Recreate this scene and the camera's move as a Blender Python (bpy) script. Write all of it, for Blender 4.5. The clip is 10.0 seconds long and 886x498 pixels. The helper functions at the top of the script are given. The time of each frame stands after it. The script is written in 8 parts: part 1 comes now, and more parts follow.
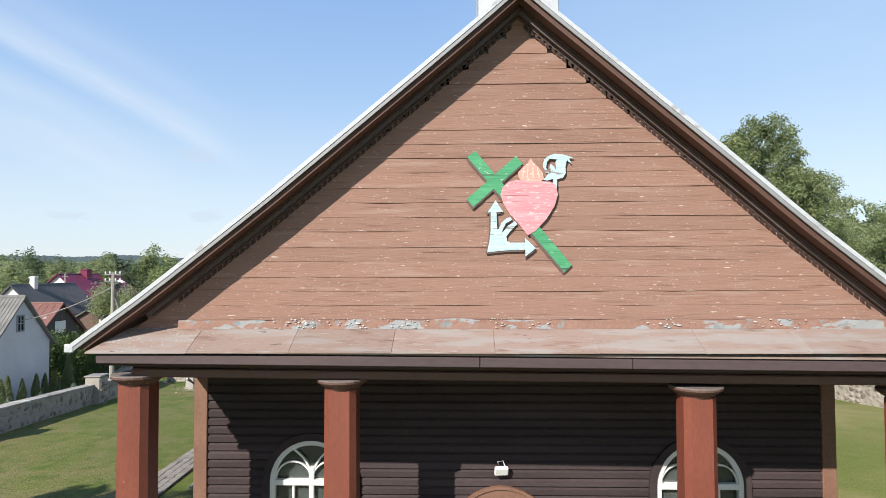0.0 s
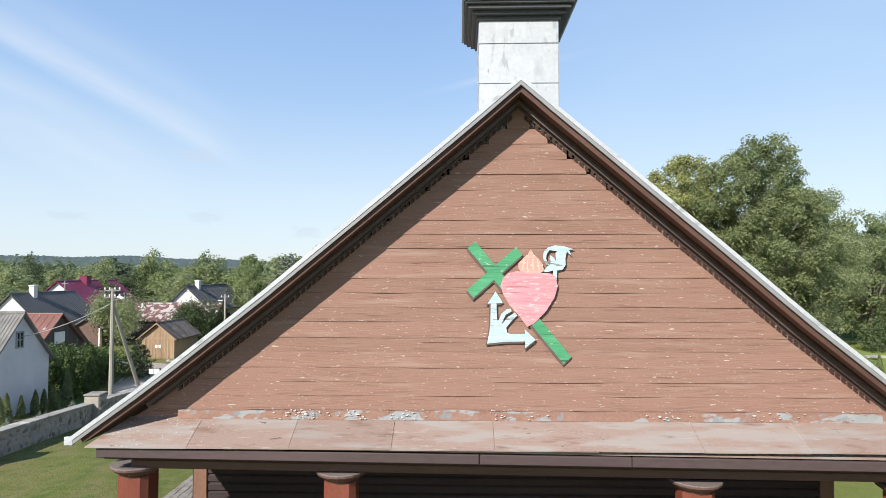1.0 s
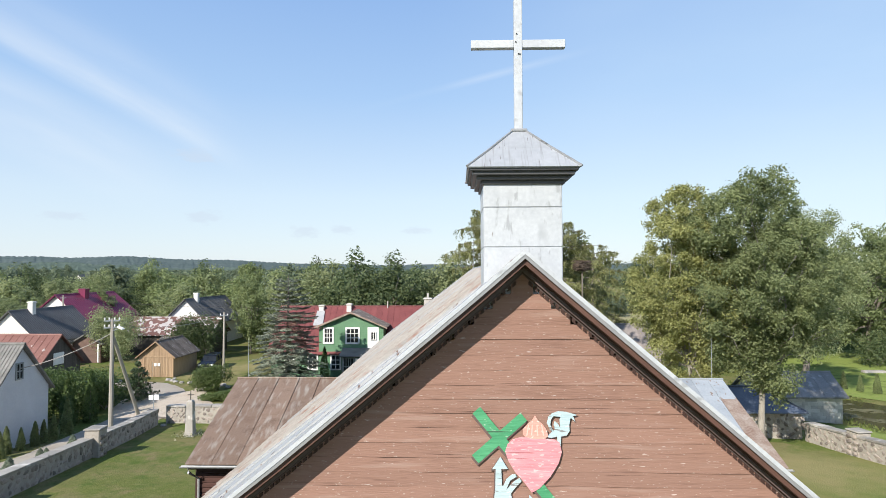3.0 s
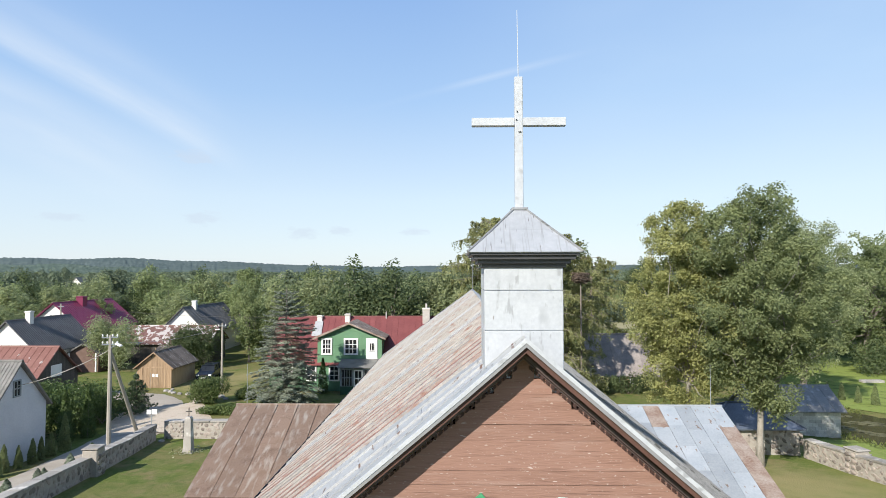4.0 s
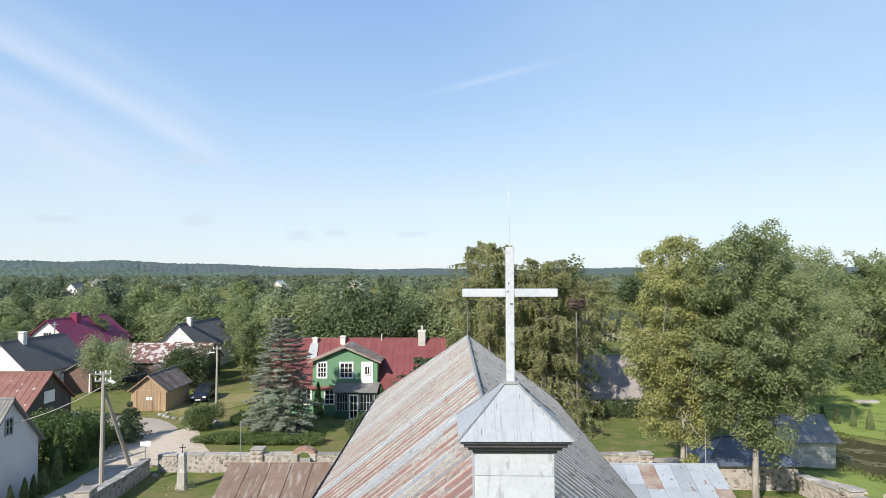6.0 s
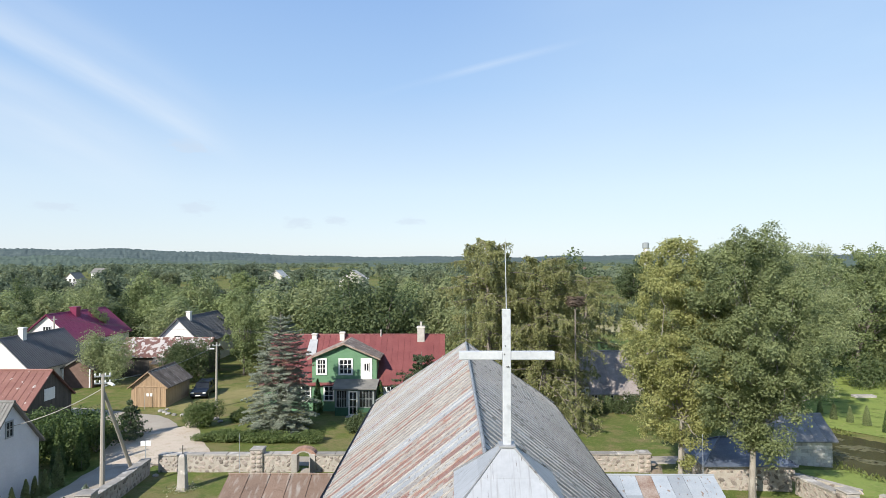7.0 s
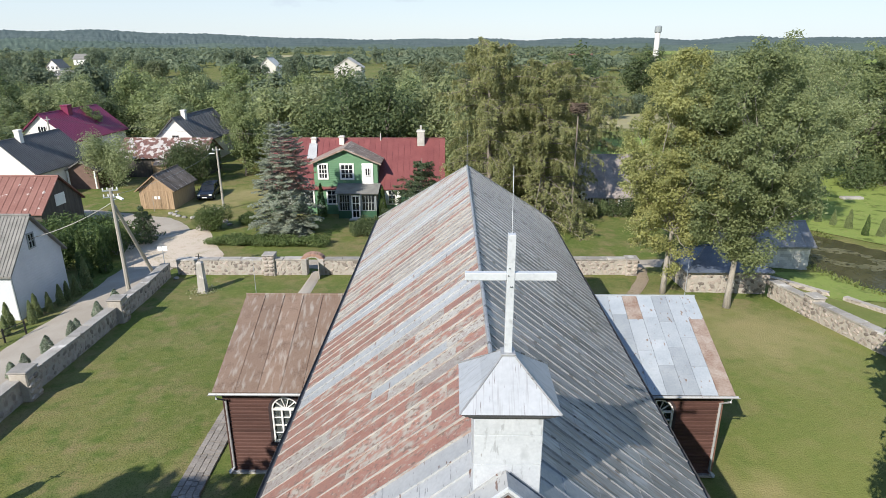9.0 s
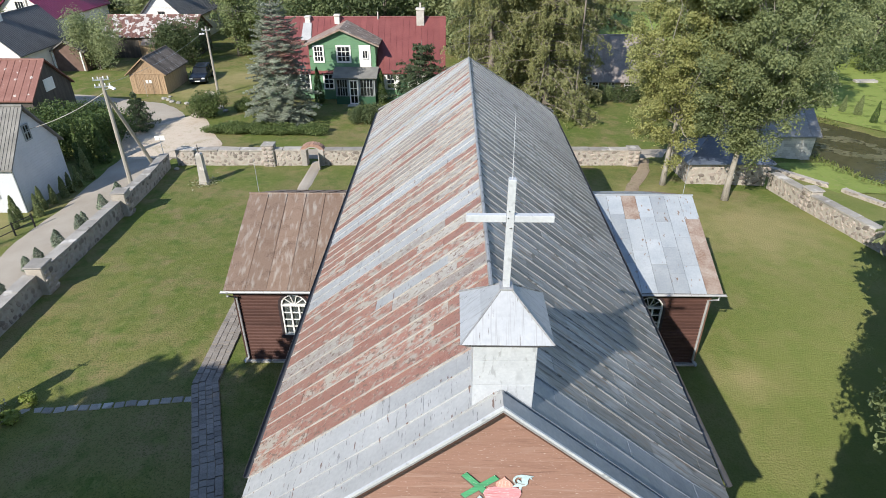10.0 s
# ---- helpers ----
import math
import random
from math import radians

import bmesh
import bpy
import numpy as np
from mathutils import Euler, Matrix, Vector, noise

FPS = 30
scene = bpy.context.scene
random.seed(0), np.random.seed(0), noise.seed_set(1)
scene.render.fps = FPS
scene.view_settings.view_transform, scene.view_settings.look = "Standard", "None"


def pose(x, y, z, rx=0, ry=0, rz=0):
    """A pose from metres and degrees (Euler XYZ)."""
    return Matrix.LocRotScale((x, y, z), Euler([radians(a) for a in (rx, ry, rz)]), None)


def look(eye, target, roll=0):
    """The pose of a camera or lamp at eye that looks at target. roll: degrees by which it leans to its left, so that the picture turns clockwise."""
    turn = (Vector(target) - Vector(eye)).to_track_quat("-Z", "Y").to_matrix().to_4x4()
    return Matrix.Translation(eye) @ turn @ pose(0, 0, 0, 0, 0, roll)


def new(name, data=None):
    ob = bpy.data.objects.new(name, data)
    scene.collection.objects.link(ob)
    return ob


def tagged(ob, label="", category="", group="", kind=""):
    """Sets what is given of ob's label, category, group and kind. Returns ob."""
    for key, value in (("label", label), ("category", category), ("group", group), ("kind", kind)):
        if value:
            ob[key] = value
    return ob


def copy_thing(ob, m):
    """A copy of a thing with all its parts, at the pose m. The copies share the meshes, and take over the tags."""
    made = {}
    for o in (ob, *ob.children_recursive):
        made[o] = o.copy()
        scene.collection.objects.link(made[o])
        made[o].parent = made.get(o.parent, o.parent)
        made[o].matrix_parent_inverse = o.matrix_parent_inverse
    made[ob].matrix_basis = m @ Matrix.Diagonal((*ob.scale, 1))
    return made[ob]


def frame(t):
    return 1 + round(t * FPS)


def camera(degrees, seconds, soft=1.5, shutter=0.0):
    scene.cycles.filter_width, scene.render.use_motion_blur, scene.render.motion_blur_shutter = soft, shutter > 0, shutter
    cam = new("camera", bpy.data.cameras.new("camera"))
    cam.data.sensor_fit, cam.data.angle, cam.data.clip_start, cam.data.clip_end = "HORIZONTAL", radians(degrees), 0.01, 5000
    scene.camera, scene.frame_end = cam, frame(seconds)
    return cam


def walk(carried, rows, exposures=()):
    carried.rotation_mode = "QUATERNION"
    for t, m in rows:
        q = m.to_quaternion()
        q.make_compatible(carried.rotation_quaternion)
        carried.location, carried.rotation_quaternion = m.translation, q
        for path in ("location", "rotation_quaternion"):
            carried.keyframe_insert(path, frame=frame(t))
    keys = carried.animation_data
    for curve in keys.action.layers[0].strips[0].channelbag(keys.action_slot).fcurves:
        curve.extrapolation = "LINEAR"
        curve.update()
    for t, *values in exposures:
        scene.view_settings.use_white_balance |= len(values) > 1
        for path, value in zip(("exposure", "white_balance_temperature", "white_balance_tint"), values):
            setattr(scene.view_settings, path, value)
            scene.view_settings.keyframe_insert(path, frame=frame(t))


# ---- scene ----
cam = camera(73.1, 10.0, soft=0.7)
PATH = [
    (0, (-0.644, -6.548, 6.778), (-0.702, -4.55, 6.851), -0.2),
    (0.5, (-0.649, -6.573, 7.242), (-0.706, -4.575, 7.323), -0.1),
    (1, (-0.645, -6.596, 7.758), (-0.702, -4.599, 7.835), 0.0),
    (1.5, (-0.661, -6.64, 8.235), (-0.718, -4.642, 8.308), -0.1),
    (2, (-0.679, -6.679, 8.733), (-0.733, -4.681, 8.809), -0.1),
    (2.5, (-0.697, -6.715, 9.153), (-0.75, -4.717, 9.228), -0.1),
    (4, (-0.745, -6.773, 10.531), (-0.79, -4.775, 10.611), -0.1),
    (4.5, (-0.746, -6.745, 10.995), (-0.789, -4.748, 11.077), -0.1),
    (5, (-0.732, -6.769, 11.56), (-0.771, -4.771, 11.644), -0.1),
    (5.5, (-0.68, -6.724, 12.034), (-0.717, -4.727, 12.119), -0.2),
    (6, (-0.67, -6.774, 12.592), (-0.703, -4.776, 12.679), -0.1),
    (7.5, (-0.618, -6.632, 13.956), (-0.648, -4.633, 13.902), -0.2),
    (8, (-0.628, -6.525, 14.443), (-0.659, -4.542, 14.185), -0.3),
    (8.5, (-0.686, -6.57, 14.713), (-0.717, -4.62, 14.268), -0.2),
    (9, (-0.727, -6.509, 15.121), (-0.755, -4.616, 14.476), -0.1),
    (9.5, (-0.734, -6.481, 15.505), (-0.762, -4.659, 14.681), -0.0),
    (10, (-0.752, -6.456, 15.968), (-0.779, -4.73, 14.959), -0.1),
]
walk(cam, [(t, look(e, g, r)) for t, e, g, r in PATH])

# ---- world and sun ----
SUN = Vector((-0.447, -0.682, 0.579)).normalized()
world = bpy.data.worlds.new("sky")
scene.world = world
world.use_nodes = True
wn, wl = world.node_tree.nodes, world.node_tree.links
sky = wn.new("ShaderNodeTexSky")
sky.sky_type, sky.sun_disc = "NISHITA", False
sky.sun_elevation = math.asin(SUN.z)
sky.sun_rotation = math.atan2(SUN.x, SUN.y)
sky.air_density, sky.dust_density, sky.ozone_density = 1.0, 0.4, 1.0
SKY = 0.122
wn["Background"].inputs["Strength"].default_value = SKY
# thin veil of high cloud over the sky, with cirrus streaks
wc = wn.new("ShaderNodeTexCoord")
ws_ = wn.new("ShaderNodeSeparateXYZ")
wl.new(wc.outputs["Generated"], ws_.inputs[0])
veil = wn.new("ShaderNodeValToRGB")
while len(veil.color_ramp.elements) < 5:
    veil.color_ramp.elements.new(0.5)
for e, (at, c) in zip(veil.color_ramp.elements, ((0.0, (0.77, 0.88, 0.97)), (0.12, (0.70, 0.85, 1.0)), (0.28, (0.44, 0.66, 0.98)), (0.5, (0.27, 0.48, 0.90)), (1.0, (0.085, 0.18, 0.42)))):
    e.position, e.color = at, (*c, 1)
wl.new(ws_.outputs[2], veil.inputs[0])


def wmath(op, *args):
    """A maths node of the sky fed by numbers or sockets."""
    node = wn.new("ShaderNodeMath")
    node.operation = op
    for i, a in enumerate(args):
        if isinstance(a, (int, float)):
            node.inputs[i].default_value = a
        else:
            wl.new(a, node.inputs[i])
    return node.outputs[0]


def wdot(v):
    node = wn.new("ShaderNodeVectorMath")
    node.operation = "DOT_PRODUCT"
    node.inputs[1].default_value = v
    wl.new(wc.outputs["Generated"], node.inputs[0])
    return node.outputs["Value"]


def wramp(value, stops):
    """A soft curve through (value, amount) stops, for values from -1 to 1."""
    node = wn.new("ShaderNodeValToRGB")
    node.color_ramp.interpolation = "EASE"
    while len(node.color_ramp.elements) < len(stops):
        node.color_ramp.elements.new(0.5)
    for e, (at, c) in zip(node.color_ramp.elements, stops):
        e.position, e.color = at * 0.5 + 0.5, (c, c, c, 1)
    wl.new(wmath("MULTIPLY_ADD", value, 0.5, 0.5), node.inputs[0])
    return node.outputs[0]


def wnoise(scale, detail, vec):
    node = wn.new("ShaderNodeTexNoise")
    node.inputs["Scale"].default_value, node.inputs["Detail"].default_value = scale, detail
    wl.new(vec, node.inputs[0])
    return node.outputs[0]


def wvec(x, y, z):
    node = wn.new("ShaderNodeCombineXYZ")
    for i, a in enumerate((x, y, z)):
        if isinstance(a, (int, float)):
            node.inputs[i].default_value = a
        else:
            wl.new(a, node.inputs[i])
    return node.outputs[0]


def wblend(amount, under, colour):
    node = wn.new("ShaderNodeMix")
    node.data_type = "RGBA"
    node.inputs[7].default_value = (*colour, 1)
    wl.new(amount, node.inputs[0]), wl.new(under, node.inputs[6])
    return node.outputs[2]


bright = wn.new("ShaderNodeMix")
bright.data_type, bright.blend_type = "RGBA", "MULTIPLY"
bright.inputs[0].default_value = 1.0
bright.inputs[7].default_value = (6.0, 6.0, 6.05, 1)
wl.new(veil.outputs[0], bright.inputs[6])
tint = wn.new("ShaderNodeMix")
tint.data_type = "RGBA"
tint.inputs[0].default_value = 0.8
wl.new(sky.outputs[0], tint.inputs[6]), wl.new(bright.outputs[2], tint.inputs[7])
heaven = tint.outputs[2]
east, north, height_ = ws_.outputs[0], ws_.outputs[1], ws_.outputs[2]
ahead = wmath("GREATER_THAN", north, 0.0)
# broad thin veil to the east
patchy = wnoise(2.2, 5, wvec(east, north, wmath("MULTIPLY", height_, 3.0)))
heaven = wblend(wmath("MULTIPLY", wramp(east, ((-0.1, 0.0), (0.3, 0.55), (0.62, 1.0))), wmath("MULTIPLY_ADD", patchy, 0.5, 0.02)), heaven, (4.7, 5.75, 6.5))
# two cirrus streaks side by side, frayed along their length
off_line = wdot((-0.473, -0.008, -0.881))
along = wdot((0.737, 0.545, -0.40))
fray = wnoise(1.0, 7, wvec(wmath("MULTIPLY", along, 5.0), wmath("MULTIPLY", off_line, 24.0), 2.0))
fray = wmath("MULTIPLY_ADD", wramp(fray, ((0.25, 0.0), (0.75, 1.0))), 0.6, 0.35)
wide = wnoise(1.0, 3, wvec(wmath("MULTIPLY", along, 3.0), wmath("MULTIPLY", off_line, 9.0), 7.0))
first = wmath("MULTIPLY", wramp(off_line, ((-0.095, 0.0), (-0.035, 0.30), (0.002, 0.85), (0.024, 0.0))), wramp(east, ((-0.62, 0.75), (-0.44, 1.0), (-0.31, 0.0))))
second = wmath("MULTIPLY", wramp(off_line, ((0.020, 0.0), (0.068, 0.5), (0.10, 0.45), (0.15, 0.0))), wramp(east, ((-0.56, 1.0), (-0.39, 0.0))))
both = wmath("MULTIPLY", wmath("MULTIPLY", wmath("ADD", first, second), fray), wmath("MULTIPLY_ADD", wide, 0.8, 0.20))
heaven = wblend(wmath("MULTIPLY", both, ahead), heaven, (5.75, 6.05, 6.3))
# a faint old vapour trail
trail = wramp(wmath("ABSOLUTE", wdot((0.2345, 0.2935, -0.9268))), ((0.0, 0.8), (0.006, 0.0)))
trail = wmath("MULTIPLY", trail, wramp(east, ((-0.20, 0.0), (-0.05, 0.16), (0.05, 0.9), (0.24, 0.0))))
heaven = wblend(wmath("MULTIPLY", wmath("MULTIPLY", trail, ahead), 0.30), heaven, (5.6, 6.0, 6.4))
# small flat fair-weather clouds low in the north
rag = wnoise(60.0, 4, wvec(east, north, wmath("MULTIPLY", height_, 2.5)))
for cx, cz, wide_, deep in ((-0.250, 0.0655, 0.028, 0.011), (-0.190, 0.070, 0.026, 0.010), (-0.068, 0.069, 0.028, 0.009), (-0.395, 0.085, 0.030, 0.012), (-0.555, 0.080, 0.030, 0.008), (-0.40, 0.178, 0.036, 0.012)):
    d = wmath("SQRT", wmath("ADD", wmath("POWER", wmath("MULTIPLY", wmath("SUBTRACT", east, cx), 1 / wide_), 2.0), wmath("POWER", wmath("MULTIPLY", wmath("SUBTRACT", height_, cz), 1 / deep), 2.0)))
    puff = wramp(wmath("ADD", wmath("MULTIPLY", d, 0.5), wmath("MULTIPLY_ADD", rag, 0.9, -0.45)), ((0.12, 1.0), (0.52, 0.0)))
    heaven = wblend(wmath("MULTIPLY", wmath("MULTIPLY", puff, ahead), 0.42), heaven, (3.95, 4.5, 5.3))
wl.new(heaven, wn["Background"].inputs[0])
sun_data = bpy.data.lights.new("sun", "SUN")
sun_data.energy, sun_data.angle, sun_data.color = 5.0, radians(0.53), (1.0, 0.93, 0.83)
sun = new("sun", sun_data)
sun.matrix_basis = look(SUN * 60, (0, 0, 0))
scene.view_settings.exposure = 0.42


# ---- materials ----
def mat(name, cols, scale=3.0, fine=40.0, rough=0.7, metal=0.0, bump=0.3, dist=0.01, stretch=(1, 1, 1), obj=0.0,
        island=0.0, spots=None, spot_scale=20.0, spot_at=0.62, spot_soft=0.04, spot_stretch=(1, 1, 1), spec=0.5, contrast=0.5, spot_obj=0.0, more=()):
    """cols: two or three colours over coarse and fine noise. obj, island: brightness change by piece. spots: a colour in flecks;
    more: further flecks (colour, scale, at, soft, stretch, by piece)."""
    m = bpy.data.materials.new(name)
    m.use_nodes = True
    n, l = m.node_tree.nodes, m.node_tree.links
    b = n["Principled BSDF"]
    tc = n.new("ShaderNodeTexCoord")
    mp = n.new("ShaderNodeMapping")
    mp.inputs["Scale"].default_value = stretch
    l.new(tc.outputs["Object"], mp.inputs[0])
    a, f = n.new("ShaderNodeTexNoise"), n.new("ShaderNodeTexNoise")
    a.inputs["Scale"].default_value, a.inputs["Detail"].default_value = scale, 5
    f.inputs["Scale"].default_value, f.inputs["Detail"].default_value = fine, 4
    l.new(mp.outputs[0], a.inputs[0]), l.new(mp.outputs[0], f.inputs[0])
    mx = n.new("ShaderNodeMix")
    mx.inputs[0].default_value = 0.45
    l.new(a.outputs[0], mx.inputs[2]), l.new(f.outputs[0], mx.inputs[3])
    r = n.new("ShaderNodeValToRGB")
    lo, hi = 0.5 - contrast / 3, 0.5 + contrast / 3
    els = r.color_ramp.elements
    for i, c in enumerate(cols):
        e = els[i] if i < 2 else els.new(0.5)
        e.position = lo + (hi - lo) * i / (len(cols) - 1)
        e.color = (*c, 1)
    l.new(mx.outputs[0], r.inputs[0])
    col = r.outputs[0]
    layers = ([(spots, spot_scale, spot_at, spot_soft, spot_stretch, spot_obj)] if spots else []) + list(more)
    for spots, spot_scale, spot_at, spot_soft, spot_stretch, spot_obj in layers:
        sm = n.new("ShaderNodeMapping")
        sm.inputs["Scale"].default_value = spot_stretch
        l.new(tc.outputs["Object"], sm.inputs[0])
        s = n.new("ShaderNodeTexNoise")
        s.inputs["Scale"].default_value, s.inputs["Detail"].default_value = spot_scale, 6
        l.new(sm.outputs[0], s.inputs[0])
        sr = n.new("ShaderNodeMapRange")
        sr.inputs[1].default_value, sr.inputs[2].default_value = spot_at, spot_at + spot_soft
        amount = s.outputs[0]
        if spot_obj:
            so, sa = n.new("ShaderNodeObjectInfo"), n.new("ShaderNodeMath")
            sa.operation = "MULTIPLY_ADD"
            sa.inputs[1].default_value = spot_obj
            l.new(so.outputs["Random"], sa.inputs[0]), l.new(amount, sa.inputs[2])
            amount = sa.outputs[0]
        l.new(amount, sr.inputs[0])
        sx = n.new("ShaderNodeMix")
        sx.data_type = "RGBA"
        l.new(sr.outputs[0], sx.inputs[0]), l.new(col, sx.inputs[6])
        sx.inputs[7].default_value = (*spots, 1)
        col = sx.outputs[2]
    for amount, src in ((obj, "o"), (island, "i")):
        if amount:
            g = n.new("ShaderNodeObjectInfo") if src == "o" else n.new("ShaderNodeNewGeometry")
            k = n.new("ShaderNodeMapRange")
            k.inputs[3].default_value, k.inputs[4].default_value = 1 - amount, 1 + amount
            l.new(g.outputs["Random" if src == "o" else "Random Per Island"], k.inputs[0])
            h = n.new("ShaderNodeHueSaturation")
            l.new(k.outputs[0], h.inputs["Value"]), l.new(col, h.inputs["Color"])
            col = h.outputs[0]
    l.new(col, b.inputs["Base Color"])
    b.inputs["Roughness"].default_value, b.inputs["Metallic"].default_value = rough, metal
    b.inputs["Specular IOR Level"].default_value = spec
    if bump:
        bp = n.new("ShaderNodeBump")
        bp.inputs["Strength"].default_value, bp.inputs["Distance"].default_value = bump, dist
        l.new(mx.outputs[0], bp.inputs["Height"])
        l.new(bp.outputs[0], b.inputs["Normal"])
    return m


def leaf_mat(name, c0, c1, clump=0.5, through_light=0.42):
    m = bpy.data.materials.new(name)
    m.use_nodes = True
    n, l = m.node_tree.nodes, m.node_tree.links
    b = n["Principled BSDF"]
    b.inputs["Roughness"].default_value = 0.55
    b.inputs["Specular IOR Level"].default_value = 0.3
    g, tc, t = n.new("ShaderNodeNewGeometry"), n.new("ShaderNodeTexCoord"), n.new("ShaderNodeTexNoise")
    t.inputs["Scale"].default_value, t.inputs["Detail"].default_value = clump, 3
    l.new(tc.outputs["Object"], t.inputs[0])
    x = n.new("ShaderNodeMix")
    x.inputs[0].default_value = 0.68
    l.new(g.outputs["Random Per Island"], x.inputs[2]), l.new(t.outputs[0], x.inputs[3])
    r = n.new("ShaderNodeValToRGB")
    r.color_ramp.elements[0].color, r.color_ramp.elements[1].color = (*c0, 1), (*c1, 1)
    r.color_ramp.elements[0].position, r.color_ramp.elements[1].position = 0.27, 0.73
    l.new(x.outputs[0], r.inputs[0])
    oi, h, k = n.new("ShaderNodeObjectInfo"), n.new("ShaderNodeHueSaturation"), n.new("ShaderNodeMapRange")
    k.inputs[3].default_value, k.inputs[4].default_value = 0.85, 1.15
    l.new(oi.outputs["Random"], k.inputs[0]), l.new(k.outputs[0], h.inputs["Value"]), l.new(r.outputs[0], h.inputs["Color"])
    l.new(h.outputs[0], b.inputs["Base Color"])
    tr, mx = n.new("ShaderNodeBsdfTranslucent"), n.new("ShaderNodeMixShader")
    l.new(h.outputs[0], tr.inputs[0])
    mx.inputs[0].default_value = through_light
    l.new(b.outputs[0], mx.inputs[1]), l.new(tr.outputs[0], mx.inputs[2])
    l.new(mx.outputs[0], n["Material Output"].inputs[0])
    return m


GABLE = mat("gable_boards", [(0.195, 0.112, 0.086), (0.295, 0.176, 0.137), (0.24, 0.140, 0.108)], 2.2, 24, 0.85, bump=0.7, dist=0.012,
            stretch=(0.28, 1, 3.4), obj=0.05, spots=(0.44, 0.35, 0.305), spot_scale=34, spot_at=0.635, spot_soft=0.08, spot_stretch=(0.6, 1, 1.5), contrast=0.85, spec=0.2,
            more=(((0.165, 0.095, 0.075), 9.0, 0.60, 0.16, (0.16, 1, 3.2), 0.0), ((0.33, 0.22, 0.18), 5.0, 0.56, 0.14, (0.22, 1, 2.6), 0.0), ((0.115, 0.066, 0.053), 6.0, 0.665, 0.03, (0.12, 1, 7.0), 0.0),
                  ((0.52, 0.44, 0.40), 13.0, 0.675, 0.03, (0.5, 1, 3.0), 0.0)))
DARKB = mat("porch_boards", [(0.040, 0.030, 0.032), (0.074, 0.056, 0.058)], 2, 40, 0.7, bump=0.3, dist=0.004, stretch=(0.3, 1, 2), obj=0.12, spec=0.12)
BROWN = mat("brown_paint", [(0.085, 0.036, 0.026), (0.12, 0.052, 0.037)], 2, 30, 0.6, bump=0.2, dist=0.003)
BEAMB = mat("beam_paint", [(0.10, 0.050, 0.038), (0.15, 0.078, 0.060)], 2, 30, 0.6, bump=0.2, dist=0.003, stretch=(0.3, 1, 1))
REDBR = mat("column_paint", [(0.155, 0.043, 0.028), (0.225, 0.068, 0.044)], 2.5, 45, 0.5, bump=0.25, dist=0.003, stretch=(1, 1, 0.3),
            spots=(0.5, 0.4, 0.33), spot_scale=18, spot_at=0.75)
TRIMB = mat("trim_paint", [(0.17, 0.088, 0.06), (0.25, 0.135, 0.095)], 2, 30, 0.65, bump=0.2, dist=0.003)
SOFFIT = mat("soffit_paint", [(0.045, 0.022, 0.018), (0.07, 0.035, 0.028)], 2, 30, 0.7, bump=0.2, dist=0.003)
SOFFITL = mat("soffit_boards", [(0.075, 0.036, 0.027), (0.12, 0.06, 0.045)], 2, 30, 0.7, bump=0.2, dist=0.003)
MOULD = mat("moulding_paint", [(0.085, 0.062, 0.060), (0.13, 0.098, 0.094)], 2, 25, 0.6, bump=0.3, dist=0.004)
FASCIA = mat("fascia_paint", [(0.058, 0.040, 0.042), (0.092, 0.064, 0.066)], 2, 25, 0.55, bump=0.3, dist=0.004, stretch=(0.3, 1, 1),
             spots=(0.5, 0.45, 0.43), spot_scale=14, spot_at=0.74)
APRON = mat("apron_tin", [(0.205, 0.132, 0.106), (0.29, 0.218, 0.188), (0.24, 0.165, 0.138)], 2.4, 38, 0.6, bump=0.4, dist=0.006, obj=0.07, contrast=0.8, stretch=(0.6, 1.6, 1.6),
            spots=(0.30, 0.268, 0.25), spot_scale=2.6, spot_at=0.55, spot_soft=0.12, spot_stretch=(0.4, 2.6, 2.6), spot_obj=0.10, more=(((0.20, 0.125, 0.095), 3.2, 0.58, 0.14, (0.8, 3.0, 3.0), 0.0),
            ((0.34, 0.31, 0.295), 22.0, 0.62, 0.10, (0.25, 1.6, 1.6), 0.0), ((0.12, 0.09, 0.08), 9.0, 0.68, 0.04, (0.7, 2.0, 2.0), 0.0), ((0.42, 0.28, 0.17), 3.4, 0.735, 0.02, (1, 1.4, 1.4), 0.0)))
PEEL = mat("peeling_tin", [(0.25, 0.135, 0.10), (0.33, 0.20, 0.155)], 4, 30, 0.7, bump=0.8, dist=0.015, spots=(0.31, 0.325, 0.335),
           spot_scale=5.0, spot_at=0.515, spot_soft=0.03, spot_stretch=(0.7, 1, 1.6), more=(((0.23, 0.245, 0.255), 9.0, 0.56, 0.1, (1, 1, 1), 0.0),))
FLAKE = mat("paint_flakes", [(0.46, 0.43, 0.41), (0.60, 0.57, 0.55)], 5, 40, 0.8, bump=0.3)
GALV = mat("galvanised", [(0.325, 0.335, 0.345), (0.46, 0.47, 0.475)], 1.4, 14, 0.5, 0.25, 0.25, 0.006, obj=0.10,
           spots=(0.17, 0.115, 0.10), spot_scale=5.5, spot_at=0.65, spot_soft=0.03, spot_stretch=(2.6, 0.42, 1.3), contrast=0.7,
           more=(((0.22, 0.222, 0.23), 8.0, 0.63, 0.05, (3.0, 0.5, 1.5), 0.0),))
# darker tone of the white edge tin, with the lip's shade put into the colour
EDGE_SHADE = mat("shaded_edge_tin", [(0.22, 0.225, 0.235), (0.34, 0.345, 0.355)], 3.0, 40, 0.5, 0.15, 0.4, 0.006, contrast=0.8)
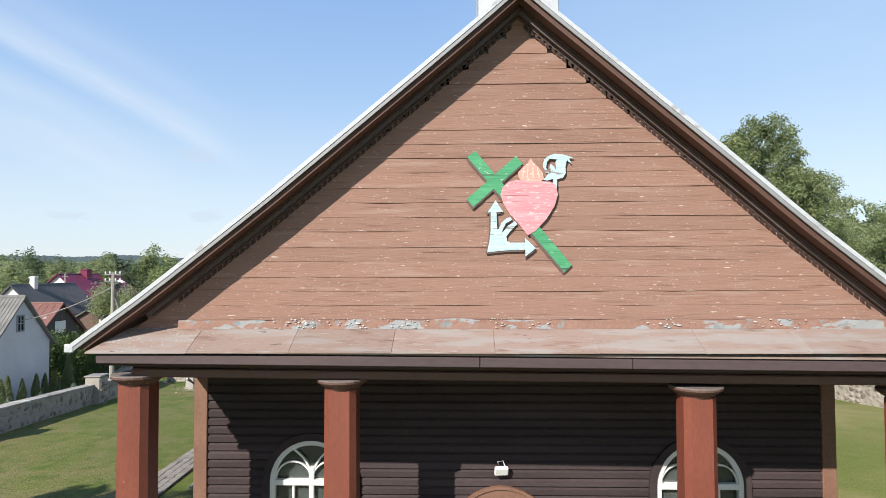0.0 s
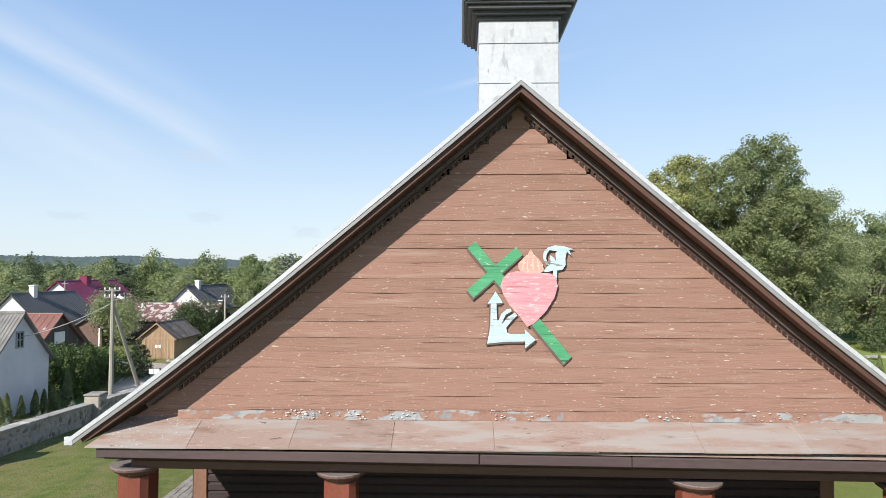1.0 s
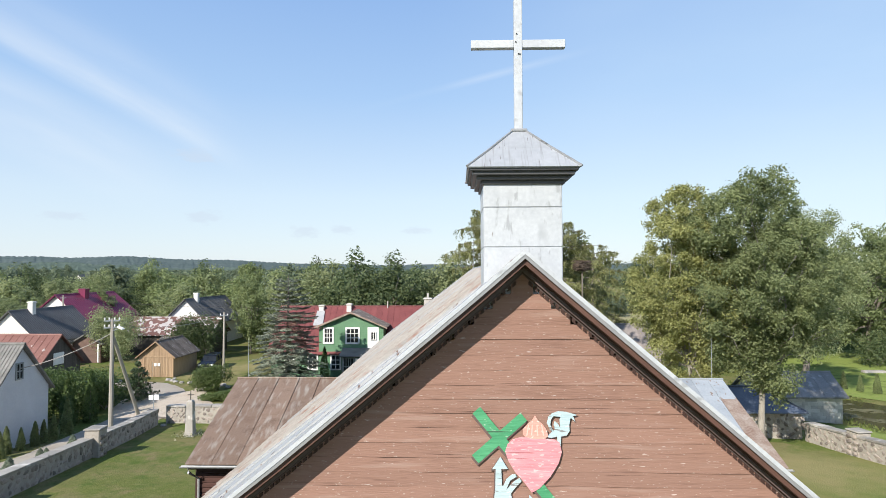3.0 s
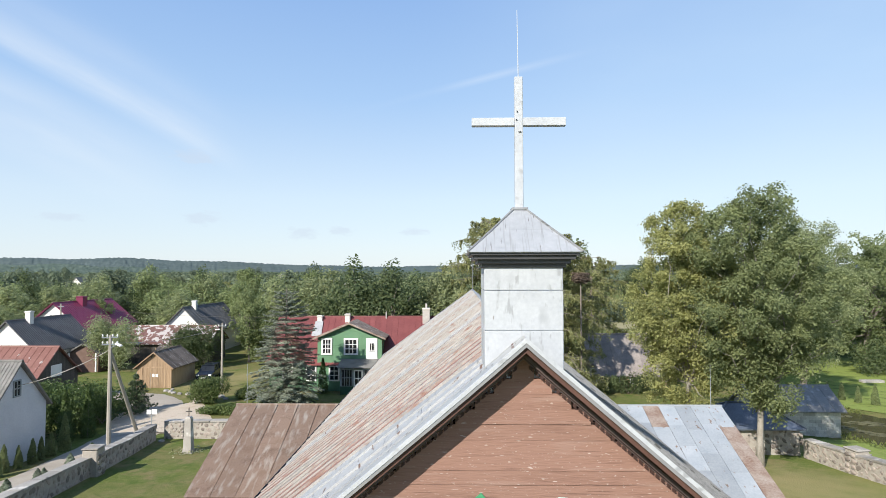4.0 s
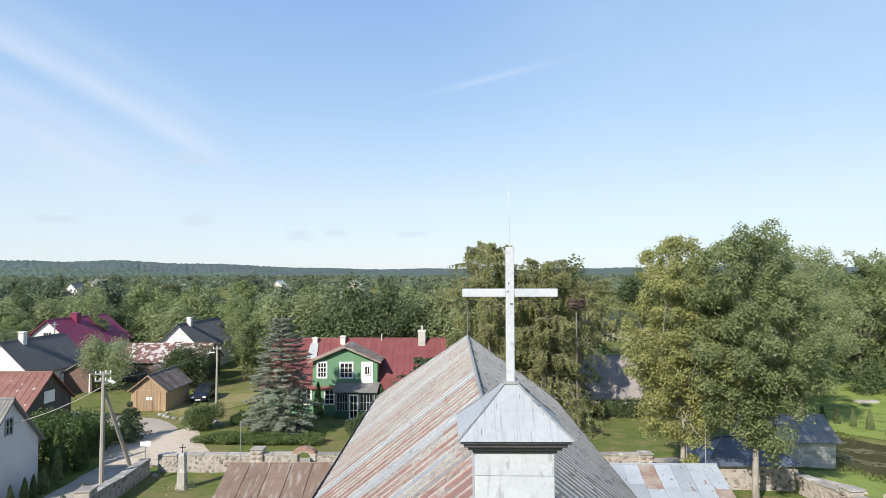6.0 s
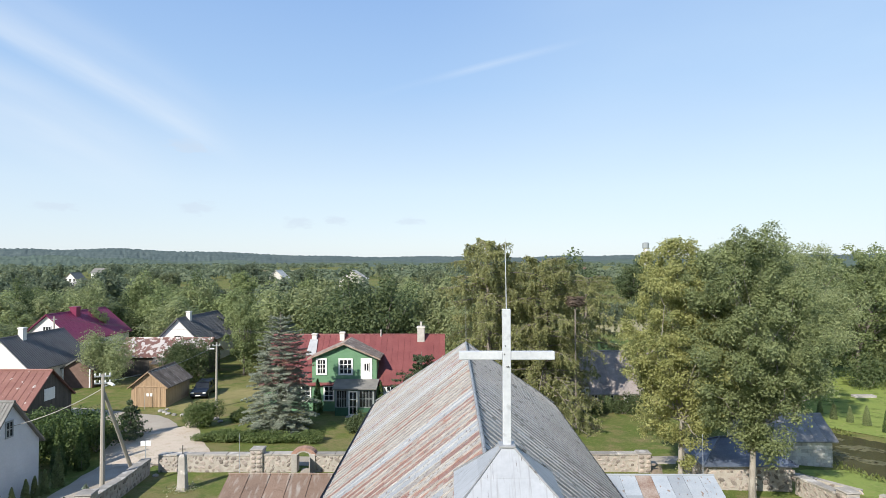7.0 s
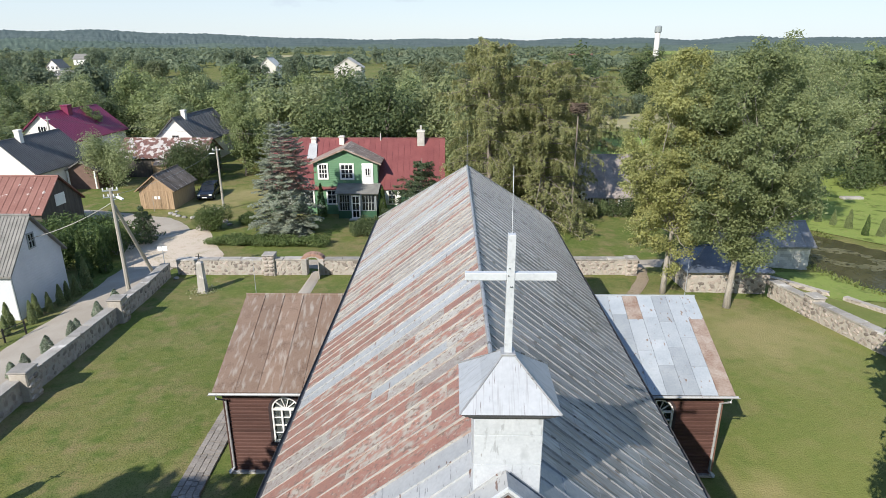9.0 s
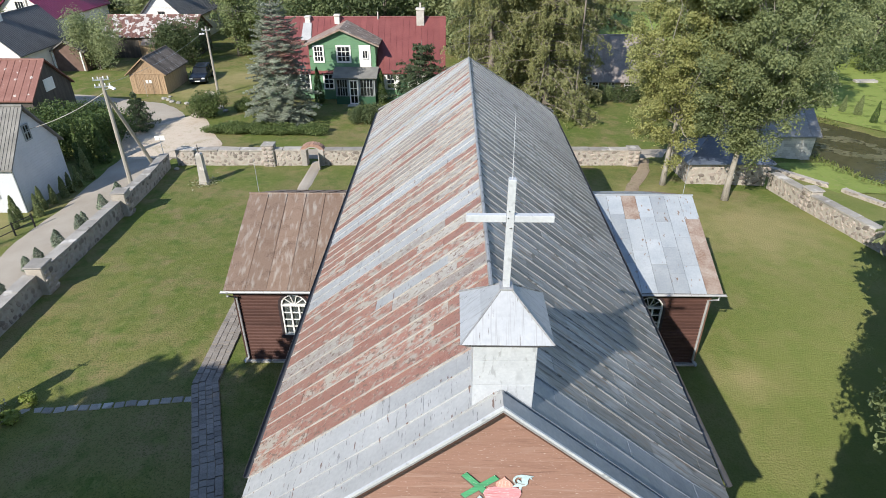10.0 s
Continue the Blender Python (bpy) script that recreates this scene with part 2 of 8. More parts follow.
RUST = mat("painted_tin", [(0.235, 0.098, 0.073), (0.315, 0.165, 0.125), (0.265, 0.120, 0.090)], 2.6, 26, 0.43, 0.12, 0.3, 0.006, obj=0.13, spec=0.55,
           spots=(0.335, 0.305, 0.262), spot_scale=4.0, spot_at=0.60, spot_soft=0.12, spot_stretch=(0.8, 1.3, 0.8), spot_obj=0.17,
           more=(((0.165, 0.110, 0.085), 11.0, 0.60, 0.05, (1, 1, 1), 0.05), ((0.37, 0.33, 0.29), 15.0, 0.64, 0.06, (1, 1, 1), 0.06)))
GREYRUST = mat("greyed_tin", [(0.205, 0.140, 0.118), (0.325, 0.29, 0.265), (0.26, 0.20, 0.175)], 2.6, 26, 0.43, 0.12, 0.3, 0.006, obj=0.13, spec=0.55,
           spots=(0.35, 0.325, 0.285), spot_scale=4.5, spot_at=0.56, spot_soft=0.08, spot_stretch=(0.8, 1.3, 0.8), spot_obj=0.2,
           more=(((0.165, 0.115, 0.095), 11.0, 0.60, 0.05, (1, 1, 1), 0.05), ((0.40, 0.385, 0.36), 15.0, 0.60, 0.06, (1, 1, 1), 0.08)))
SEAML = mat("seam_left", [(0.31, 0.295, 0.275), (0.47, 0.455, 0.43)], 3, 22, 0.5, 0.2, 0.3, spots=(0.30, 0.19, 0.155), spot_scale=4, spot_at=0.55, spot_soft=0.18)
DARKT = mat("dark_tin", [(0.108, 0.11, 0.113), (0.275, 0.275, 0.268), (0.19, 0.19, 0.188)], 2.2, 16, 0.45, 0.2, 0.3, 0.006, obj=0.22,
            stretch=(0.35, 2, 0.35), spots=(0.245, 0.20, 0.165), spot_scale=5, spot_at=0.60, spot_soft=0.10, spot_stretch=(0.3, 2, 0.3), spot_obj=0.08, contrast=0.75,
            more=(((0.33, 0.335, 0.34), 4.0, 0.58, 0.08, (0.5, 2.4, 0.5), 0.08), ((0.10, 0.098, 0.096), 7.0, 0.58, 0.10, (0.25, 2.2, 0.25), 0.0)))
SEAMR = mat("seam_right", [(0.24, 0.245, 0.25), (0.38, 0.385, 0.39)], 3, 22, 0.4, 0.3, 0.3, spots=(0.12, 0.12, 0.12), spot_scale=4, spot_at=0.6)
BLUET = mat("blue_grey_tin", [(0.20, 0.23, 0.27), (0.30, 0.33, 0.37)], 1.8, 16, 0.4, 0.35, 0.25, obj=0.08)
PAINTW = mat("white_metal", [(0.42, 0.445, 0.475), (0.54, 0.565, 0.59)], 2.5, 25, 0.5, 0.05, 0.2, 0.004, spots=(0.395, 0.415, 0.44),
             spot_scale=2.9, spot_at=0.55, spot_soft=0.12, spot_stretch=(1, 1, 0.6), more=(((0.35, 0.365, 0.385), 7.0, 0.60, 0.06, (1.8, 1.8, 0.5), 0.0), ((0.28, 0.265, 0.255), 9.0, 0.715, 0.03, (2.2, 2.2, 0.5), 0.0)))
CROSSW = mat("clean_white_metal", [(0.43, 0.455, 0.485), (0.55, 0.575, 0.60)], 2.5, 25, 0.5, 0.05, 0.2, 0.004, spots=(0.35, 0.365, 0.385), spot_scale=6.0, spot_at=0.60, spot_soft=0.08)
CAPT = mat("cap_tin", [(0.31, 0.33, 0.355), (0.44, 0.46, 0.485)], 1.6, 16, 0.5, 0.2, 0.25, 0.005, obj=0.08, contrast=0.7, spots=(0.14, 0.125, 0.12), spot_scale=3.0, spot_at=0.645, spot_soft=0.03,
           spot_stretch=(11.0, 0.7, 0.7), more=(((0.29, 0.30, 0.31), 5.0, 0.55, 0.14, (8.0, 0.3, 0.3), 0.0),))
CORNICE = mat("cornice_paint", [(0.055, 0.055, 0.058), (0.085, 0.085, 0.09)], 3, 30, 0.5, bump=0.2)
WHITE = mat("white_paint", [(0.74, 0.74, 0.72), (0.82, 0.82, 0.80)], 3, 40, 0.5, bump=0.15, dist=0.003)
RUSTBR = mat("brown_rusty_tin", [(0.135, 0.088, 0.062), (0.22, 0.155, 0.115), (0.175, 0.115, 0.08)], 1.6, 18, 0.6, 0.1, 0.35, 0.006, obj=0.10,
             spots=(0.33, 0.295, 0.255), spot_scale=3.2, spot_at=0.52, spot_soft=0.22, spot_stretch=(2.2, 0.55, 0.55))
LIGHTT = mat("light_tin", [(0.31, 0.345, 0.375), (0.43, 0.46, 0.48)], 1.6, 18, 0.5, 0.2, 0.25, 0.005, obj=0.15,
             spots=(0.24, 0.17, 0.125), spot_scale=5, spot_at=0.66, spot_soft=0.05, spot_stretch=(1.5, 0.6, 1), spot_obj=0.04)
RUSTY = mat("rusted_tin", [(0.20, 0.115, 0.078), (0.40, 0.345, 0.295)], 2, 18, 0.6, 0.1, 0.3)
STONE = mat("field_stone", [(0.135, 0.115, 0.105), (0.34, 0.295, 0.26), (0.235, 0.20, 0.178)], 2.5, 30, 0.85, bump=0.6, dist=0.02, obj=0.45)
MORTAR = mat("mortar", [(0.29, 0.265, 0.23), (0.44, 0.405, 0.36)], 3, 30, 0.9, bump=0.6, dist=0.02)
CONC = mat("concrete", [(0.36, 0.35, 0.33), (0.50, 0.485, 0.46)], 3, 40, 0.85, bump=0.4, dist=0.006, obj=0.08)
LIMEW = mat("coping", [(0.235, 0.22, 0.20), (0.39, 0.37, 0.34)], 1.6, 30, 0.9, bump=0.8, dist=0.02, obj=0.22, spots=(0.49, 0.47, 0.44), spot_scale=1.1, spot_at=0.6, spot_soft=0.06)
GLASS = bpy.data.materials.new("window_glass")
GLASS.use_nodes = True
gb = GLASS.node_tree.nodes["Principled BSDF"]
gb.inputs["Base Color"].default_value = (0.30, 0.34, 0.35, 1)
gb.inputs["Roughness"].default_value, gb.inputs["Transmission Weight"].default_value = 0.03, 0.85
DARKGL = mat("dark_pane", [(0.012, 0.014, 0.016), (0.03, 0.034, 0.038)], 2, 10, 0.08, bump=0.05)
IRON = mat("black_iron", [(0.02, 0.02, 0.02), (0.04, 0.04, 0.04)], 5, 40, 0.5, 0.3, 0.2)
GREENP = mat("green_emblem", [(0.045, 0.25, 0.115), (0.10, 0.38, 0.19)], 4, 20, 0.8, bump=0.8, dist=0.012, stretch=(0.3, 1, 3), spots=(0.33, 0.48, 0.36), spot_scale=26, spot_at=0.64, spot_stretch=(0.5, 1, 1.5), more=(((0.05, 0.13, 0.075), 12.0, 0.62, 0.05, (0.15, 1, 3), 0.0),))
PINK = mat("pink_emblem", [(0.56, 0.20, 0.235), (0.72, 0.36, 0.39)], 4, 20, 0.8, bump=0.8, dist=0.012, stretch=(0.3, 1, 3), spots=(0.72, 0.46, 0.47), spot_scale=26, spot_at=0.58, spot_stretch=(0.5, 1, 1.5), more=(((0.42, 0.15, 0.16), 12.0, 0.64, 0.05, (0.15, 1, 3), 0.0),))
FLAME = mat("flame_emblem", [(0.58, 0.29, 0.235), (0.68, 0.40, 0.34)], 4, 20, 0.8, bump=0.8, dist=0.012, stretch=(0.3, 1, 3), spots=(0.74, 0.58, 0.52), spot_scale=26, spot_at=0.6)
FLAMELT = mat("flame_line", [(0.66, 0.45, 0.39), (0.74, 0.54, 0.48)], 4, 30, 0.7)
PALEBL = mat("pale_blue_emblem", [(0.38, 0.51, 0.55), (0.50, 0.62, 0.65)], 4, 20, 0.8, bump=0.8, dist=0.012, stretch=(0.3, 1, 3), spots=(0.66, 0.70, 0.71), spot_scale=26, spot_at=0.6, spot_stretch=(0.5, 1, 1.5), more=(((0.22, 0.22, 0.22), 14.0, 0.63, 0.05, (0.3, 1, 2), 0.0),))
OUTLINE = mat("emblem_outline", [(0.11, 0.075, 0.07), (0.16, 0.11, 0.10)], 4, 30, 0.8)
WORN = ((12.0, 27.0, 6.0), (16.5, 24.0, 6.0), (10.5, 10.8, 1.8), (-27.0, 55.0, 6.0), (-24.0, 60.0, 6.0), (-29.0, 24.0, 5.0))


LUSH = ((20.0, 17.0, 13.0), (26.0, 27.0, 9.0), (13.0, 8.0, 9.0))


def lawn_mat():
    """Mown grass: broad dry and lush patches, clover and moss, and a fine blade grain."""
    m = bpy.data.materials.new("lawn")
    m.use_nodes = True
    n, l = m.node_tree.nodes, m.node_tree.links
    b = n["Principled BSDF"]
    b.inputs["Roughness"].default_value, b.inputs["Specular IOR Level"].default_value = 0.95, 0.1
    tc = n.new("ShaderNodeTexCoord")
    col = None
    for scale, lo, hi, c in ((0.045, 0.40, 0.62, (0.172, 0.176, 0.054)), (0.22, 0.44, 0.64, (0.205, 0.172, 0.085)), (0.6, 0.50, 0.66, (0.235, 0.185, 0.10)), (1.1, 0.50, 0.68, (0.075, 0.125, 0.026)),
                             (3.2, 0.52, 0.70, (0.185, 0.195, 0.072)), (17.0, 0.48, 0.72, (0.045, 0.070, 0.016)), (42.0, 0.55, 0.75, (0.21, 0.21, 0.085))):
        t, k, x = n.new("ShaderNodeTexNoise"), n.new("ShaderNodeMapRange"), n.new("ShaderNodeMix")
        x.data_type = "RGBA"
        t.inputs["Scale"].default_value, t.inputs["Detail"].default_value = scale, 4
        k.inputs[1].default_value, k.inputs[2].default_value, k.inputs[4].default_value = lo, hi, 0.75
        l.new(tc.outputs["Object"], t.inputs[0]), l.new(t.outputs[0], k.inputs[0]), l.new(k.outputs[0], x.inputs[0])
        if col is None:
            x.inputs[6].default_value = (0.102, 0.140, 0.034, 1)
        else:
            l.new(col, x.inputs[6])
        x.inputs[7].default_value = (*c, 1)
        col = x.outputs[2]
    # worn, browned turf where people walk
    wear = None
    for wx, wy, wr in WORN:
        dn, mr = n.new("ShaderNodeVectorMath"), n.new("ShaderNodeMapRange")
        dn.operation = "DISTANCE"
        dn.inputs[1].default_value = (wx, wy, 0)
        mr.inputs[1].default_value, mr.inputs[2].default_value = wr, 0.0
        l.new(tc.outputs["Object"], dn.inputs[0]), l.new(dn.outputs["Value"], mr.inputs[0])
        if wear is None:
            wear = mr.outputs[0]
        else:
            mm = n.new("ShaderNodeMath")
            mm.operation = "MAXIMUM"
            l.new(wear, mm.inputs[0]), l.new(mr.outputs[0], mm.inputs[1])
            wear = mm.outputs[0]
    # fresher, paler turf on the sunny east side
    for gx_, gy_, gr_ in LUSH:
        dn, mr, gm = n.new("ShaderNodeVectorMath"), n.new("ShaderNodeMapRange"), n.new("ShaderNodeMix")
        dn.operation, mr.interpolation_type, gm.data_type = "DISTANCE", "SMOOTHSTEP", "RGBA"
        dn.inputs[1].default_value = (gx_, gy_, 0)
        mr.inputs[1].default_value, mr.inputs[2].default_value, mr.inputs[4].default_value = gr_, gr_ * 0.35, 0.5
        gm.inputs[7].default_value = (0.205, 0.235, 0.072, 1)
        l.new(tc.outputs["Object"], dn.inputs[0]), l.new(dn.outputs["Value"], mr.inputs[0]), l.new(mr.outputs[0], gm.inputs[0]), l.new(col, gm.inputs[6])
        col = gm.outputs[2]
    wt_, wa, wk, wx_ = n.new("ShaderNodeTexNoise"), n.new("ShaderNodeMath"), n.new("ShaderNodeMapRange"), n.new("ShaderNodeMix")
    wt_.inputs["Scale"].default_value, wt_.inputs["Detail"].default_value = 0.9, 6
    wa.operation = "ADD"
    wk.inputs[1].default_value, wk.inputs[2].default_value, wk.inputs[4].default_value = 0.64, 1.35, 0.7
    wx_.data_type = "RGBA"
    wx_.inputs[7].default_value = (0.31, 0.265, 0.13, 1)
    l.new(tc.outputs["Object"], wt_.inputs[0]), l.new(wt_.outputs[0], wa.inputs[0]), l.new(wear, wa.inputs[1]), l.new(wa.outputs[0], wk.inputs[0])
    l.new(wk.outputs[0], wx_.inputs[0]), l.new(col, wx_.inputs[6])
    col = wx_.outputs[2]
    l.new(col, b.inputs["Base Color"])
    t, bp = n.new("ShaderNodeTexNoise"), n.new("ShaderNodeBump")
    t.inputs["Scale"].default_value, t.inputs["Detail"].default_value = 14.0, 6
    bp.inputs["Strength"].default_value, bp.inputs["Distance"].default_value = 0.6, 0.05
    l.new(tc.outputs["Object"], t.inputs[0]), l.new(t.outputs[0], bp.inputs["Height"]), l.new(bp.outputs[0], b.inputs["Normal"])
    return m


GRASS = lawn_mat()
GRAVEL = mat("gravel_road", [(0.29, 0.255, 0.21), (0.42, 0.38, 0.325)], 0.5, 25, 0.95, bump=0.5, dist=0.02, spec=0.2)
PAVER = mat("paving_stone", [(0.195, 0.178, 0.16), (0.315, 0.29, 0.265)], 3, 40, 0.9, bump=0.5, dist=0.008, obj=0.16, spec=0.2)
BARK = mat("bark", [(0.12, 0.10, 0.085), (0.27, 0.24, 0.21)], 3, 25, 0.9, bump=0.8, dist=0.03, stretch=(2, 2, 0.5))
PALEBARK = mat("pale_linden_bark", [(0.21, 0.19, 0.165), (0.41, 0.385, 0.34)], 3, 25, 0.9, bump=0.8, dist=0.03, stretch=(2, 2, 0.5))
WATER = mat("pond_water", [(0.045, 0.045, 0.024), (0.085, 0.08, 0.042)], 0.3, 2, 0.12, bump=0.1, dist=0.02, spec=0.15)


# ---- shape building ----
class Shape:
    """Collects verts and faces of one mesh."""

    def __init__(self):
        self.v, self.f = [], []

    def add(self, verts, faces):
        k = len(self.v)
        self.v += [tuple(p) for p in verts]
        self.f += [tuple(i + k for i in q) for q in faces]
        return self

    def box(self, x0, y0, z0, x1, y1, z1, m=None):
        vs = [Vector((x, y, z)) for z in (z0, z1) for y in (y0, y1) for x in (x0, x1)]
        if m is not None:
            vs = [m @ p for p in vs]
        return self.add(vs, [(0, 2, 3, 1), (4, 5, 7, 6), (0, 1, 5, 4), (2, 6, 7, 3), (0, 4, 6, 2), (1, 3, 7, 5)])

    def cbox(self, x0, y0, z0, x1, y1, z1, c=0.01, m=None):
        """A box with chamfered edges."""
        X, Y, Z = (x0, x1), (y0, y1), (z0, z1)
        vs, idx = [], {}
        for i in (0, 1):
            for j in (0, 1):
                for k in (0, 1):
                    p = (X[i], Y[j], Z[k])
                    d = (c * (1 - 2 * i), c * (1 - 2 * j), c * (1 - 2 * k))
                    for a in range(3):
                        q = [p[b] + (d[b] if b != a else 0) for b in range(3)]
                        idx[i, j, k, a] = len(vs)
                        vs.append(Vector(q))
        fs = []
        cyc = ((0, 0), (1, 0), (1, 1), (0, 1))
        for s in (0, 1):
            for a in range(3):
                q = []
                for u, w in cyc:
                    t = [0, 0, 0]
                    t[a], t[(a + 1) % 3], t[(a + 2) % 3] = s, u, w
                    q.append(idx[(*t, a)])
                fs.append(tuple(q if s else q[::-1]))
        for a in range(3):
            b, d = (a + 1) % 3, (a + 2) % 3
            for u, w in ((0, 0), (1, 0), (1, 1), (0, 1)):
                t0, t1 = [0, 0, 0], [0, 0, 0]
                t0[a], t1[a] = 0, 1
                t0[b] = t1[b] = u
                t0[d] = t1[d] = w
                q = [idx[(*t0, b)], idx[(*t1, b)], idx[(*t1, d)], idx[(*t0, d)]]
                fs.append(tuple(q[::-1] if (u == w) else q))
        for i, j, k in [(i, j, k) for i in (0, 1) for j in (0, 1) for k in (0, 1)]:
            q = [idx[i, j, k, 0], idx[i, j, k, 1], idx[i, j, k, 2]]
            fs.append(tuple(q if (i + j + k) % 2 else q[::-1]))
        if m is not None:
            vs = [m @ p for p in vs]
        return self.add(vs, fs)

    def prism(self, poly, depth, m=None):
        """poly: (x, z) points counter-clockwise seen from -y; runs from y=0 to y=depth, then m."""
        n = len(poly)
        vs = [Vector((x, 0, z)) for x, z in poly] + [Vector((x, depth, z)) for x, z in poly]
        if m is not None:
            vs = [m @ p for p in vs]
        fs = [tuple(range(n)), tuple(range(2 * n - 1, n - 1, -1))] + [(i + n, (i + 1) % n + n, (i + 1) % n, i) for i in range(n)]
        return self.add(vs, fs)

    def tube(self, pts, radii, n=8, caps=True):
        """A tapered tube through points."""
        pts = [Vector(p) for p in pts]
        k = len(self.v)
        for i, p in enumerate(pts):
            d = (pts[min(i + 1, len(pts) - 1)] - pts[max(i - 1, 0)]).normalized()
            u = d.orthogonal().normalized() if abs(d.z) < 0.9 else Vector((1, 0, 0)).cross(d).normalized()
            w = d.cross(u)
            for j in range(n):
                a = 2 * math.pi * j / n
                self.v.append(tuple(p + (u * math.cos(a) + w * math.sin(a)) * radii[i]))
        for i in range(len(pts) - 1):
            for j in range(n):
                self.f.append((k + i * n + j, k + i * n + (j + 1) % n, k + (i + 1) * n + (j + 1) % n, k + (i + 1) * n + j))
        if caps:
            self.f.append(tuple(k + j for j in reversed(range(n))))
            self.f.append(tuple(k + (len(pts) - 1) * n + j for j in range(n)))
        return self

    def mesh(self, name, smooth=False):
        me = bpy.data.meshes.new(name)
        me.from_pydata(self.v, [], self.f)
        if smooth:
            me.polygons.foreach_set("use_smooth", [True] * len(me.polygons))
        me.update()
        return me


def empty(name, at=(0, 0, 0), label="", category="", group="", kind=""):
    e = new(name)
    e.empty_display_size = 0.3
    e.matrix_basis = Matrix.Translation(at)
    return tagged(e, label, category, group, kind)


def under(ob, parent):
    """Parent ob, whose verts are in the world's metres."""
    ob.parent = parent
    m = parent.matrix_basis.copy()
    p = parent.parent
    while p is not None:
        m = p.matrix_basis @ parent.matrix_parent_inverse @ m
        parent, p = p, p.parent
    ob.matrix_parent_inverse = m.inverted()
    return ob


def part(name, shape, material, parent=None, label="", smooth=False):
    me = shape.mesh(name, smooth) if isinstance(shape, Shape) else shape
    if not me.materials:
        me.materials.append(material)
    ob = new(name, me)
    if parent is not None:
        under(ob, parent)
    return tagged(ob, label)


def box(name, x0, y0, z0, x1, y1, z1, material, parent=None, label="", c=0.008, m=None):
    return part(name, Shape().cbox(x0, y0, z0, x1, y1, z1, c, m), material, parent, label)


def smooth(a, b, x):
    t = min(1, max(0, (x - a) / (b - a)))
    return t * t * (3 - 2 * t)


def gz(x, y):
    """The ground's height."""
    z = 0.15 - 0.85 * smooth(14, 36, y) - 0.3 * smooth(36, 60, y)
    z -= 0.75 * smooth(17, 31, x) * smooth(18, 34, y) * (1 - smooth(70, 110, y))
    z -= 0.25 * smooth(-21, -27, x) * (1 - smooth(40, 60, y))
    r = math.hypot(x, y)
    z += 4.0 * smooth(160, 520, r) + 3.5 * smooth(500, 1200, r)
    return z


# ---- church ----
rnd = random.Random(7)
RZ, KL, KR = 9.72, 0.775, 0.79
EAVE, YF, YR, YB = 4.78, -0.29, 21.5, 25.6
church = empty("church", (0, 10, 0.15), "old brown wooden church with rusty tin roof and small white steeple", "church")


def roof_z(x):
    return RZ + (KL * x if x < 0 else -KR * x)


def bow(side, s):
    """How far the old front edge hangs below the straight roof line, s metres out from the ridge."""
    if side < 0:
        return float(np.interp(s, (0, 0.3, 0.8, 1.7, 2.8, 4.0, 4.8), (0.040, 0.018, -0.010, -0.048, -0.090, -0.095, -0.060)))
    return float(np.interp(s, (0, 0.3, 0.8, 1.6, 2.2, 3.0, 4.0, 4.8), (0.040, 0.020, -0.002, -0.042, -0.066, -0.116, -0.130, -0.110)))


def slope_point(side, s, y, up=0.0):
    """A point of the roof: s metres out from the ridge, up metres off the surface."""
    k = KL if side < 0 else KR
    q = math.hypot(1, k)
    up = up + bow(side, s) * (1 - smooth(-0.1, 1.3 if side < 0 else 5.0, y))
    return Vector((side * (s + up * k / q), y, RZ - k * s + up / q))


def slope_box(side, s0, s1, y0, y1, u0, u1, s0b=None):
    """A flat piece lying on a roof slope; s0b: the upper end at y1, where it differs."""
    s0b = s0 if s0b is None else s0b
    b = [(s0, y0), (s1, y0), (s1, y1), (s0b, y1)]
    if side < 0:
        b = b[::-1]
    vs = [slope_point(side, s, y, u0) for s, y in b] + [slope_point(side, s, y, u1) for s, y in b]
    if s0 == 0:
        k = KL if side < 0 else KR
        for v in vs:
            if abs(v.x) < 0.4 and abs(v.z - RZ) < 0.6:
                v.z += k * abs(v.x) * (1 if v.x * side > 0 else -1)
                v.x = 0.0
    return Shape().add(vs, [(3, 2, 1, 0), (4, 5, 6, 7), (0, 1, 5, 4), (1, 2, 6, 5), (2, 3, 7, 6), (3, 0, 4, 7)])


def slope_strip(side, s0, s1, y0, y1, u0, u1, n=14):
    """A long piece running down a roof slope, which follows the bow of its front edge; mitred at the ridge."""
    k = KL if side < 0 else KR
    q, vs, fs = math.hypot(1, k), [], []
    for i in range(n + 1):
        s = s0 + (s1 - s0) * i / n
        for y, u in ((y0, u0), (y1, u0), (y1, u1), (y0, u1)):
            vs.append(Vector((0, y, RZ + (u + bow(side, 0) * (1 - smooth(-0.1, 1.3, y))) * q)) if s == 0 else slope_point(side, s, y, u))
    for i in range(n):
        fs += [(i * 4 + b, i * 4 + 4 + b, i * 4 + 4 + (b + 1) % 4, i * 4 + (b + 1) % 4) for b in range(4)]
    fs += [(0, 1, 2, 3), (n * 4 + 3, n * 4 + 2, n * 4 + 1, n * 4)]
    return Shape().add(vs, fs if side > 0 else [f[::-1] for f in fs])


def hip_s(y):
    return max(0.0, (y - YR) / (YB - YR) * EAVE)


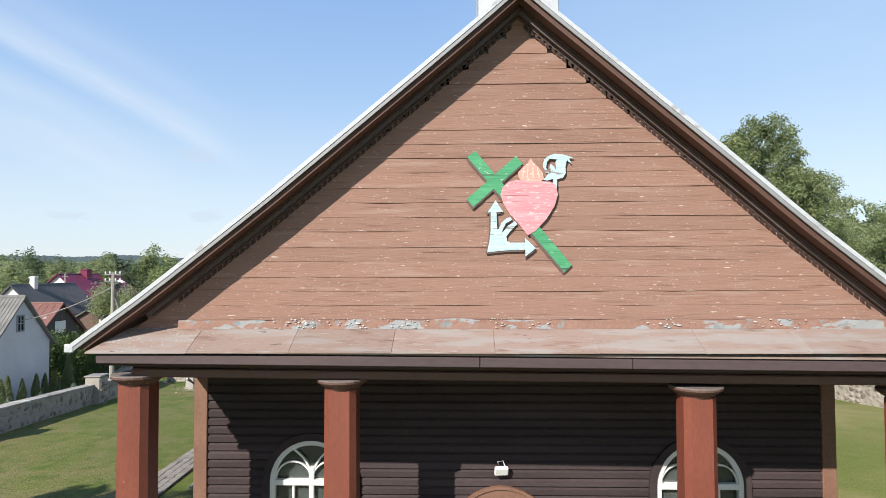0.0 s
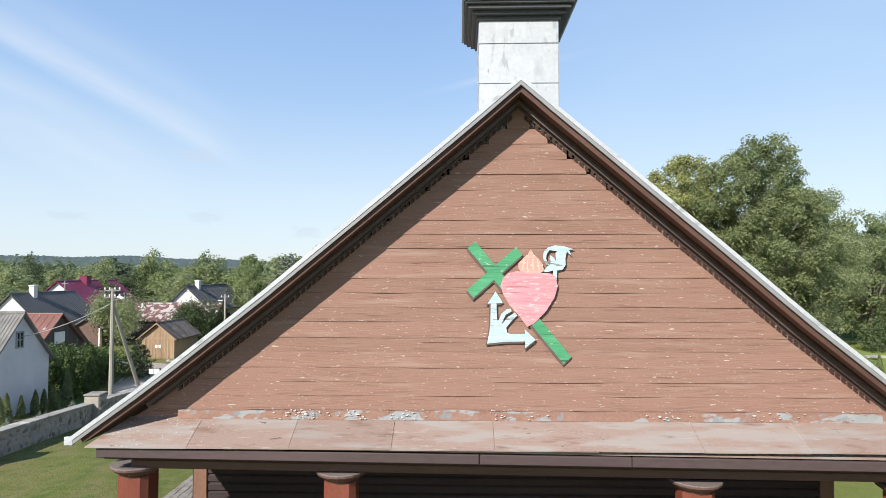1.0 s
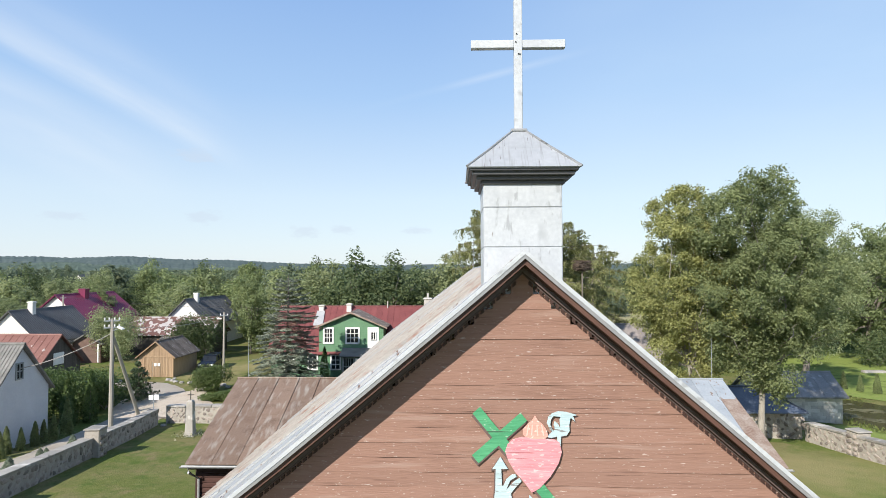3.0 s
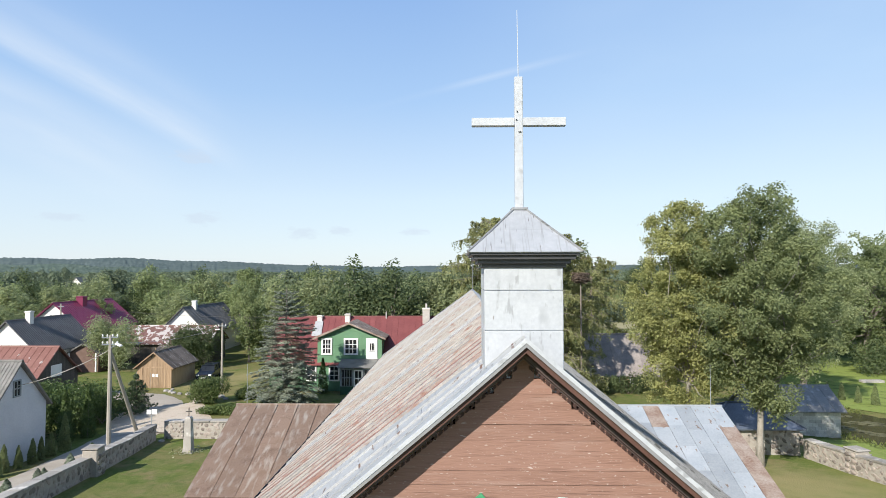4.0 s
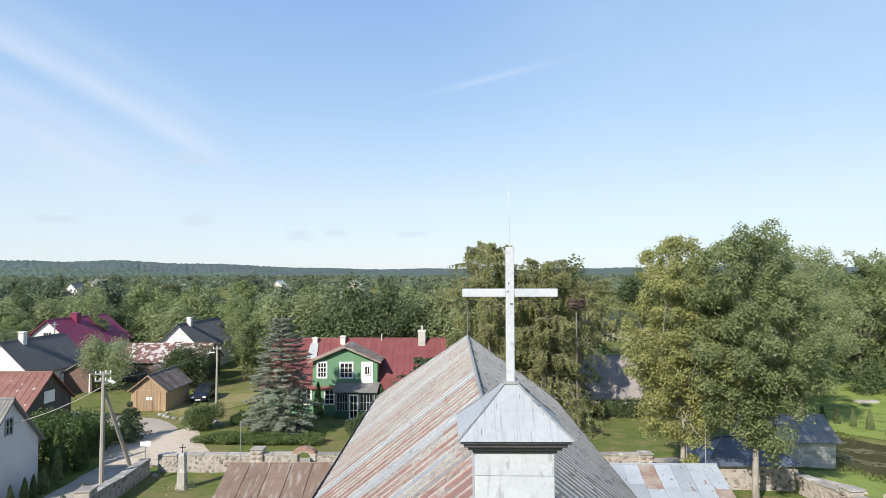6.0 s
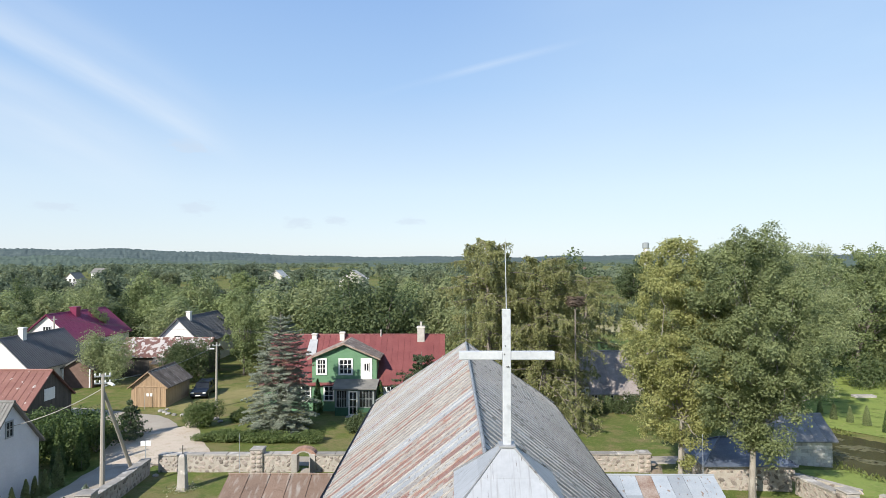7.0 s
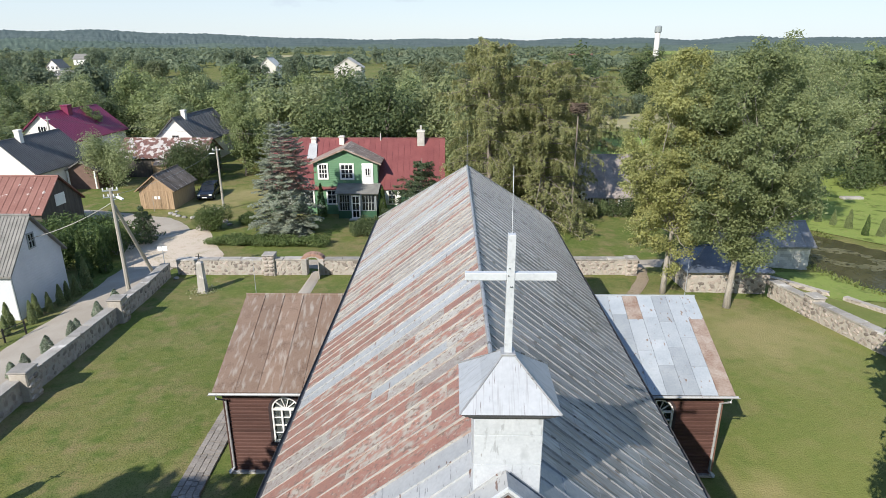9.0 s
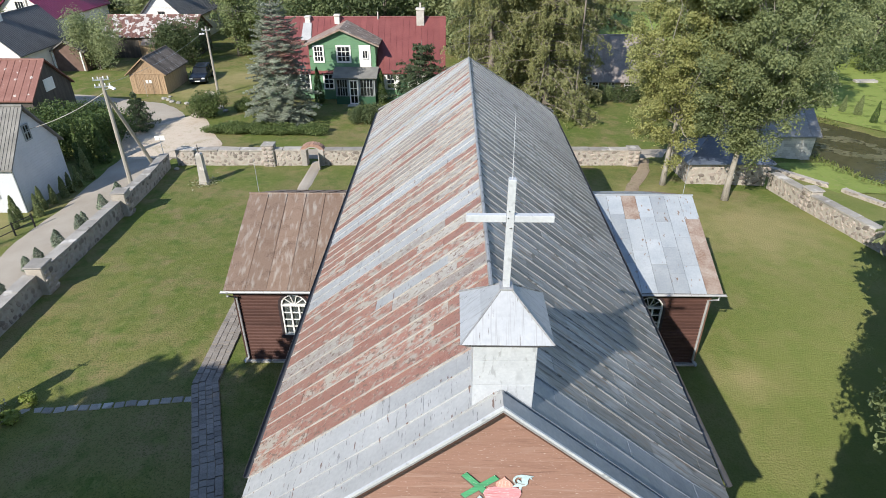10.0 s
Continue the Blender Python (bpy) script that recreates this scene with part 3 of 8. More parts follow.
roof = part("roof", Shape(), SOFFIT, church, "gabled tin roof with standing seams")
rs = Shape()
for side in (-1, 1):
    k = KL if side < 0 else KR
    top = [(0, 5.0), (EAVE, 5.0), (EAVE, YB), (0, YR)]
    if side < 0:
        top = top[::-1]
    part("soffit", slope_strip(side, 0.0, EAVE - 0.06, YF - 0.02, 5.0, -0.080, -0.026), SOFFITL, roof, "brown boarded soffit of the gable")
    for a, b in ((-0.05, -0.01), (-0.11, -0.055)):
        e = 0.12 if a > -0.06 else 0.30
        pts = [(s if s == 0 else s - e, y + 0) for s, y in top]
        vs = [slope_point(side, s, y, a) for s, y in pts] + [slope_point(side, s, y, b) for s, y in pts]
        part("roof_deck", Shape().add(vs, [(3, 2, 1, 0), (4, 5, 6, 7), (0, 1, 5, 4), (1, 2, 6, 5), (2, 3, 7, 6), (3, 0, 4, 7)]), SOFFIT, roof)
apex, cl, cr = Vector((0, YR, RZ)), slope_point(-1, EAVE, YB), slope_point(1, EAVE, YB)
rs.add([apex, cl, cr, apex - Vector((0, 0, 0.15)), cl - Vector((0, 0, 0.15)), cr - Vector((0, 0, 0.15))], [(0, 2, 1), (3, 4, 5), (1, 2, 5, 4)])
roof.data = rs.mesh("roof")
roof.data.materials.append(SOFFIT)

STRIP = 0.456
FIRST = -0.40
count = int((YB - FIRST) / STRIP)
grey = {0, 1, 2, 3, 16, 17, 24, 25, 37, 38, 41, 46, 47, 50}
for side in (-1, 1):
    for i in range(count):
        y1 = FIRST + (i + 1) * STRIP
        y0 = max(YF, y1 - STRIP)
        a0, a1 = hip_s(y0), hip_s(y1)
        if a1 > EAVE - 0.1:
            continue
        cuts = [a0]
        q = a0 + rnd.uniform(0.5, 1.7)
        while q < EAVE - 0.5:
            cuts.append(q)
            q += rnd.uniform(1.25, 1.75)
        cuts.append(EAVE - 0.06)
        for j in range(len(cuts) - 1):
            u = 0.002 + rnd.random() * 0.006
            first_b = a1 if j == 0 else cuts[j]
            sh = slope_box(side, cuts[j], cuts[j + 1] + 0.02, y0, y1, u - 0.012 + 0.004 * j, u + 0.004 * j, first_b)
            if side < 0:
                m = GALV if i in grey or rnd.random() < 0.03 else (GREYRUST if rnd.random() < 0.15 + 0.65 * smooth(5, 17, y0) else RUST)
            else:
                m = BLUET if i < 3 else DARKT
            part("roof_sheet", sh, m, roof)
        sm = (slope_strip if y0 < 5.2 else slope_box)(side, max(a0, 0.02), EAVE - 0.05, y0 - 0.009, y0 + 0.009, 0.0, 0.032 + rnd.random() * 0.012)
        part("roof_seam", sm, (GALV if i in grey else SEAML) if side < 0 else (BLUET if i < 4 else SEAMR), roof)
for j in range(10):
    x0, x1 = -EAVE + j * EAVE / 5, -EAVE + (j + 1) * EAVE / 5
    top = []
    for x in (x0, x1):
        f = abs(x) / EAVE
        top.append(Vector((x * 1.0, YR + (YB - YR) * f * 1.0, roof_z(x) + 0.004)))
    bot = [Vector((x, YB + 0.05, (cl.z if x < 0 else cr.z) - 0.03)) for x in (x0, x1)]
    vs = [bot[0], bot[1], top[1], top[0]]
    vs = [p + Vector((0, 0.012, 0.012)) for p in vs] + [p - Vector((0, 0.01, 0.01)) for p in vs]
    part("roof_sheet", Shape().add(vs, [(1, 0, 3, 2), (4, 5, 6, 7), (0, 1, 5, 4), (2, 3, 7, 6), (1, 2, 6, 5), (3, 0, 4, 7)]), DARKT, roof)
# ridge roll, hip rolls, front edge caps and the bright edge strip
part("ridge_cap", Shape().tube([(0, YF, RZ + 0.02), (0, 5, RZ + 0.03), (0, 12, RZ + 0.012), (0, YR, RZ + 0.02)], [0.045] * 4, 8), SEAMR, roof)
for side, c in ((-1, cl), (1, cr)):
    part("ridge_cap", Shape().tube([apex + Vector((0, 0, .02)), c + Vector((0, 0, .03))], [0.04] * 2, 6), SEAMR, roof)
    part("edge_cap", slope_strip(side, 0.0, EAVE + 0.02, YF - 0.04, YF + 0.26, 0.012, 0.046), GALV if side < 0 else BLUET, roof)
    # lower lip takes the shaded tone, the roll above it stays white
    part("edge_strip", slope_strip(side, 0.0, EAVE + 0.03, YF - 0.055, YF - 0.03, -0.028, 0.012), EDGE_SHADE, roof, "lower lip of the gable's tin edge strip, coloured darker as shade")
    part("edge_roll", slope_strip(side, 0.0, EAVE + 0.03, YF - 0.062, YF - 0.02, 0.010, 0.052), CROSSW, roof, "white-painted rolled tin edge")
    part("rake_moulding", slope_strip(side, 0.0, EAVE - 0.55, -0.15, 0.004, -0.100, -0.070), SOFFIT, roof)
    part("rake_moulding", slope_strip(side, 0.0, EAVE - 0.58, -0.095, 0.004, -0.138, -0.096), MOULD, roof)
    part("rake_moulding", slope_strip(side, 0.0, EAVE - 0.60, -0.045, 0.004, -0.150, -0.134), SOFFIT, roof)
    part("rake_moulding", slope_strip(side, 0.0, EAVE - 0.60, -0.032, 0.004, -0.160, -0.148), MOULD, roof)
    s = 0.16
    den = slope_box(side, 1.0, 1.034, -0.028, 0.004, -0.184, -0.158)
    den2 = slope_box(side, 1.010, 1.052, -0.022, 0.004, -0.198, -0.182)
    den = Shape().add(den.v, den.f).add(den2.v, den2.f).mesh("dentil")
    den.materials.append(SOFFIT)
    while s < EAVE - 0.85:
        d = part("dentil", den, SOFFIT, roof)
        d.location = slope_point(side, s, 0) - slope_point(side, 1.0, 0)
        s += 0.062
    gx = side * (EAVE + 0.09)
    gzv = slope_point(side, EAVE, 0).z - 0.06
    g = Shape()
    for y in (1.6, YB):
        g.v += [(gx + 0.06 * math.cos(math.pi + a * math.pi / 6), y, gzv + 0.06 * math.sin(math.pi + a * math.pi / 6)) for a in range(7)]
    g.f = [(a, a + 1, a + 8, a + 7) for a in range(6)]
    g = part("gutter", g, CORNICE, roof)
    g.modifiers.new("thick", "SOLIDIFY").thickness = 0.006
box("gutter_end", -4.82, YF - 0.06, 5.93, -4.72, YF - 0.02, 6.02, PAINTW, roof, "small white tin gutter end")

# gable of old boards
gable = part("gable_wall", Shape().add([(-4.3, 0.06, 6.0), (4.3, 0.06, 6.0), (0, 0.06, 9.45), (-4.3, 0.1, 6.0), (4.3, 0.1, 6.0), (0, 0.1, 9.45)],
             [(0, 1, 2), (5, 4, 3), (0, 3, 4, 1), (1, 4, 5, 2), (2, 5, 3, 0)]), REDBR, church, "weathered brown board gable with flaking paint")
z = 6.08
row = 0
while z < 9.5:
    hgt = 0.165 * rnd.uniform(0.92, 1.08)
    lim = lambda zz, k: max(0.03, (RZ - 0.20 - zz) / k - 0.06)
    crack = 0.012 if rnd.random() < 0.24 else 0.0
    ends = [-lim(z + hgt * 0.5, KL) - 0.05, lim(z + hgt * 0.5, KR) + 0.05]
    cuts = [ends[0]]
    if ends[1] - ends[0] > 4 and rnd.random() < 0.03:
        cuts.append(rnd.uniform(ends[0] + 1.2, ends[1] - 1.2))
    cuts.append(ends[1])
    for c0, c1 in zip(cuts, cuts[1:]):
        n = max(2, int((c1 - c0) / 0.22))
        sh, proud = Shape(), rnd.uniform(0, 0.004) + (0.004 if rnd.random() < 0.2 else 0)
        vs = []
        for a in range(n + 1):
            x = c0 + 0.003 + (c1 - c0 - 0.006) * a / n
            w = 0.005 * noise.noise((x * 1.7, row * 3.1, 1)) + 0.004 * noise.noise((x * 7, row * 5.3, 4)) + crack * max(0, noise.noise((x * 0.9, row * 4.4, 6)) + 0.15)
            o = 0.008 * noise.noise((x * 2.3, row * 2.2, 9))
            zt = min(z + hgt + 0.004, roof_z(x) + 1.27 * bow(-1 if x < 0 else 1, abs(x)) - 0.14)
            vs += [(x, -proud - 0.006 + o, z + w), (x, -proud + o, zt), (x, 0.055, zt), (x, 0.055, z + w)]
        fs = []
        for a in range(n):
            for b in range(4):
                fs.append((a * 4 + b, a * 4 + (b + 1) % 4, a * 4 + 4 + (b + 1) % 4, a * 4 + 4 + b))
        fs = [f[::-1] for f in fs] + [(0, 1, 2, 3), (n * 4 + 3, n * 4 + 2, n * 4 + 1, n * 4)]
        part("board", Shape().add(vs, fs), GABLE, gable)
    z += hgt
    row += 1

# emblem painted on the gable: cross, heart, anchor
emblem = part("emblem", Shape(), OUTLINE, church, "painted emblem of green cross, pink heart and pale blue anchor")


def ep(u, v):
    return (-0.584 + (u / 3 - 24) * 0.006136, 8.051 - (v / 3 - 26) * 0.00629)


def plate(name, pts, y, thick, material, label=""):
    poly = [ep(*p) for p in pts]
    area = sum(a[0] * b[1] - b[0] * a[1] for a, b in zip(poly, poly[1:] + poly[:1]))
    if area < 0:
        poly = poly[::-1]
    return part(name, Shape().prism(poly, thick, pose(0, y, 0)), material, emblem, label)


def bar(a, b, w):
    d = Vector((b[0] - a[0], b[1] - a[1])).normalized() * (w / 2)
    return [(a[0] - d.y, a[1] + d.x), (b[0] - d.y, b[1] + d.x), (b[0] + d.y, b[1] - d.x), (a[0] + d.y, a[1] - d.x)]


def shift(pts, dx, dy):
    return [(x + dx, y + dy) for x, y in pts]


os_ = Shape()
cross_a, cross_b = bar((103, 75), (612, 675), 54), bar((360, 108), (96, 332), 54)
heart = [(258, 290), (270, 252), (298, 226), (345, 213), (380, 216), (415, 224), (470, 222), (520, 224), (550, 240), (563, 290), (545, 350),
         (500, 420), (440, 482), (400, 503), (360, 450), (310, 395), (275, 340)]
flame = [(420, 100), (438, 128), (462, 148), (484, 178), (490, 208), (470, 226), (420, 230), (375, 225), (354, 200), (354, 172), (384, 142), (405, 125)]
stem = [(206, 375), (236, 375), (240, 470), (248, 468), (262, 436), (290, 412), (312, 408), (318, 422), (285, 440), (270, 472), (262, 492), (300, 450),
        (335, 428), (346, 444), (310, 480), (288, 508), (292, 532), (310, 540), (388, 540), (388, 578), (290, 580), (185, 590), (198, 530), (204, 480)]
arrow_up, arrow_right = [(188, 382), (232, 318), (272, 380)], [(386, 514), (444, 570), (388, 612)]
plume = [(484, 140), (492, 108), (512, 90), (548, 78), (590, 82), (648, 98), (625, 104), (638, 134), (612, 112), (604, 150), (606, 180), (590, 205), (560, 210),
         (558, 262), (540, 240), (538, 210), (508, 218), (486, 214), (510, 186), (528, 176), (520, 150), (526, 130), (545, 146), (556, 166), (552, 120), (560, 108),
         (520, 104), (506, 122), (502, 150), (520, 182), (500, 176)]
for pts, dx, dy in ((cross_a, -6, 13), (cross_b, -5, 14), (stem, -8, 10), (arrow_up, -9, 9), (arrow_right, -2, 11)):
    poly = [ep(*p) for p in shift(pts, dx, dy)]
    if sum(a[0] * b[1] - b[0] * a[1] for a, b in zip(poly, poly[1:] + poly[:1])) < 0:
        poly = poly[::-1]
    os_.prism(poly, 0.006, pose(0, -0.0295 - 0.0002 * len(os_.v) / 8, 0))
emblem.data = os_.mesh("emblem")
emblem.data.materials.append(OUTLINE)
plate("green_cross", cross_a, -0.0345, 0.010, GREENP)
plate("green_cross", cross_b, -0.0335, 0.010, GREENP)
plate("anchor", stem, -0.035, 0.010, PALEBL)
plate("anchor_tip", arrow_up, -0.0365, 0.010, PALEBL)
plate("anchor_tip", arrow_right, -0.0365, 0.010, PALEBL)
plate("plume", plume, -0.036, 0.010, PALEBL)
plate("heart", heart, -0.040, 0.010, PINK)
plate("flame", flame, -0.038, 0.010, FLAME)
for x in (385, 405, 430, 455):
    plate("flame_line", [(x - 3, 150), (x + 3, 148), (x + (x - 420) * 0.3 + 4, 205), (x + (x - 420) * 0.3 - 3, 206)], -0.0405, 0.006, FLAMELT)

CAPWOOD = mat("capital_paint", [(0.10, 0.052, 0.045), (0.155, 0.085, 0.072)], 3, 30, 0.7, bump=0.4, dist=0.006, spots=(0.30, 0.25, 0.23), spot_scale=12, spot_at=0.66)
CAPTOP = mat("capital_top", [(0.13, 0.105, 0.098), (0.22, 0.185, 0.175)], 3, 30, 0.8, bump=0.3)
# tin apron, fascia, beam and columns of the porch
SAG = -0.0190


def front_shear(ob):
    ob.matrix_basis = Matrix(((1, 0, 0, 0), (0, 1, 0, 0), (SAG, 0, 1, 0), (0, 0, 0, 1)))
    return ob


apron = part("apron", Shape().add([(-4.52, -0.39, 5.92), (4.62, -0.39, 5.92), (4.2, 0, 6.12), (-4.2, 0, 6.12), (-4.52, -0.39, 5.90), (4.62, -0.39, 5.90), (4.2, 0, 6.08), (-4.2, 0, 6.08)],
             [(0, 1, 2, 3), (7, 6, 5, 4), (0, 4, 5, 1), (1, 5, 6, 2), (2, 6, 7, 3), (3, 7, 4, 0)]), APRON, church, "sloping tin apron with worn brown paint")
front_shear(apron)
x = -4.54
while x < 4.6:
    w = min(1.06, 4.66 - x)
    lean = rnd.uniform(-0.05, 0.12)
    t = rnd.uniform(0, 0.006)
    fx = [x, x + w - 0.001]
    tx = [max(-4.3, x + lean * 0), min(4.3, x + w - 0.001)]
    tx[0] = min(tx[0], 4.25)
    vs = []
    for up in (0.004 + t, 0.016 + t):
        vs += [(fx[0], -0.435, 5.929 + up), (fx[1], -0.435, 5.929 + up), (tx[1], -0.012, 6.142 + up), (tx[0], -0.012, 6.142 + up)]
    a = part("apron_sheet", Shape().add(vs, [(3, 2, 1, 0), (4, 5, 6, 7), (0, 1, 5, 4), (1, 2, 6, 5), (2, 3, 7, 6), (3, 0, 4, 7)]), APRON, apron)
    b = part("apron_seam", Shape().add([(fx[1] - .006, -0.437, 5.940 + t), (fx[1] + .010, -0.437, 5.940 + t), (tx[1] + .010, -.012, 6.155 + t), (tx[1] - .006, -.012, 6.155 + t),
             (fx[1], -0.437, 5.950 + t), (fx[1] + .005, -0.437, 5.950 + t), (tx[1] + .005, -.014, 6.164 + t), (tx[1], -.014, 6.164 + t)],
             [(3, 2, 1, 0), (4, 5, 6, 7), (0, 1, 5, 4), (1, 2, 6, 5), (2, 3, 7, 6), (3, 0, 4, 7)]), APRON, apron)
    x += w
# upturned tin strip with peeling paint against the boards
n = 60
vs, fs = [], []
for i in range(n + 1):
    x = -3.75 + 7.6 * i / n
    t = 6.245 + 0.035 * noise.noise((x * 2.1, 3, 1)) + 0.02 * noise.noise((x * 9, 1, 1))
    o = -0.034 + 0.01 * noise.noise((x * 4, 8, 1))
    vs += [(x, -0.045, 6.148), (x, o - 0.012, t), (x, o, t)]
for i in range(n):
    fs += [(i * 3, i * 3 + 3, i * 3 + 4, i * 3 + 1), (i * 3 + 1, i * 3 + 4, i * 3 + 5, i * 3 + 2)]
part("flashing", Shape().add(vs, fs), PEEL, apron, "grey tin flashing strip with peeling brown paint")
fl = Shape()
heaps = [rnd.uniform(-3.6, 3.7) for _ in range(17)]
for i in range(190):
    x, y = rnd.choice(heaps) + rnd.gauss(0, 0.10), 0
    zz = 6.205 + rnd.uniform(-0.045, 0.065)
    s = rnd.uniform(0.003, 0.011) * (2.0 if rnd.random() < 0.10 else 1.0)
    c = Vector((x, -0.052 - rnd.random() * 0.012, zz))
    q = [Vector((math.cos(a) * s * rnd.uniform(.8, 2.2), -rnd.uniform(0, .008), math.sin(a) * s * rnd.uniform(.4, 0.9))) for a in (0.3, 1.6, 2.9, 4.4, 5.5)]
    k = len(fl.v)
    fl.add([c + p for p in q] + [c + p + Vector((0, 0.004, 0)) for p in q], [(4, 3, 2, 1, 0), (5, 6, 7, 8, 9)] + [(i2, (i2 + 1) % 5, (i2 + 1) % 5 + 5, i2 + 5) for i2 in range(5)])
for i in range(90):
    x = rnd.uniform(-4.4, -3.3)
    u = rnd.random()
    c = Vector((x, -0.42 + 0.40 * u, 5.948 + 0.205 * u))
    s = rnd.uniform(0.002, 0.007)
    q = [Vector((math.cos(a) * s, math.sin(a) * s * .7, math.sin(a) * s * .7)) for a in (0.3, 1.6, 2.9, 4.4, 5.5)]
    fl.add([c + p + Vector((0, -.004, .006)) for p in q] + [c + p for p in q], [(0, 1, 2, 3, 4), (9, 8, 7, 6, 5)] + [(i2, (i2 + 1) % 5, (i2 + 1) % 5 + 5, i2 + 5) for i2 in range(5)])
tagged(part("paint_flake", fl, FLAKE, apron, "curled white paint flakes"), kind="stuff")
x = -4.5
for w in (4.0, 1.55, 3.45):
    front_shear(box("fascia", x, -0.40, 5.783, x + w - 0.006, -0.35, 5.884, FASCIA, church, c=0.008))
    x += w
# dark strips that put the shade of the recesses round the fascia into colour
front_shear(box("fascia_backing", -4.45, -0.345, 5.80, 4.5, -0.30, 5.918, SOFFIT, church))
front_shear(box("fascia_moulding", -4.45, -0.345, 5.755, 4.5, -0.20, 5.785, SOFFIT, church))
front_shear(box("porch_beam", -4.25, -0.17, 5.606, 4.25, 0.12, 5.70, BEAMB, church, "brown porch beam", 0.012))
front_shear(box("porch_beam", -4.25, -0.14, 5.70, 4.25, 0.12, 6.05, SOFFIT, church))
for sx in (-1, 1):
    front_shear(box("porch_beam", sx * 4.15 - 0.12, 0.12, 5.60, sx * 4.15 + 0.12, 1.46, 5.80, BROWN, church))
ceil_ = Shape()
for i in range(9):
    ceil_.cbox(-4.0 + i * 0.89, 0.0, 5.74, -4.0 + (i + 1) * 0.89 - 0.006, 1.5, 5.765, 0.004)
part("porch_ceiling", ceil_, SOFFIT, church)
floor_z = 0.42
# floor is out of sight; dark brown keeps bounced light off the porch wall
box("porch_floor", -4.45, -0.45, -0.1, 4.45, 1.5, floor_z, BROWN, church, "unseen porch floor, dark brown to cut bounced light", 0.02)
box("porch_step", -1.6, -0.80, -0.1, 1.6, -0.452, 0.28, CONC, church, c=0.02)
for cx in (-4.2, -1.94, 1.875, 4.1):
    col = part("column", Shape(), REDBR, church, "red-brown chamfered wooden column")
    sh = Shape()
    w, ch = 0.182, 0.066
    ring = [(w, -w + ch), (w, w - ch), (w - ch, w), (-w + ch, w), (-w, w - ch), (-w, -w + ch), (-w + ch, -w), (w - ch, -w)]
    zt = 5.470 + SAG * cx
    levels = [(floor_z + 0.2, 1.04), (floor_z + 1.2, 1.0), (zt, 0.94)]
    vs = [(cx + x * s, y * s, zz) for zz, s in levels for x, y in ring]
    fs = [tuple(range(7, -1, -1)), tuple(range(16, 24))]
    for a in range(2):
        fs += [(a * 8 + i, a * 8 + (i + 1) % 8, a * 8 + 8 + (i + 1) % 8, a * 8 + 8 + i) for i in range(8)]
    col.data = sh.add(vs, fs).mesh("column")
    col.data.materials.append(REDBR)
    prof = [(0.195, zt - 0.02), (0.215, zt + 0.005), (0.235, zt + 0.025), (0.29, zt + 0.055), (0.322, zt + 0.08), (0.325, zt + 0.105)]
    cs = Shape()
    cs.tube([(cx, 0, p[1]) for p in prof], [p[0] * 0.87 for p in prof], 20)
    part("capital", cs, CAPWOOD, col, "worn wooden round capital")
    part("capital_top", Shape().tube([(cx, 0, zt + 0.100), (cx, 0, zt + 0.112)], [0.284, 0.277], 20), CAPTOP, col)
    box("column_base", cx - 0.26, -0.26, floor_z, cx + 0.26, 0.26, floor_z + 0.2, CONC, col, c=0.02)


def arch_strip(sh, cx, cz, y, r0, r1, a0, a1, depth, n=14, flip=1):
    vs = []
    for i in range(n + 1):
        a = a0 + (a1 - a0) * i / n
        for r in (r0, r1):
            vs += [(cx + flip * math.cos(a) * r, y, cz + math.sin(a) * r), (cx + flip * math.cos(a) * r, y + depth, cz + math.sin(a) * r)]
    fs = [(0, 1, 3, 2), (n * 4 + 2, n * 4 + 3, n * 4 + 1, n * 4)]
    for i in range(n):
        k = i * 4
        fs += [(k, k + 2, k + 6, k + 4), (k + 3, k + 1, k + 5, k + 7), (k + 2, k + 3, k + 7, k + 6), (k + 1, k, k + 4, k + 5)]
    sh.add(vs, fs if flip > 0 else [f[::-1] for f in fs])


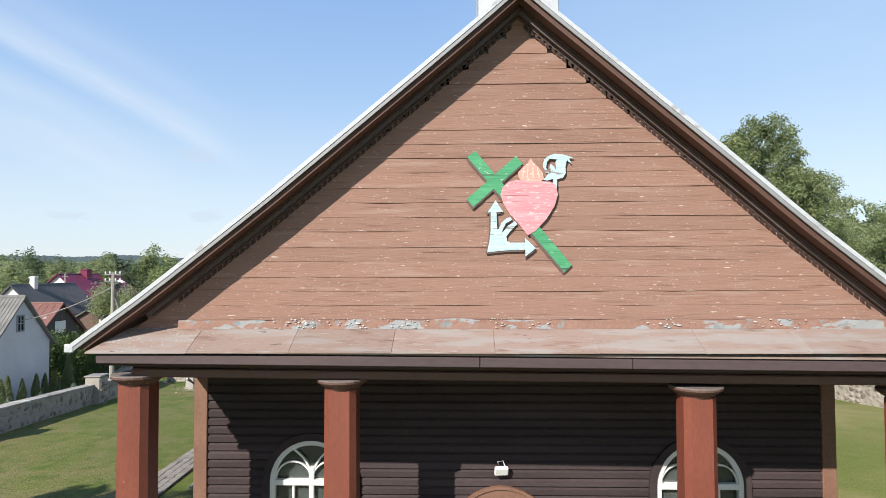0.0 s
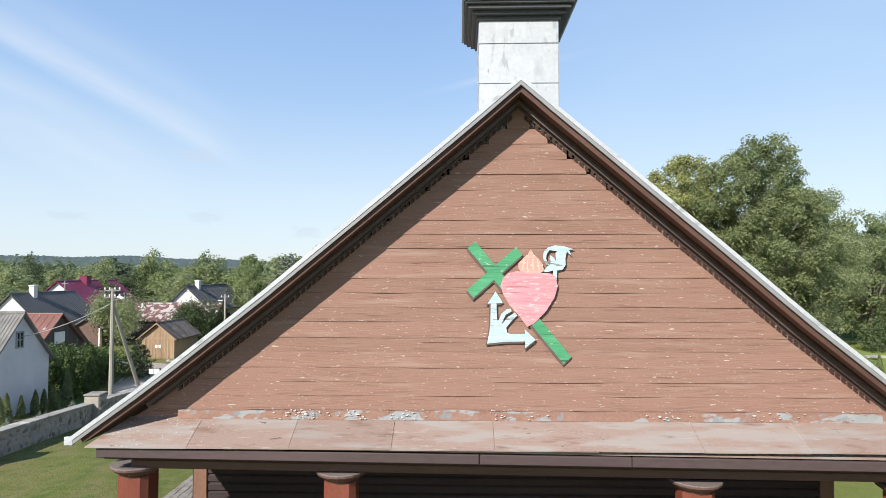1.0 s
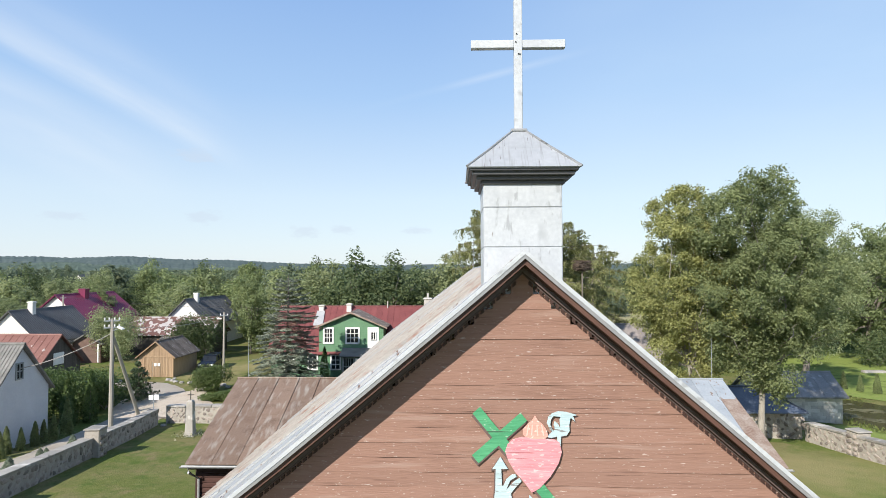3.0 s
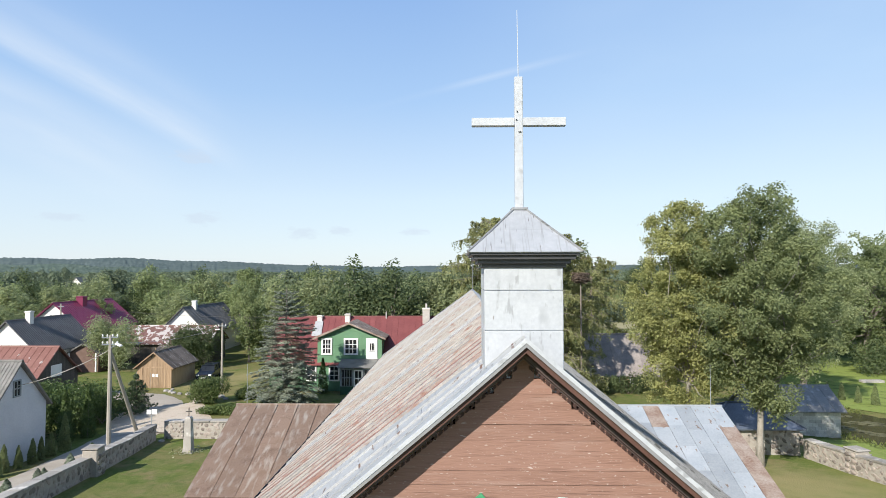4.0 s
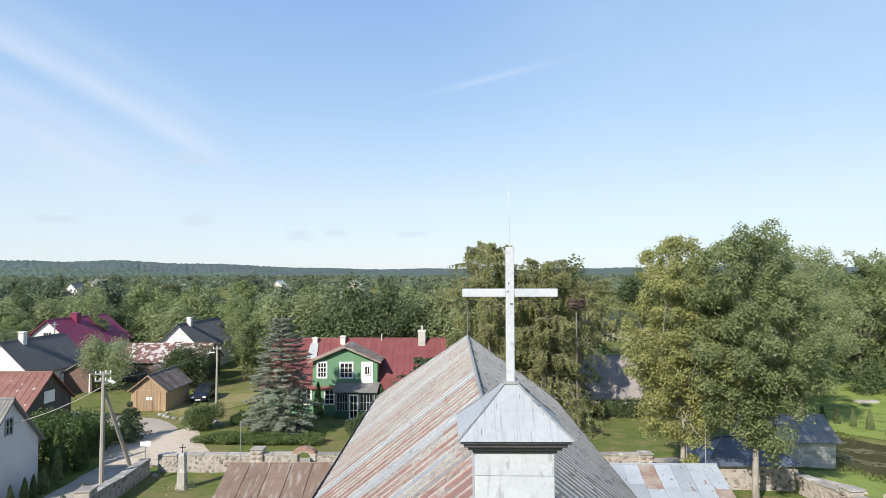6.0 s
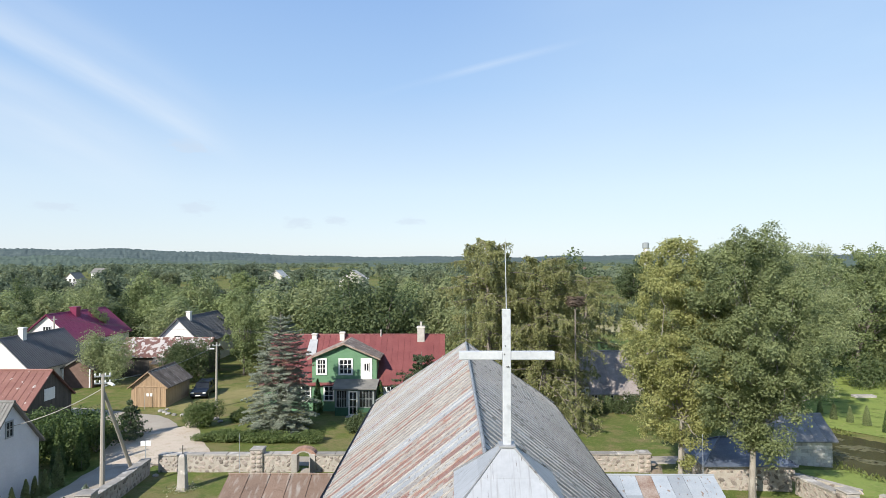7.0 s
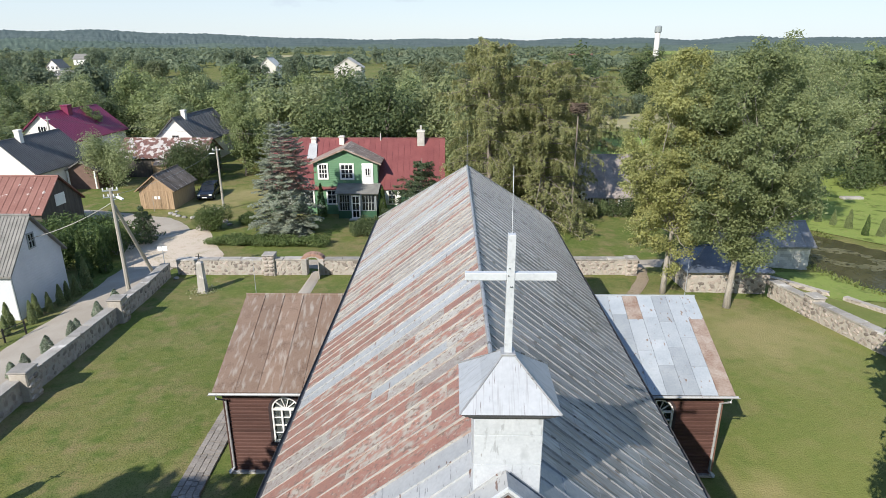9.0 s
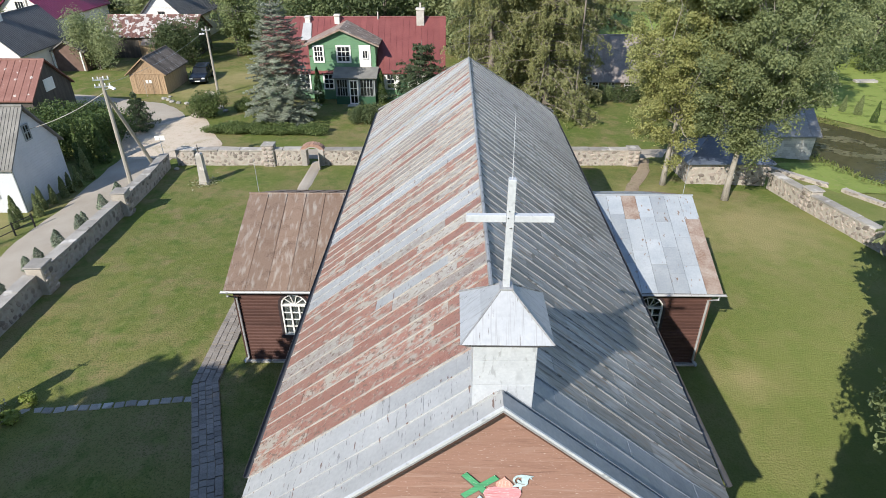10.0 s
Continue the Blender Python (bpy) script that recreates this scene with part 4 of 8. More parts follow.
def arched_window(parent, cx, y, sill, spring, r, style):
    """White wooden window with a round head; its face looks to -y."""
    win = part("window", Shape(), WHITE, parent, "white arched window with small panes")
    f = Shape()
    arch_strip(f, cx, spring, y - 0.045, r - 0.07, r, 0, math.pi, 0.09, 20)
    f.box(cx - r, y - 0.045, sill, cx - r + 0.07, y + 0.045, spring)
    f.box(cx + r - 0.07, y - 0.045, sill, cx + r, y + 0.045, spring)
    f.box(cx - r + 0.07, y - 0.045, sill, cx + r - 0.07, y + 0.045, sill + 0.07)
    f.box(cx - r + 0.07, y - 0.05, spring - 0.035, cx + r - 0.07, y + 0.04, spring + 0.035)
    win.data = f.mesh("window")
    win.data.materials.append(WHITE)
    mu = Shape()
    q = r - 0.07
    if style == "tracery":
        for s in (-1, 1):
            arch_strip(mu, cx + s * q / 2, spring + 0.035, y - 0.025, q / 2 - 0.02, q / 2, 0, math.pi, 0.04, 12)
            arch_strip(mu, cx + s * q, spring + 0.0, y - 0.02, q * 1.0 - 0.012, q * 1.0 + 0.012, math.pi * 0.67, math.pi * 0.995, 0.04, 10, s)
        mu.box(cx - 0.03, y - 0.04, sill + 0.07, cx + 0.03, y + 0.03, spring + 0.2)
        for s in (-0.5, 0.5):
            mu.box(cx + s * q - 0.014, y - 0.025, sill + 0.07, cx + s * q + 0.014, y + 0.02, spring - 0.035)
    else:
        for a in (0.22, 0.41, 0.59, 0.78):
            t = a * math.pi
            d = Vector((math.cos(t), 0, math.sin(t)))
            e = Vector((-d.z, 0, d.x)) * 0.016
            c = Vector((cx, y - 0.025, spring))
            p = [c + d * 0.03 - e, c + d * (q + .01) - e, c + d * (q + .01) + e, c + d * 0.03 + e]
            b = Vector((0, 0.04, 0))
            mu.add(p + [v + b for v in p], [(0, 1, 2, 3), (7, 6, 5, 4), (0, 4, 5, 1), (1, 5, 6, 2), (2, 6, 7, 3), (3, 7, 4, 0)])
        for s in (-0.34, 0.34):
            mu.box(cx + s * q - 0.03, y - 0.035, sill + 0.07, cx + s * q + 0.03, y + 0.03, spring - 0.035)
    for i in range(1, 4):
        zz = sill + 0.07 + (spring - sill - 0.1) * i / 4
        mu.box(cx - q, y - 0.024, zz - 0.014, cx + q, y + 0.018, zz + 0.014)
    part("muntin", mu, WHITE, win)
    pts = [(cx + q * math.cos(math.pi * i / 16), spring + q * math.sin(math.pi * i / 16)) for i in range(17)] + [(cx - q, sill + 0.05), (cx + q, sill + 0.05)]
    part("pane", Shape().prism(pts, 0.006, pose(0, y + 0.03, 0)), GLASS, win).visible_shadow = False
    cas = Shape()
    arch_strip(cas, cx, spring, y - 0.065, r - 0.005, r + 0.09, 0, math.pi, 0.12, 20)
    cas.box(cx - r - 0.09, y - 0.065, sill - 0.1, cx - r + 0.005, y + 0.055, spring)
    cas.box(cx + r - 0.005, y - 0.065, sill - 0.1, cx + r + 0.09, y + 0.055, spring)
    cas.box(cx - r - 0.12, y - 0.10, sill - 0.1, cx + r + 0.12, y + 0.05, sill)
    part("casing", cas, DARKB, win)
    return win


def lap_boards(parent, x0, x1, z0, z1, y, holes, step=0.172, separate=True, material=None, m=None, proud=0.046):
    """Lapped boards facing -y with gaps for round-headed holes (cx, sill, spring, r)."""
    whole = Shape()
    zz = z0
    while zz < z1 - 0.02:
        zt = min(zz + step, z1)
        spans = [(x0, x1)]
        for cx, sill, spring, r in holes:
            zm = zz + step / 2
            if zm < sill or zm > spring + r:
                continue
            hw = r if zm < spring else math.sqrt(max(0, r * r - (zm - spring) ** 2))
            spans = [s for a, b in spans for s in ((a, min(b, cx - hw)), (max(a, cx + hw), b)) if s[1] - s[0] > 0.01]
        for a, b in spans:
            d = rnd.uniform(0, 0.004)
            zb = zt - (zt - zz) * 0.28
            prof = [(y - proud * 0.55, zz - 0.002), (y - proud - d, zz + 0.012), (y - proud - d, zb), (y - 0.003, zt - 0.006), (y + 0.012, zt - 0.002), (y + 0.012, zz - 0.002)]
            vs = [(a, p[0], p[1]) for p in prof] + [(b, p[0], p[1]) for p in prof]
            if m is not None:
                vs = [m @ Vector(v) for v in vs]
            fs = [(0, 1, 2, 3, 4, 5), (11, 10, 9, 8, 7, 6)] + [(i, i + 6, (i + 1) % 6 + 6, (i + 1) % 6) for i in range(6)]
            if separate:
                part("board", Shape().add(vs, fs), material or DARKB, parent)
            else:
                whole.add(vs, fs)
        zz += step
    if not separate:
        tagged(part("board_siding", whole, material or DARKB, parent), kind="stuff")


# porch wall
WY = 1.5
wall = part("porch_wall", Shape().box(-4.2, WY + 0.03, 5.55, 4.2, WY + 0.1, 5.9), DARKB, church, "dark brown lapped board wall behind the porch")
holes = [(-2.64, 2.3, 3.97, 0.56), (2.47, 2.3, 3.95, 0.57), (-0.12, 0.4, 3.25, 0.62)]
lap_boards(wall, -4.2, 4.2, 0.45, 5.75, WY, holes, 0.112, proud=0.026)
for cx, sill, spring, r in holes[:2]:
    arched_window(wall, cx, WY - 0.005, sill, spring, r, "tracery")
door = part("arched_door", Shape(), TRIMB, church, "brown arched church door with wide casing")
f = Shape()
arch_strip(f, -0.12, 3.25, WY - 0.08, 0.55, 0.68, 0, math.pi, 0.16, 20)
arch_strip(f, -0.12, 3.25, WY - 0.10, 0.66, 0.70, 0, math.pi, 0.06, 20)
f.box(-0.80, WY - 0.08, floor_z, -0.67, WY + 0.08, 3.25), f.box(0.43, WY - 0.08, floor_z, 0.56, WY + 0.08, 3.25)
door.data = f.mesh("arched_door")
door.data.materials.append(TRIMB)
pts = [(-0.12 + 0.56 * math.cos(math.pi * i / 16), 3.25 + 0.56 * math.sin(math.pi * i / 16)) for i in range(17)] + [(-0.68, floor_z), (0.44, floor_z)]
part("door_leaf", Shape().prism(pts, 0.05, pose(0, WY + 0.01, 0)), BROWN, door)
for s in (-1, 1):
    box("corner_board", s * 4.14 - 0.09, WY - 0.05, 0.4, s * 4.14 + 0.09, WY + 0.06, 5.72, TRIMB, church, "light brown corner board")
fl_ = empty("floodlight", (-0.12, WY - 0.1, 4.16), "small white floodlight on the dark board wall", "floodlight")
lm = pose(-0.12, WY - 0.11, 4.16, 25, 0, 6)
box("lamp_housing", -0.09, -0.03, -0.06, 0.09, 0.03, 0.06, WHITE, fl_, c=0.012, m=lm)
part("lamp_bracket", Shape().tube([(-0.15, WY - 0.03, 4.22), (-0.17, WY - 0.09, 4.27), (-0.1, WY - 0.11, 4.29), (-0.07, WY - 0.11, 4.22)], [0.008] * 4, 6), WHITE, fl_)
part("lamp_bracket", Shape().tube([(-0.12, WY - 0.02, 4.14), (-0.12, WY - 0.10, 4.14)], [0.02] * 2, 8), IRON, fl_)

# nave and side chapels
CHAPELB = mat("chapel_boards", [(0.062, 0.031, 0.026), (0.108, 0.055, 0.045)], 2, 40, 0.65, bump=0.3, dist=0.004, stretch=(0.3, 1, 2), obj=0.12, spec=0.3)
walls = part("nave_wall", Shape(), DARKB, church, "dark brown board side walls on a stone base")
ws = Shape()
for s in (-1, 1):
    ws.box(s * 4.16 - 0.05, WY + 0.1, 0.3, s * 4.16 + 0.05, 25.0, 5.85)
ws.box(-4.2, 24.95, 0.3, 4.2, 25.05, 5.85)
ws.box(-4.2, WY + 0.12, -0.2, 4.2, 24.9, 0.3)
ws.box(-4.1, WY + 0.12, 5.70, 4.1, 24.9, 5.78)
walls.data = ws.mesh("nave_wall")
walls.data.materials.append(DARKB)
for s in (-1, 1):
    lap_boards(walls, 0, 23.4, 0.45, 5.72, 0, [], separate=False, m=Matrix.Translation((s * 4.215, WY + 0.06 if s > 0 else 24.95, 0)) @ pose(0, 0, 0, 0, 0, 90 * s))
    box("stone_base", s * 4.2 - 0.16, WY, -0.6, s * 4.2 + 0.16, 25.05, 0.45, CONC, church)
box("stone_base", -4.0, 24.9, -0.9, 4.0, 25.15, 0.45, CONC, church)

for s in (-1, 1):
    ridge_y, ridge_z, front_y, eave_z, end_x, back_y = 15.65, 5.62, 11.35, 3.83, 8.95, 19.9
    ch = part("side_chapel", Shape(), DARKB, church, "brown rusty tin-roofed side chapel" if s < 0 else "grey tin-roofed side chapel")
    cs = Shape()
    wx, fy = 8.72, 11.72
    cs.add([(s * wx, fy, 0.1), (s * wx, 19.5, -0.2), (s * wx, 19.5, 3.75), (s * wx, ridge_y, 5.35), (s * wx, fy, 3.75)], [(0, 1, 2, 3, 4) if s > 0 else (4, 3, 2, 1, 0)])
    cs.add([(s * wx - s * 0.1, fy, 0.1), (s * wx - s * 0.1, 19.5, -0.2), (s * wx - s * 0.1, 19.5, 3.75), (s * wx - s * 0.1, ridge_y, 5.35), (s * wx - s * 0.1, fy, 3.75)], [(4, 3, 2, 1, 0) if s > 0 else (0, 1, 2, 3, 4)])
    cs.box(min(s * 4.2, s * wx), 19.45, -0.2, max(s * 4.2, s * wx), 19.55, 3.8)
    cs.box(min(s * 4.2, s * wx), fy + 0.03, 3.5, max(s * 4.2, s * wx), fy + 0.1, 3.8)
    ch.data = cs.mesh("side_chapel")
    ch.data.materials.append(DARKB)
    hole = (s * 6.60, 1.5, 2.88, 0.52)
    lap_boards(ch, min(s * 4.2, s * wx), max(s * 4.2, s * wx), 0.28, 3.72, fy, [hole], 0.15, True, CHAPELB, None, 0.05)
    arched_window(ch, s * 6.60, fy - 0.005, 1.5, 2.88, 0.52, "fan")
    box("corner_board", s * wx - 0.09, fy - 0.05, 0.2, s * wx + 0.09, fy + 0.08, 3.7, TRIMB if s > 0 else SOFFIT, ch)
    box("stone_base", min(s * 4.4, s * 8.9), fy - 0.12, -0.3, max(s * 4.4, s * 8.9), fy + 0.1, 0.24, CONC, ch, "pale concrete base")
    box("base_flashing", min(s * 4.4, s * 8.9), fy - 0.16, 0.245, max(s * 4.4, s * 8.9), fy - 0.02, 0.275, GALV, ch)
    box("stone_base", s * 8.72 - 0.14, fy + 0.1, -0.6, s * 8.72 + 0.14, 19.6, 0.24, CONC, ch)
    # tin roof of the chapel, sheet by sheet
    for a, (ye, ze) in enumerate(((front_y, eave_z), (back_y, eave_z))):
        sl = Shape()
        d = -1 if a == 0 else 1
        for up in (-0.12, -0.02):
            sl.add([(s * 4.3, ridge_y, ridge_z + up), (s * end_x, ridge_y, ridge_z + up), (s * end_x, ye, ze + up), (s * 4.3, ye, ze + up)], [])
        sl.f += [(0, 1, 2, 3), (7, 6, 5, 4), (0, 4, 5, 1), (1, 5, 6, 2), (2, 6, 7, 3), (3, 7, 4, 0)]
        part("chapel_roof", sl, SOFFIT, ch)
        cols = 6 if s < 0 else 8
        for i in range(cols):
            xa, xb = 4.35 + (end_x + 0.03 - 4.35) * i / cols, 4.35 + (end_x + 0.03 - 4.35) * (i + 1) / cols
            cuts = [0, 1] if s < 0 else [0, 0.22 + 0.07 * (i % 2) + rnd.uniform(-.03, .03), 0.48 + 0.10 * (i % 2) + rnd.uniform(-.03, .03), 0.74 + 0.10 * (i % 2) + rnd.uniform(-.03, .03), 1]
            for c0, c1 in zip(cuts, cuts[1:]):
                u = rnd.uniform(0, 0.006)
                vs = []
                for up in (-0.006 + u, 0.004 + u + 0.004 * c0):
                    for xx, cc in ((xa, c0), (xb, c0), (xb, c1), (xa, c1)):
                        gap_ = 0.005 if s > 0 else 0.002
                        vs.append((s * (xx + gap_ if xx == xa else xx - gap_), ridge_y + (ye - d * -0.06 - ridge_y) * (cc + (0.0022 if s > 0 and cc == c0 and c0 else 0)), ridge_z + (ze - 0.025 - ridge_z) * cc + up))
                sh = Shape().add(vs, [(3, 2, 1, 0), (4, 5, 6, 7), (0, 1, 5, 4), (1, 2, 6, 5), (2, 3, 7, 6), (3, 0, 4, 7)])
                m = RUSTBR if s < 0 else (RUSTY if (i == cols - 1 and c1 > 0.5) or (i == 3 and c0 == 0) else LIGHTT)
                part("roof_sheet", sh, m, ch)
            if s < 0:
                vs = []
                for up in (0.0, 0.04):
                    for xx, cc in ((xa - .012, 0), (xa + .012, 0), (xa + .012, 1.012), (xa - .012, 1.012)):
                        vs.append((s * xx, ridge_y + (ye - ridge_y) * cc, ridge_z + (ze - 0.02 - ridge_z) * cc + up))
                part("roof_seam", Shape().add(vs, [(3, 2, 1, 0), (4, 5, 6, 7), (0, 1, 5, 4), (1, 2, 6, 5), (2, 3, 7, 6), (3, 0, 4, 7)]), RUSTBR, ch)
    part("ridge_cap", Shape().tube([(s * 4.3, ridge_y, ridge_z + 0.01), (s * (end_x + 0.05), ridge_y, ridge_z + 0.01)], [0.04] * 2, 8), RUSTBR if s < 0 else LIGHTT, ch)
    g = Shape()
    for x in (s * 4.85, s * 9.1):
        g.v += [(x, front_y - 0.1 + 0.06 * math.cos(math.pi + a * math.pi / 6), eave_z - 0.06 + 0.06 * math.sin(math.pi + a * math.pi / 6)) for a in range(7)]
    g.f = [(a, a + 1, a + 8, a + 7) for a in range(6)]
    g = part("gutter", g, GALV, ch)
    g.modifiers.new("thick", "SOLIDIFY").thickness = 0.006
    box("eave_board", min(s * 4.4, s * 8.9), front_y + 0.01, eave_z - 0.2, max(s * 4.4, s * 8.9), front_y + 0.04, eave_z - 0.06, SOFFIT, ch)
    part("downpipe", Shape().tube([(s * 8.85, front_y - 0.1, eave_z - 0.1), (s * 8.84, front_y - 0.1, eave_z - 0.25), (s * 8.68, fy - 0.1, eave_z - 0.55), (s * 8.68, fy - 0.1, 0.45), (s * 8.78, fy - 0.3, 0.3)],
         [0.045] * 5, 8), GALV, ch, "grey tin downpipe")
    part("lightning_rod", Shape().tube([(s * 8.6, ridge_y, ridge_z), (s * 8.6, ridge_y, ridge_z + 1.5)], [0.012, 0.006], 6), LIGHTT, ch)

# steeple and its cross
TX, TY, TW = 0.02, 0.51, 0.445
steeple = part("steeple", Shape().box(TX - TW + 0.01, TY - TW + 0.01, 8.6, TX + TW - 0.01, TY + TW - 0.01, 10.62), PAINTW, church, "small square steeple clad in white-painted tin")
for z0, z1 in ((8.95, 9.875), (9.88, 10.33), (10.335, 10.62)):
    for a in range(4):
        m = pose(TX, TY, 0, 0, 0, 90 * a)
        o = 0.001 + rnd.random() * 0.004
        box("tin_panel", -TW + 0.002, -TW - o, z0, TW - 0.002, -TW + 0.012, z1 - 0.004, PAINTW, steeple, c=0.003, m=m)
for i, (w, z0, z1) in enumerate(((0.475, 10.59, 10.64), (0.525, 10.635, 10.685), (0.575, 10.68, 10.73), (0.61, 10.725, 10.765))):
    box("cornice", TX - w, TY - w, z0, TX + w, TY + w, z1, CORNICE, steeple, c=0.008)
for a in range(4):
    m = pose(TX, TY, 0, 0, 0, 90 * a)
    for (w0, z0), (w1, z1) in (((0.64, 10.765), (0.348, 11.03)), ((0.352, 11.028), (0.07, 11.30))):
        vs = [(-w0, -w0, z0), (w0, -w0, z0), (w1, -w1, z1), (-w1, -w1, z1)]
        vs += [(x * 0.97, y * 0.97 + 0.004, zz - 0.012) for x, y, zz in vs]
        cap_ = part("cap_sheet", Shape().add(vs, [(0, 1, 2, 3), (7, 6, 5, 4), (0, 4, 5, 1), (1, 5, 6, 2), (2, 6, 7, 3), (3, 7, 4, 0)]), CAPT, steeple, "galvanised tin cap with streaks")
        cap_.matrix_basis = m
    part("hip_roll", Shape().tube([m @ Vector((-0.64, -0.64, 10.77)), m @ Vector((-0.35, -0.35, 11.035)), m @ Vector((-0.07, -0.07, 11.305))], [0.014] * 3, 6), SEAMR, steeple)
cross = part("roof_cross", Shape(), CROSSW, church, "white-painted metal cross on the steeple")
cs = Shape()
cs.cbox(TX - 0.05, TY - 0.05, 11.29, TX + 0.05, TY + 0.05, 12.93, 0.006)
cs.cbox(TX - 0.575, TY - 0.043, 12.325, TX - 0.0505, TY + 0.043, 12.425, 0.006)
cs.cbox(TX + 0.0505, TY - 0.043, 12.325, TX + 0.575, TY + 0.043, 12.425, 0.006)
cross.data = cs.mesh("roof_cross")
cross.data.materials.append(CROSSW)
box("cross_foot", TX - 0.10, TY - 0.10, 11.285, TX + 0.10, TY + 0.10, 11.32, SEAMR, cross)
part("lightning_rod", Shape().tube([(TX, TY, 12.93), (TX - 0.01, TY, 13.78)], [0.0065, 0.004], 6), CROSSW, cross)
for dx, dz in ((-0.02, 0.12), (0.0, -0.13), (0.02, -0.13), (-0.03, 0.02)):
    part("bolt", Shape().tube([(TX + dx, TY - 0.05, 12.375 + dz), (TX + dx, TY - 0.062, 12.375 + dz)], [0.008] * 2, 6), IRON, cross)
part("lightning_rod", Shape().tube([(0, YR - 0.1, RZ), (0, YR - 0.1, RZ + 1.7)], [0.014, 0.007], 6), SEAMR, roof)


# ---- ground ----
def ladder(a, b, near):
    """Coordinates from a to b, close together near the church and far apart beyond."""
    out, x = [], a
    while x < b:
        out.append(x)
        x += 1.2 + max(0, abs(x - near) - 48) * 0.09
    return out + [b]


POND, PA, PN = Vector((34.4, 34.8)), Vector((-0.43, 0.903)), Vector((0.903, 0.43))


def pond_dip(x, y):
    d = Vector((x, y)) - POND
    return 1.2 * max(0, 1 - (d.dot(PA) / 16.6) ** 2 - (d.dot(PN) / 5.3) ** 2)


def on_pond(a, r=1.0):
    """A place in the pond: angle round it and share of its half widths."""
    return POND + PA * (16.6 * r * math.cos(a)) + PN * (5.3 * r * math.sin(a))


sh, xs, ys = Shape(), ladder(-3600, 3600, 0), ladder(-300, 4200, 25)
for y in ys:
    for x in xs:
        near = smooth(160, 60, math.hypot(x, y))
        sh.v.append((x, y, gz(x, y) - pond_dip(x, y) + 0.05 * near * noise.noise((x * 0.35, y * 0.35, 2)) * smooth(0, 5, abs(x) - 9)))
for j in range(len(ys) - 1):
    for i in range(len(xs) - 1):
        k = j * len(xs) + i
        sh.f.append((k, k + 1, k + len(xs) + 1, k + len(xs)))
tagged(part("ground", sh, GRASS, None, "green lawn and meadows with worn patches", True), kind="structure", category="ground")


def sheet(name, pts, material, label, up=0.03, kind="structure", category="ground", thick=0.0):
    """A flat strip on the ground from pairs of edge points (left, right)."""
    sh = Shape()
    rows = []
    for (a, b), (c, d) in zip(pts, pts[1:]):
        n = max(1, int(((Vector(a) + Vector(b)) / 2 - (Vector(c) + Vector(d)) / 2).length / 0.8))
        for i in range(n):
            t = i / n
            rows.append((Vector(a).lerp(Vector(c), t), Vector(b).lerp(Vector(d), t)))
    rows.append((Vector(pts[-1][0]), Vector(pts[-1][1])))
    m = 6
    for l, r in rows:
        for i in range(m + 1):
            p = l.lerp(r, i / m)
            wob = 0.14 * noise.noise((p.x * 0.9, p.y * 0.9, 5)) if i in (0, m) else 0
            p = p + (r - l).normalized() * wob
            sh.v.append((p.x, p.y, gz(p.x, p.y) + up + (-0.05 if i in (0, m) else 0.01)))
    for j in range(len(rows) - 1):
        for i in range(m):
            k = j * (m + 1) + i
            sh.f.append((k, k + 1, k + m + 2, k + m + 1))
    return tagged(part(name, sh, material, None, label, True), kind=kind, category=category)


sheet("road", [((-24.0, -2), (-20.7, -2)), ((-23.4, 12), (-20.9, 12)), ((-23.9, 18), (-21.0, 18)), ((-24.6, 21), (-21.2, 21)), ((-25.0, 26), (-21.7, 26)), ((-25.4, 30), (-22.0, 30)),
               ((-26.0, 36.5), (-21.6, 36.0)), ((-28.2, 42), (-23.4, 41.6)), ((-30.2, 46.2), (-25.2, 47.2)), ((-32.5, 48.3), (-28.5, 50.2)), ((-38, 50.6), (-37, 52.8)), ((-60, 54.6), (-60, 56.8))],
      GRAVEL, "pale gravel road", 0.05, category="road")
sheet("road", [((-23.8, 38.6), (-23.4, 35.3)), ((-20.5, 38.2), (-20.5, 35.2)), ((-16, 37.4), (-16, 35.2)), ((-8, 37.2), (-8, 35.3)), ((8, 37.2), (8, 35.3)), ((16, 37.6), (15, 35.8))],
      GRAVEL, "pale gravel road along the stone wall", 0.062, category="road")
SAND = mat("bare_sand", [(0.40, 0.32, 0.24), (0.54, 0.47, 0.39), (0.34, 0.29, 0.20)], 0.7, 9, 0.95, bump=0.6, dist=0.03, spec=0.2)
sheet("sandy_drive", [((-25.2, 35.2), (-18.4, 35.25)), ((-27.2, 38.6), (-18.9, 38.4)), ((-28.6, 42.4), (-20.6, 41)), ((-24.4, 46), (-22.6, 45)), ((-25.2, 50), (-23.6, 50)), ((-26.0, 54), (-25.0, 54))], SAND, "sandy drive worn into the grass", 0.075, category="road")
sheet("garden_path", [((-10.95, 26), (-10.15, 26)), ((-11.0, 34.6), (-10.2, 34.6))], GRAVEL, "narrow paved path to the gate", 0.05, category="path")
EARTH = mat("trodden_earth", [(0.20, 0.155, 0.11), (0.30, 0.24, 0.175), (0.15, 0.14, 0.07)], 0.9, 9, 0.95, bump=0.6, dist=0.03, spec=0.2)
sheet("garden_path", [((9.0, 25), (9.9, 25)), ((9.9, 28.2), (10.7, 28.0)), ((12.5, 33.4), (13.3, 33.2)), ((13.0, 35.6), (13.9, 35.4))], EARTH, "narrow dirt path to the gap in the wall", 0.05, category="path")
pw = Shape()
pw.v = [(*on_pond(a, 1.02 + 0.05 * noise.noise((math.cos(a) * 2, math.sin(a) * 2, 3))), -1.62) for a in [i * math.pi / 24 for i in range(48)]]
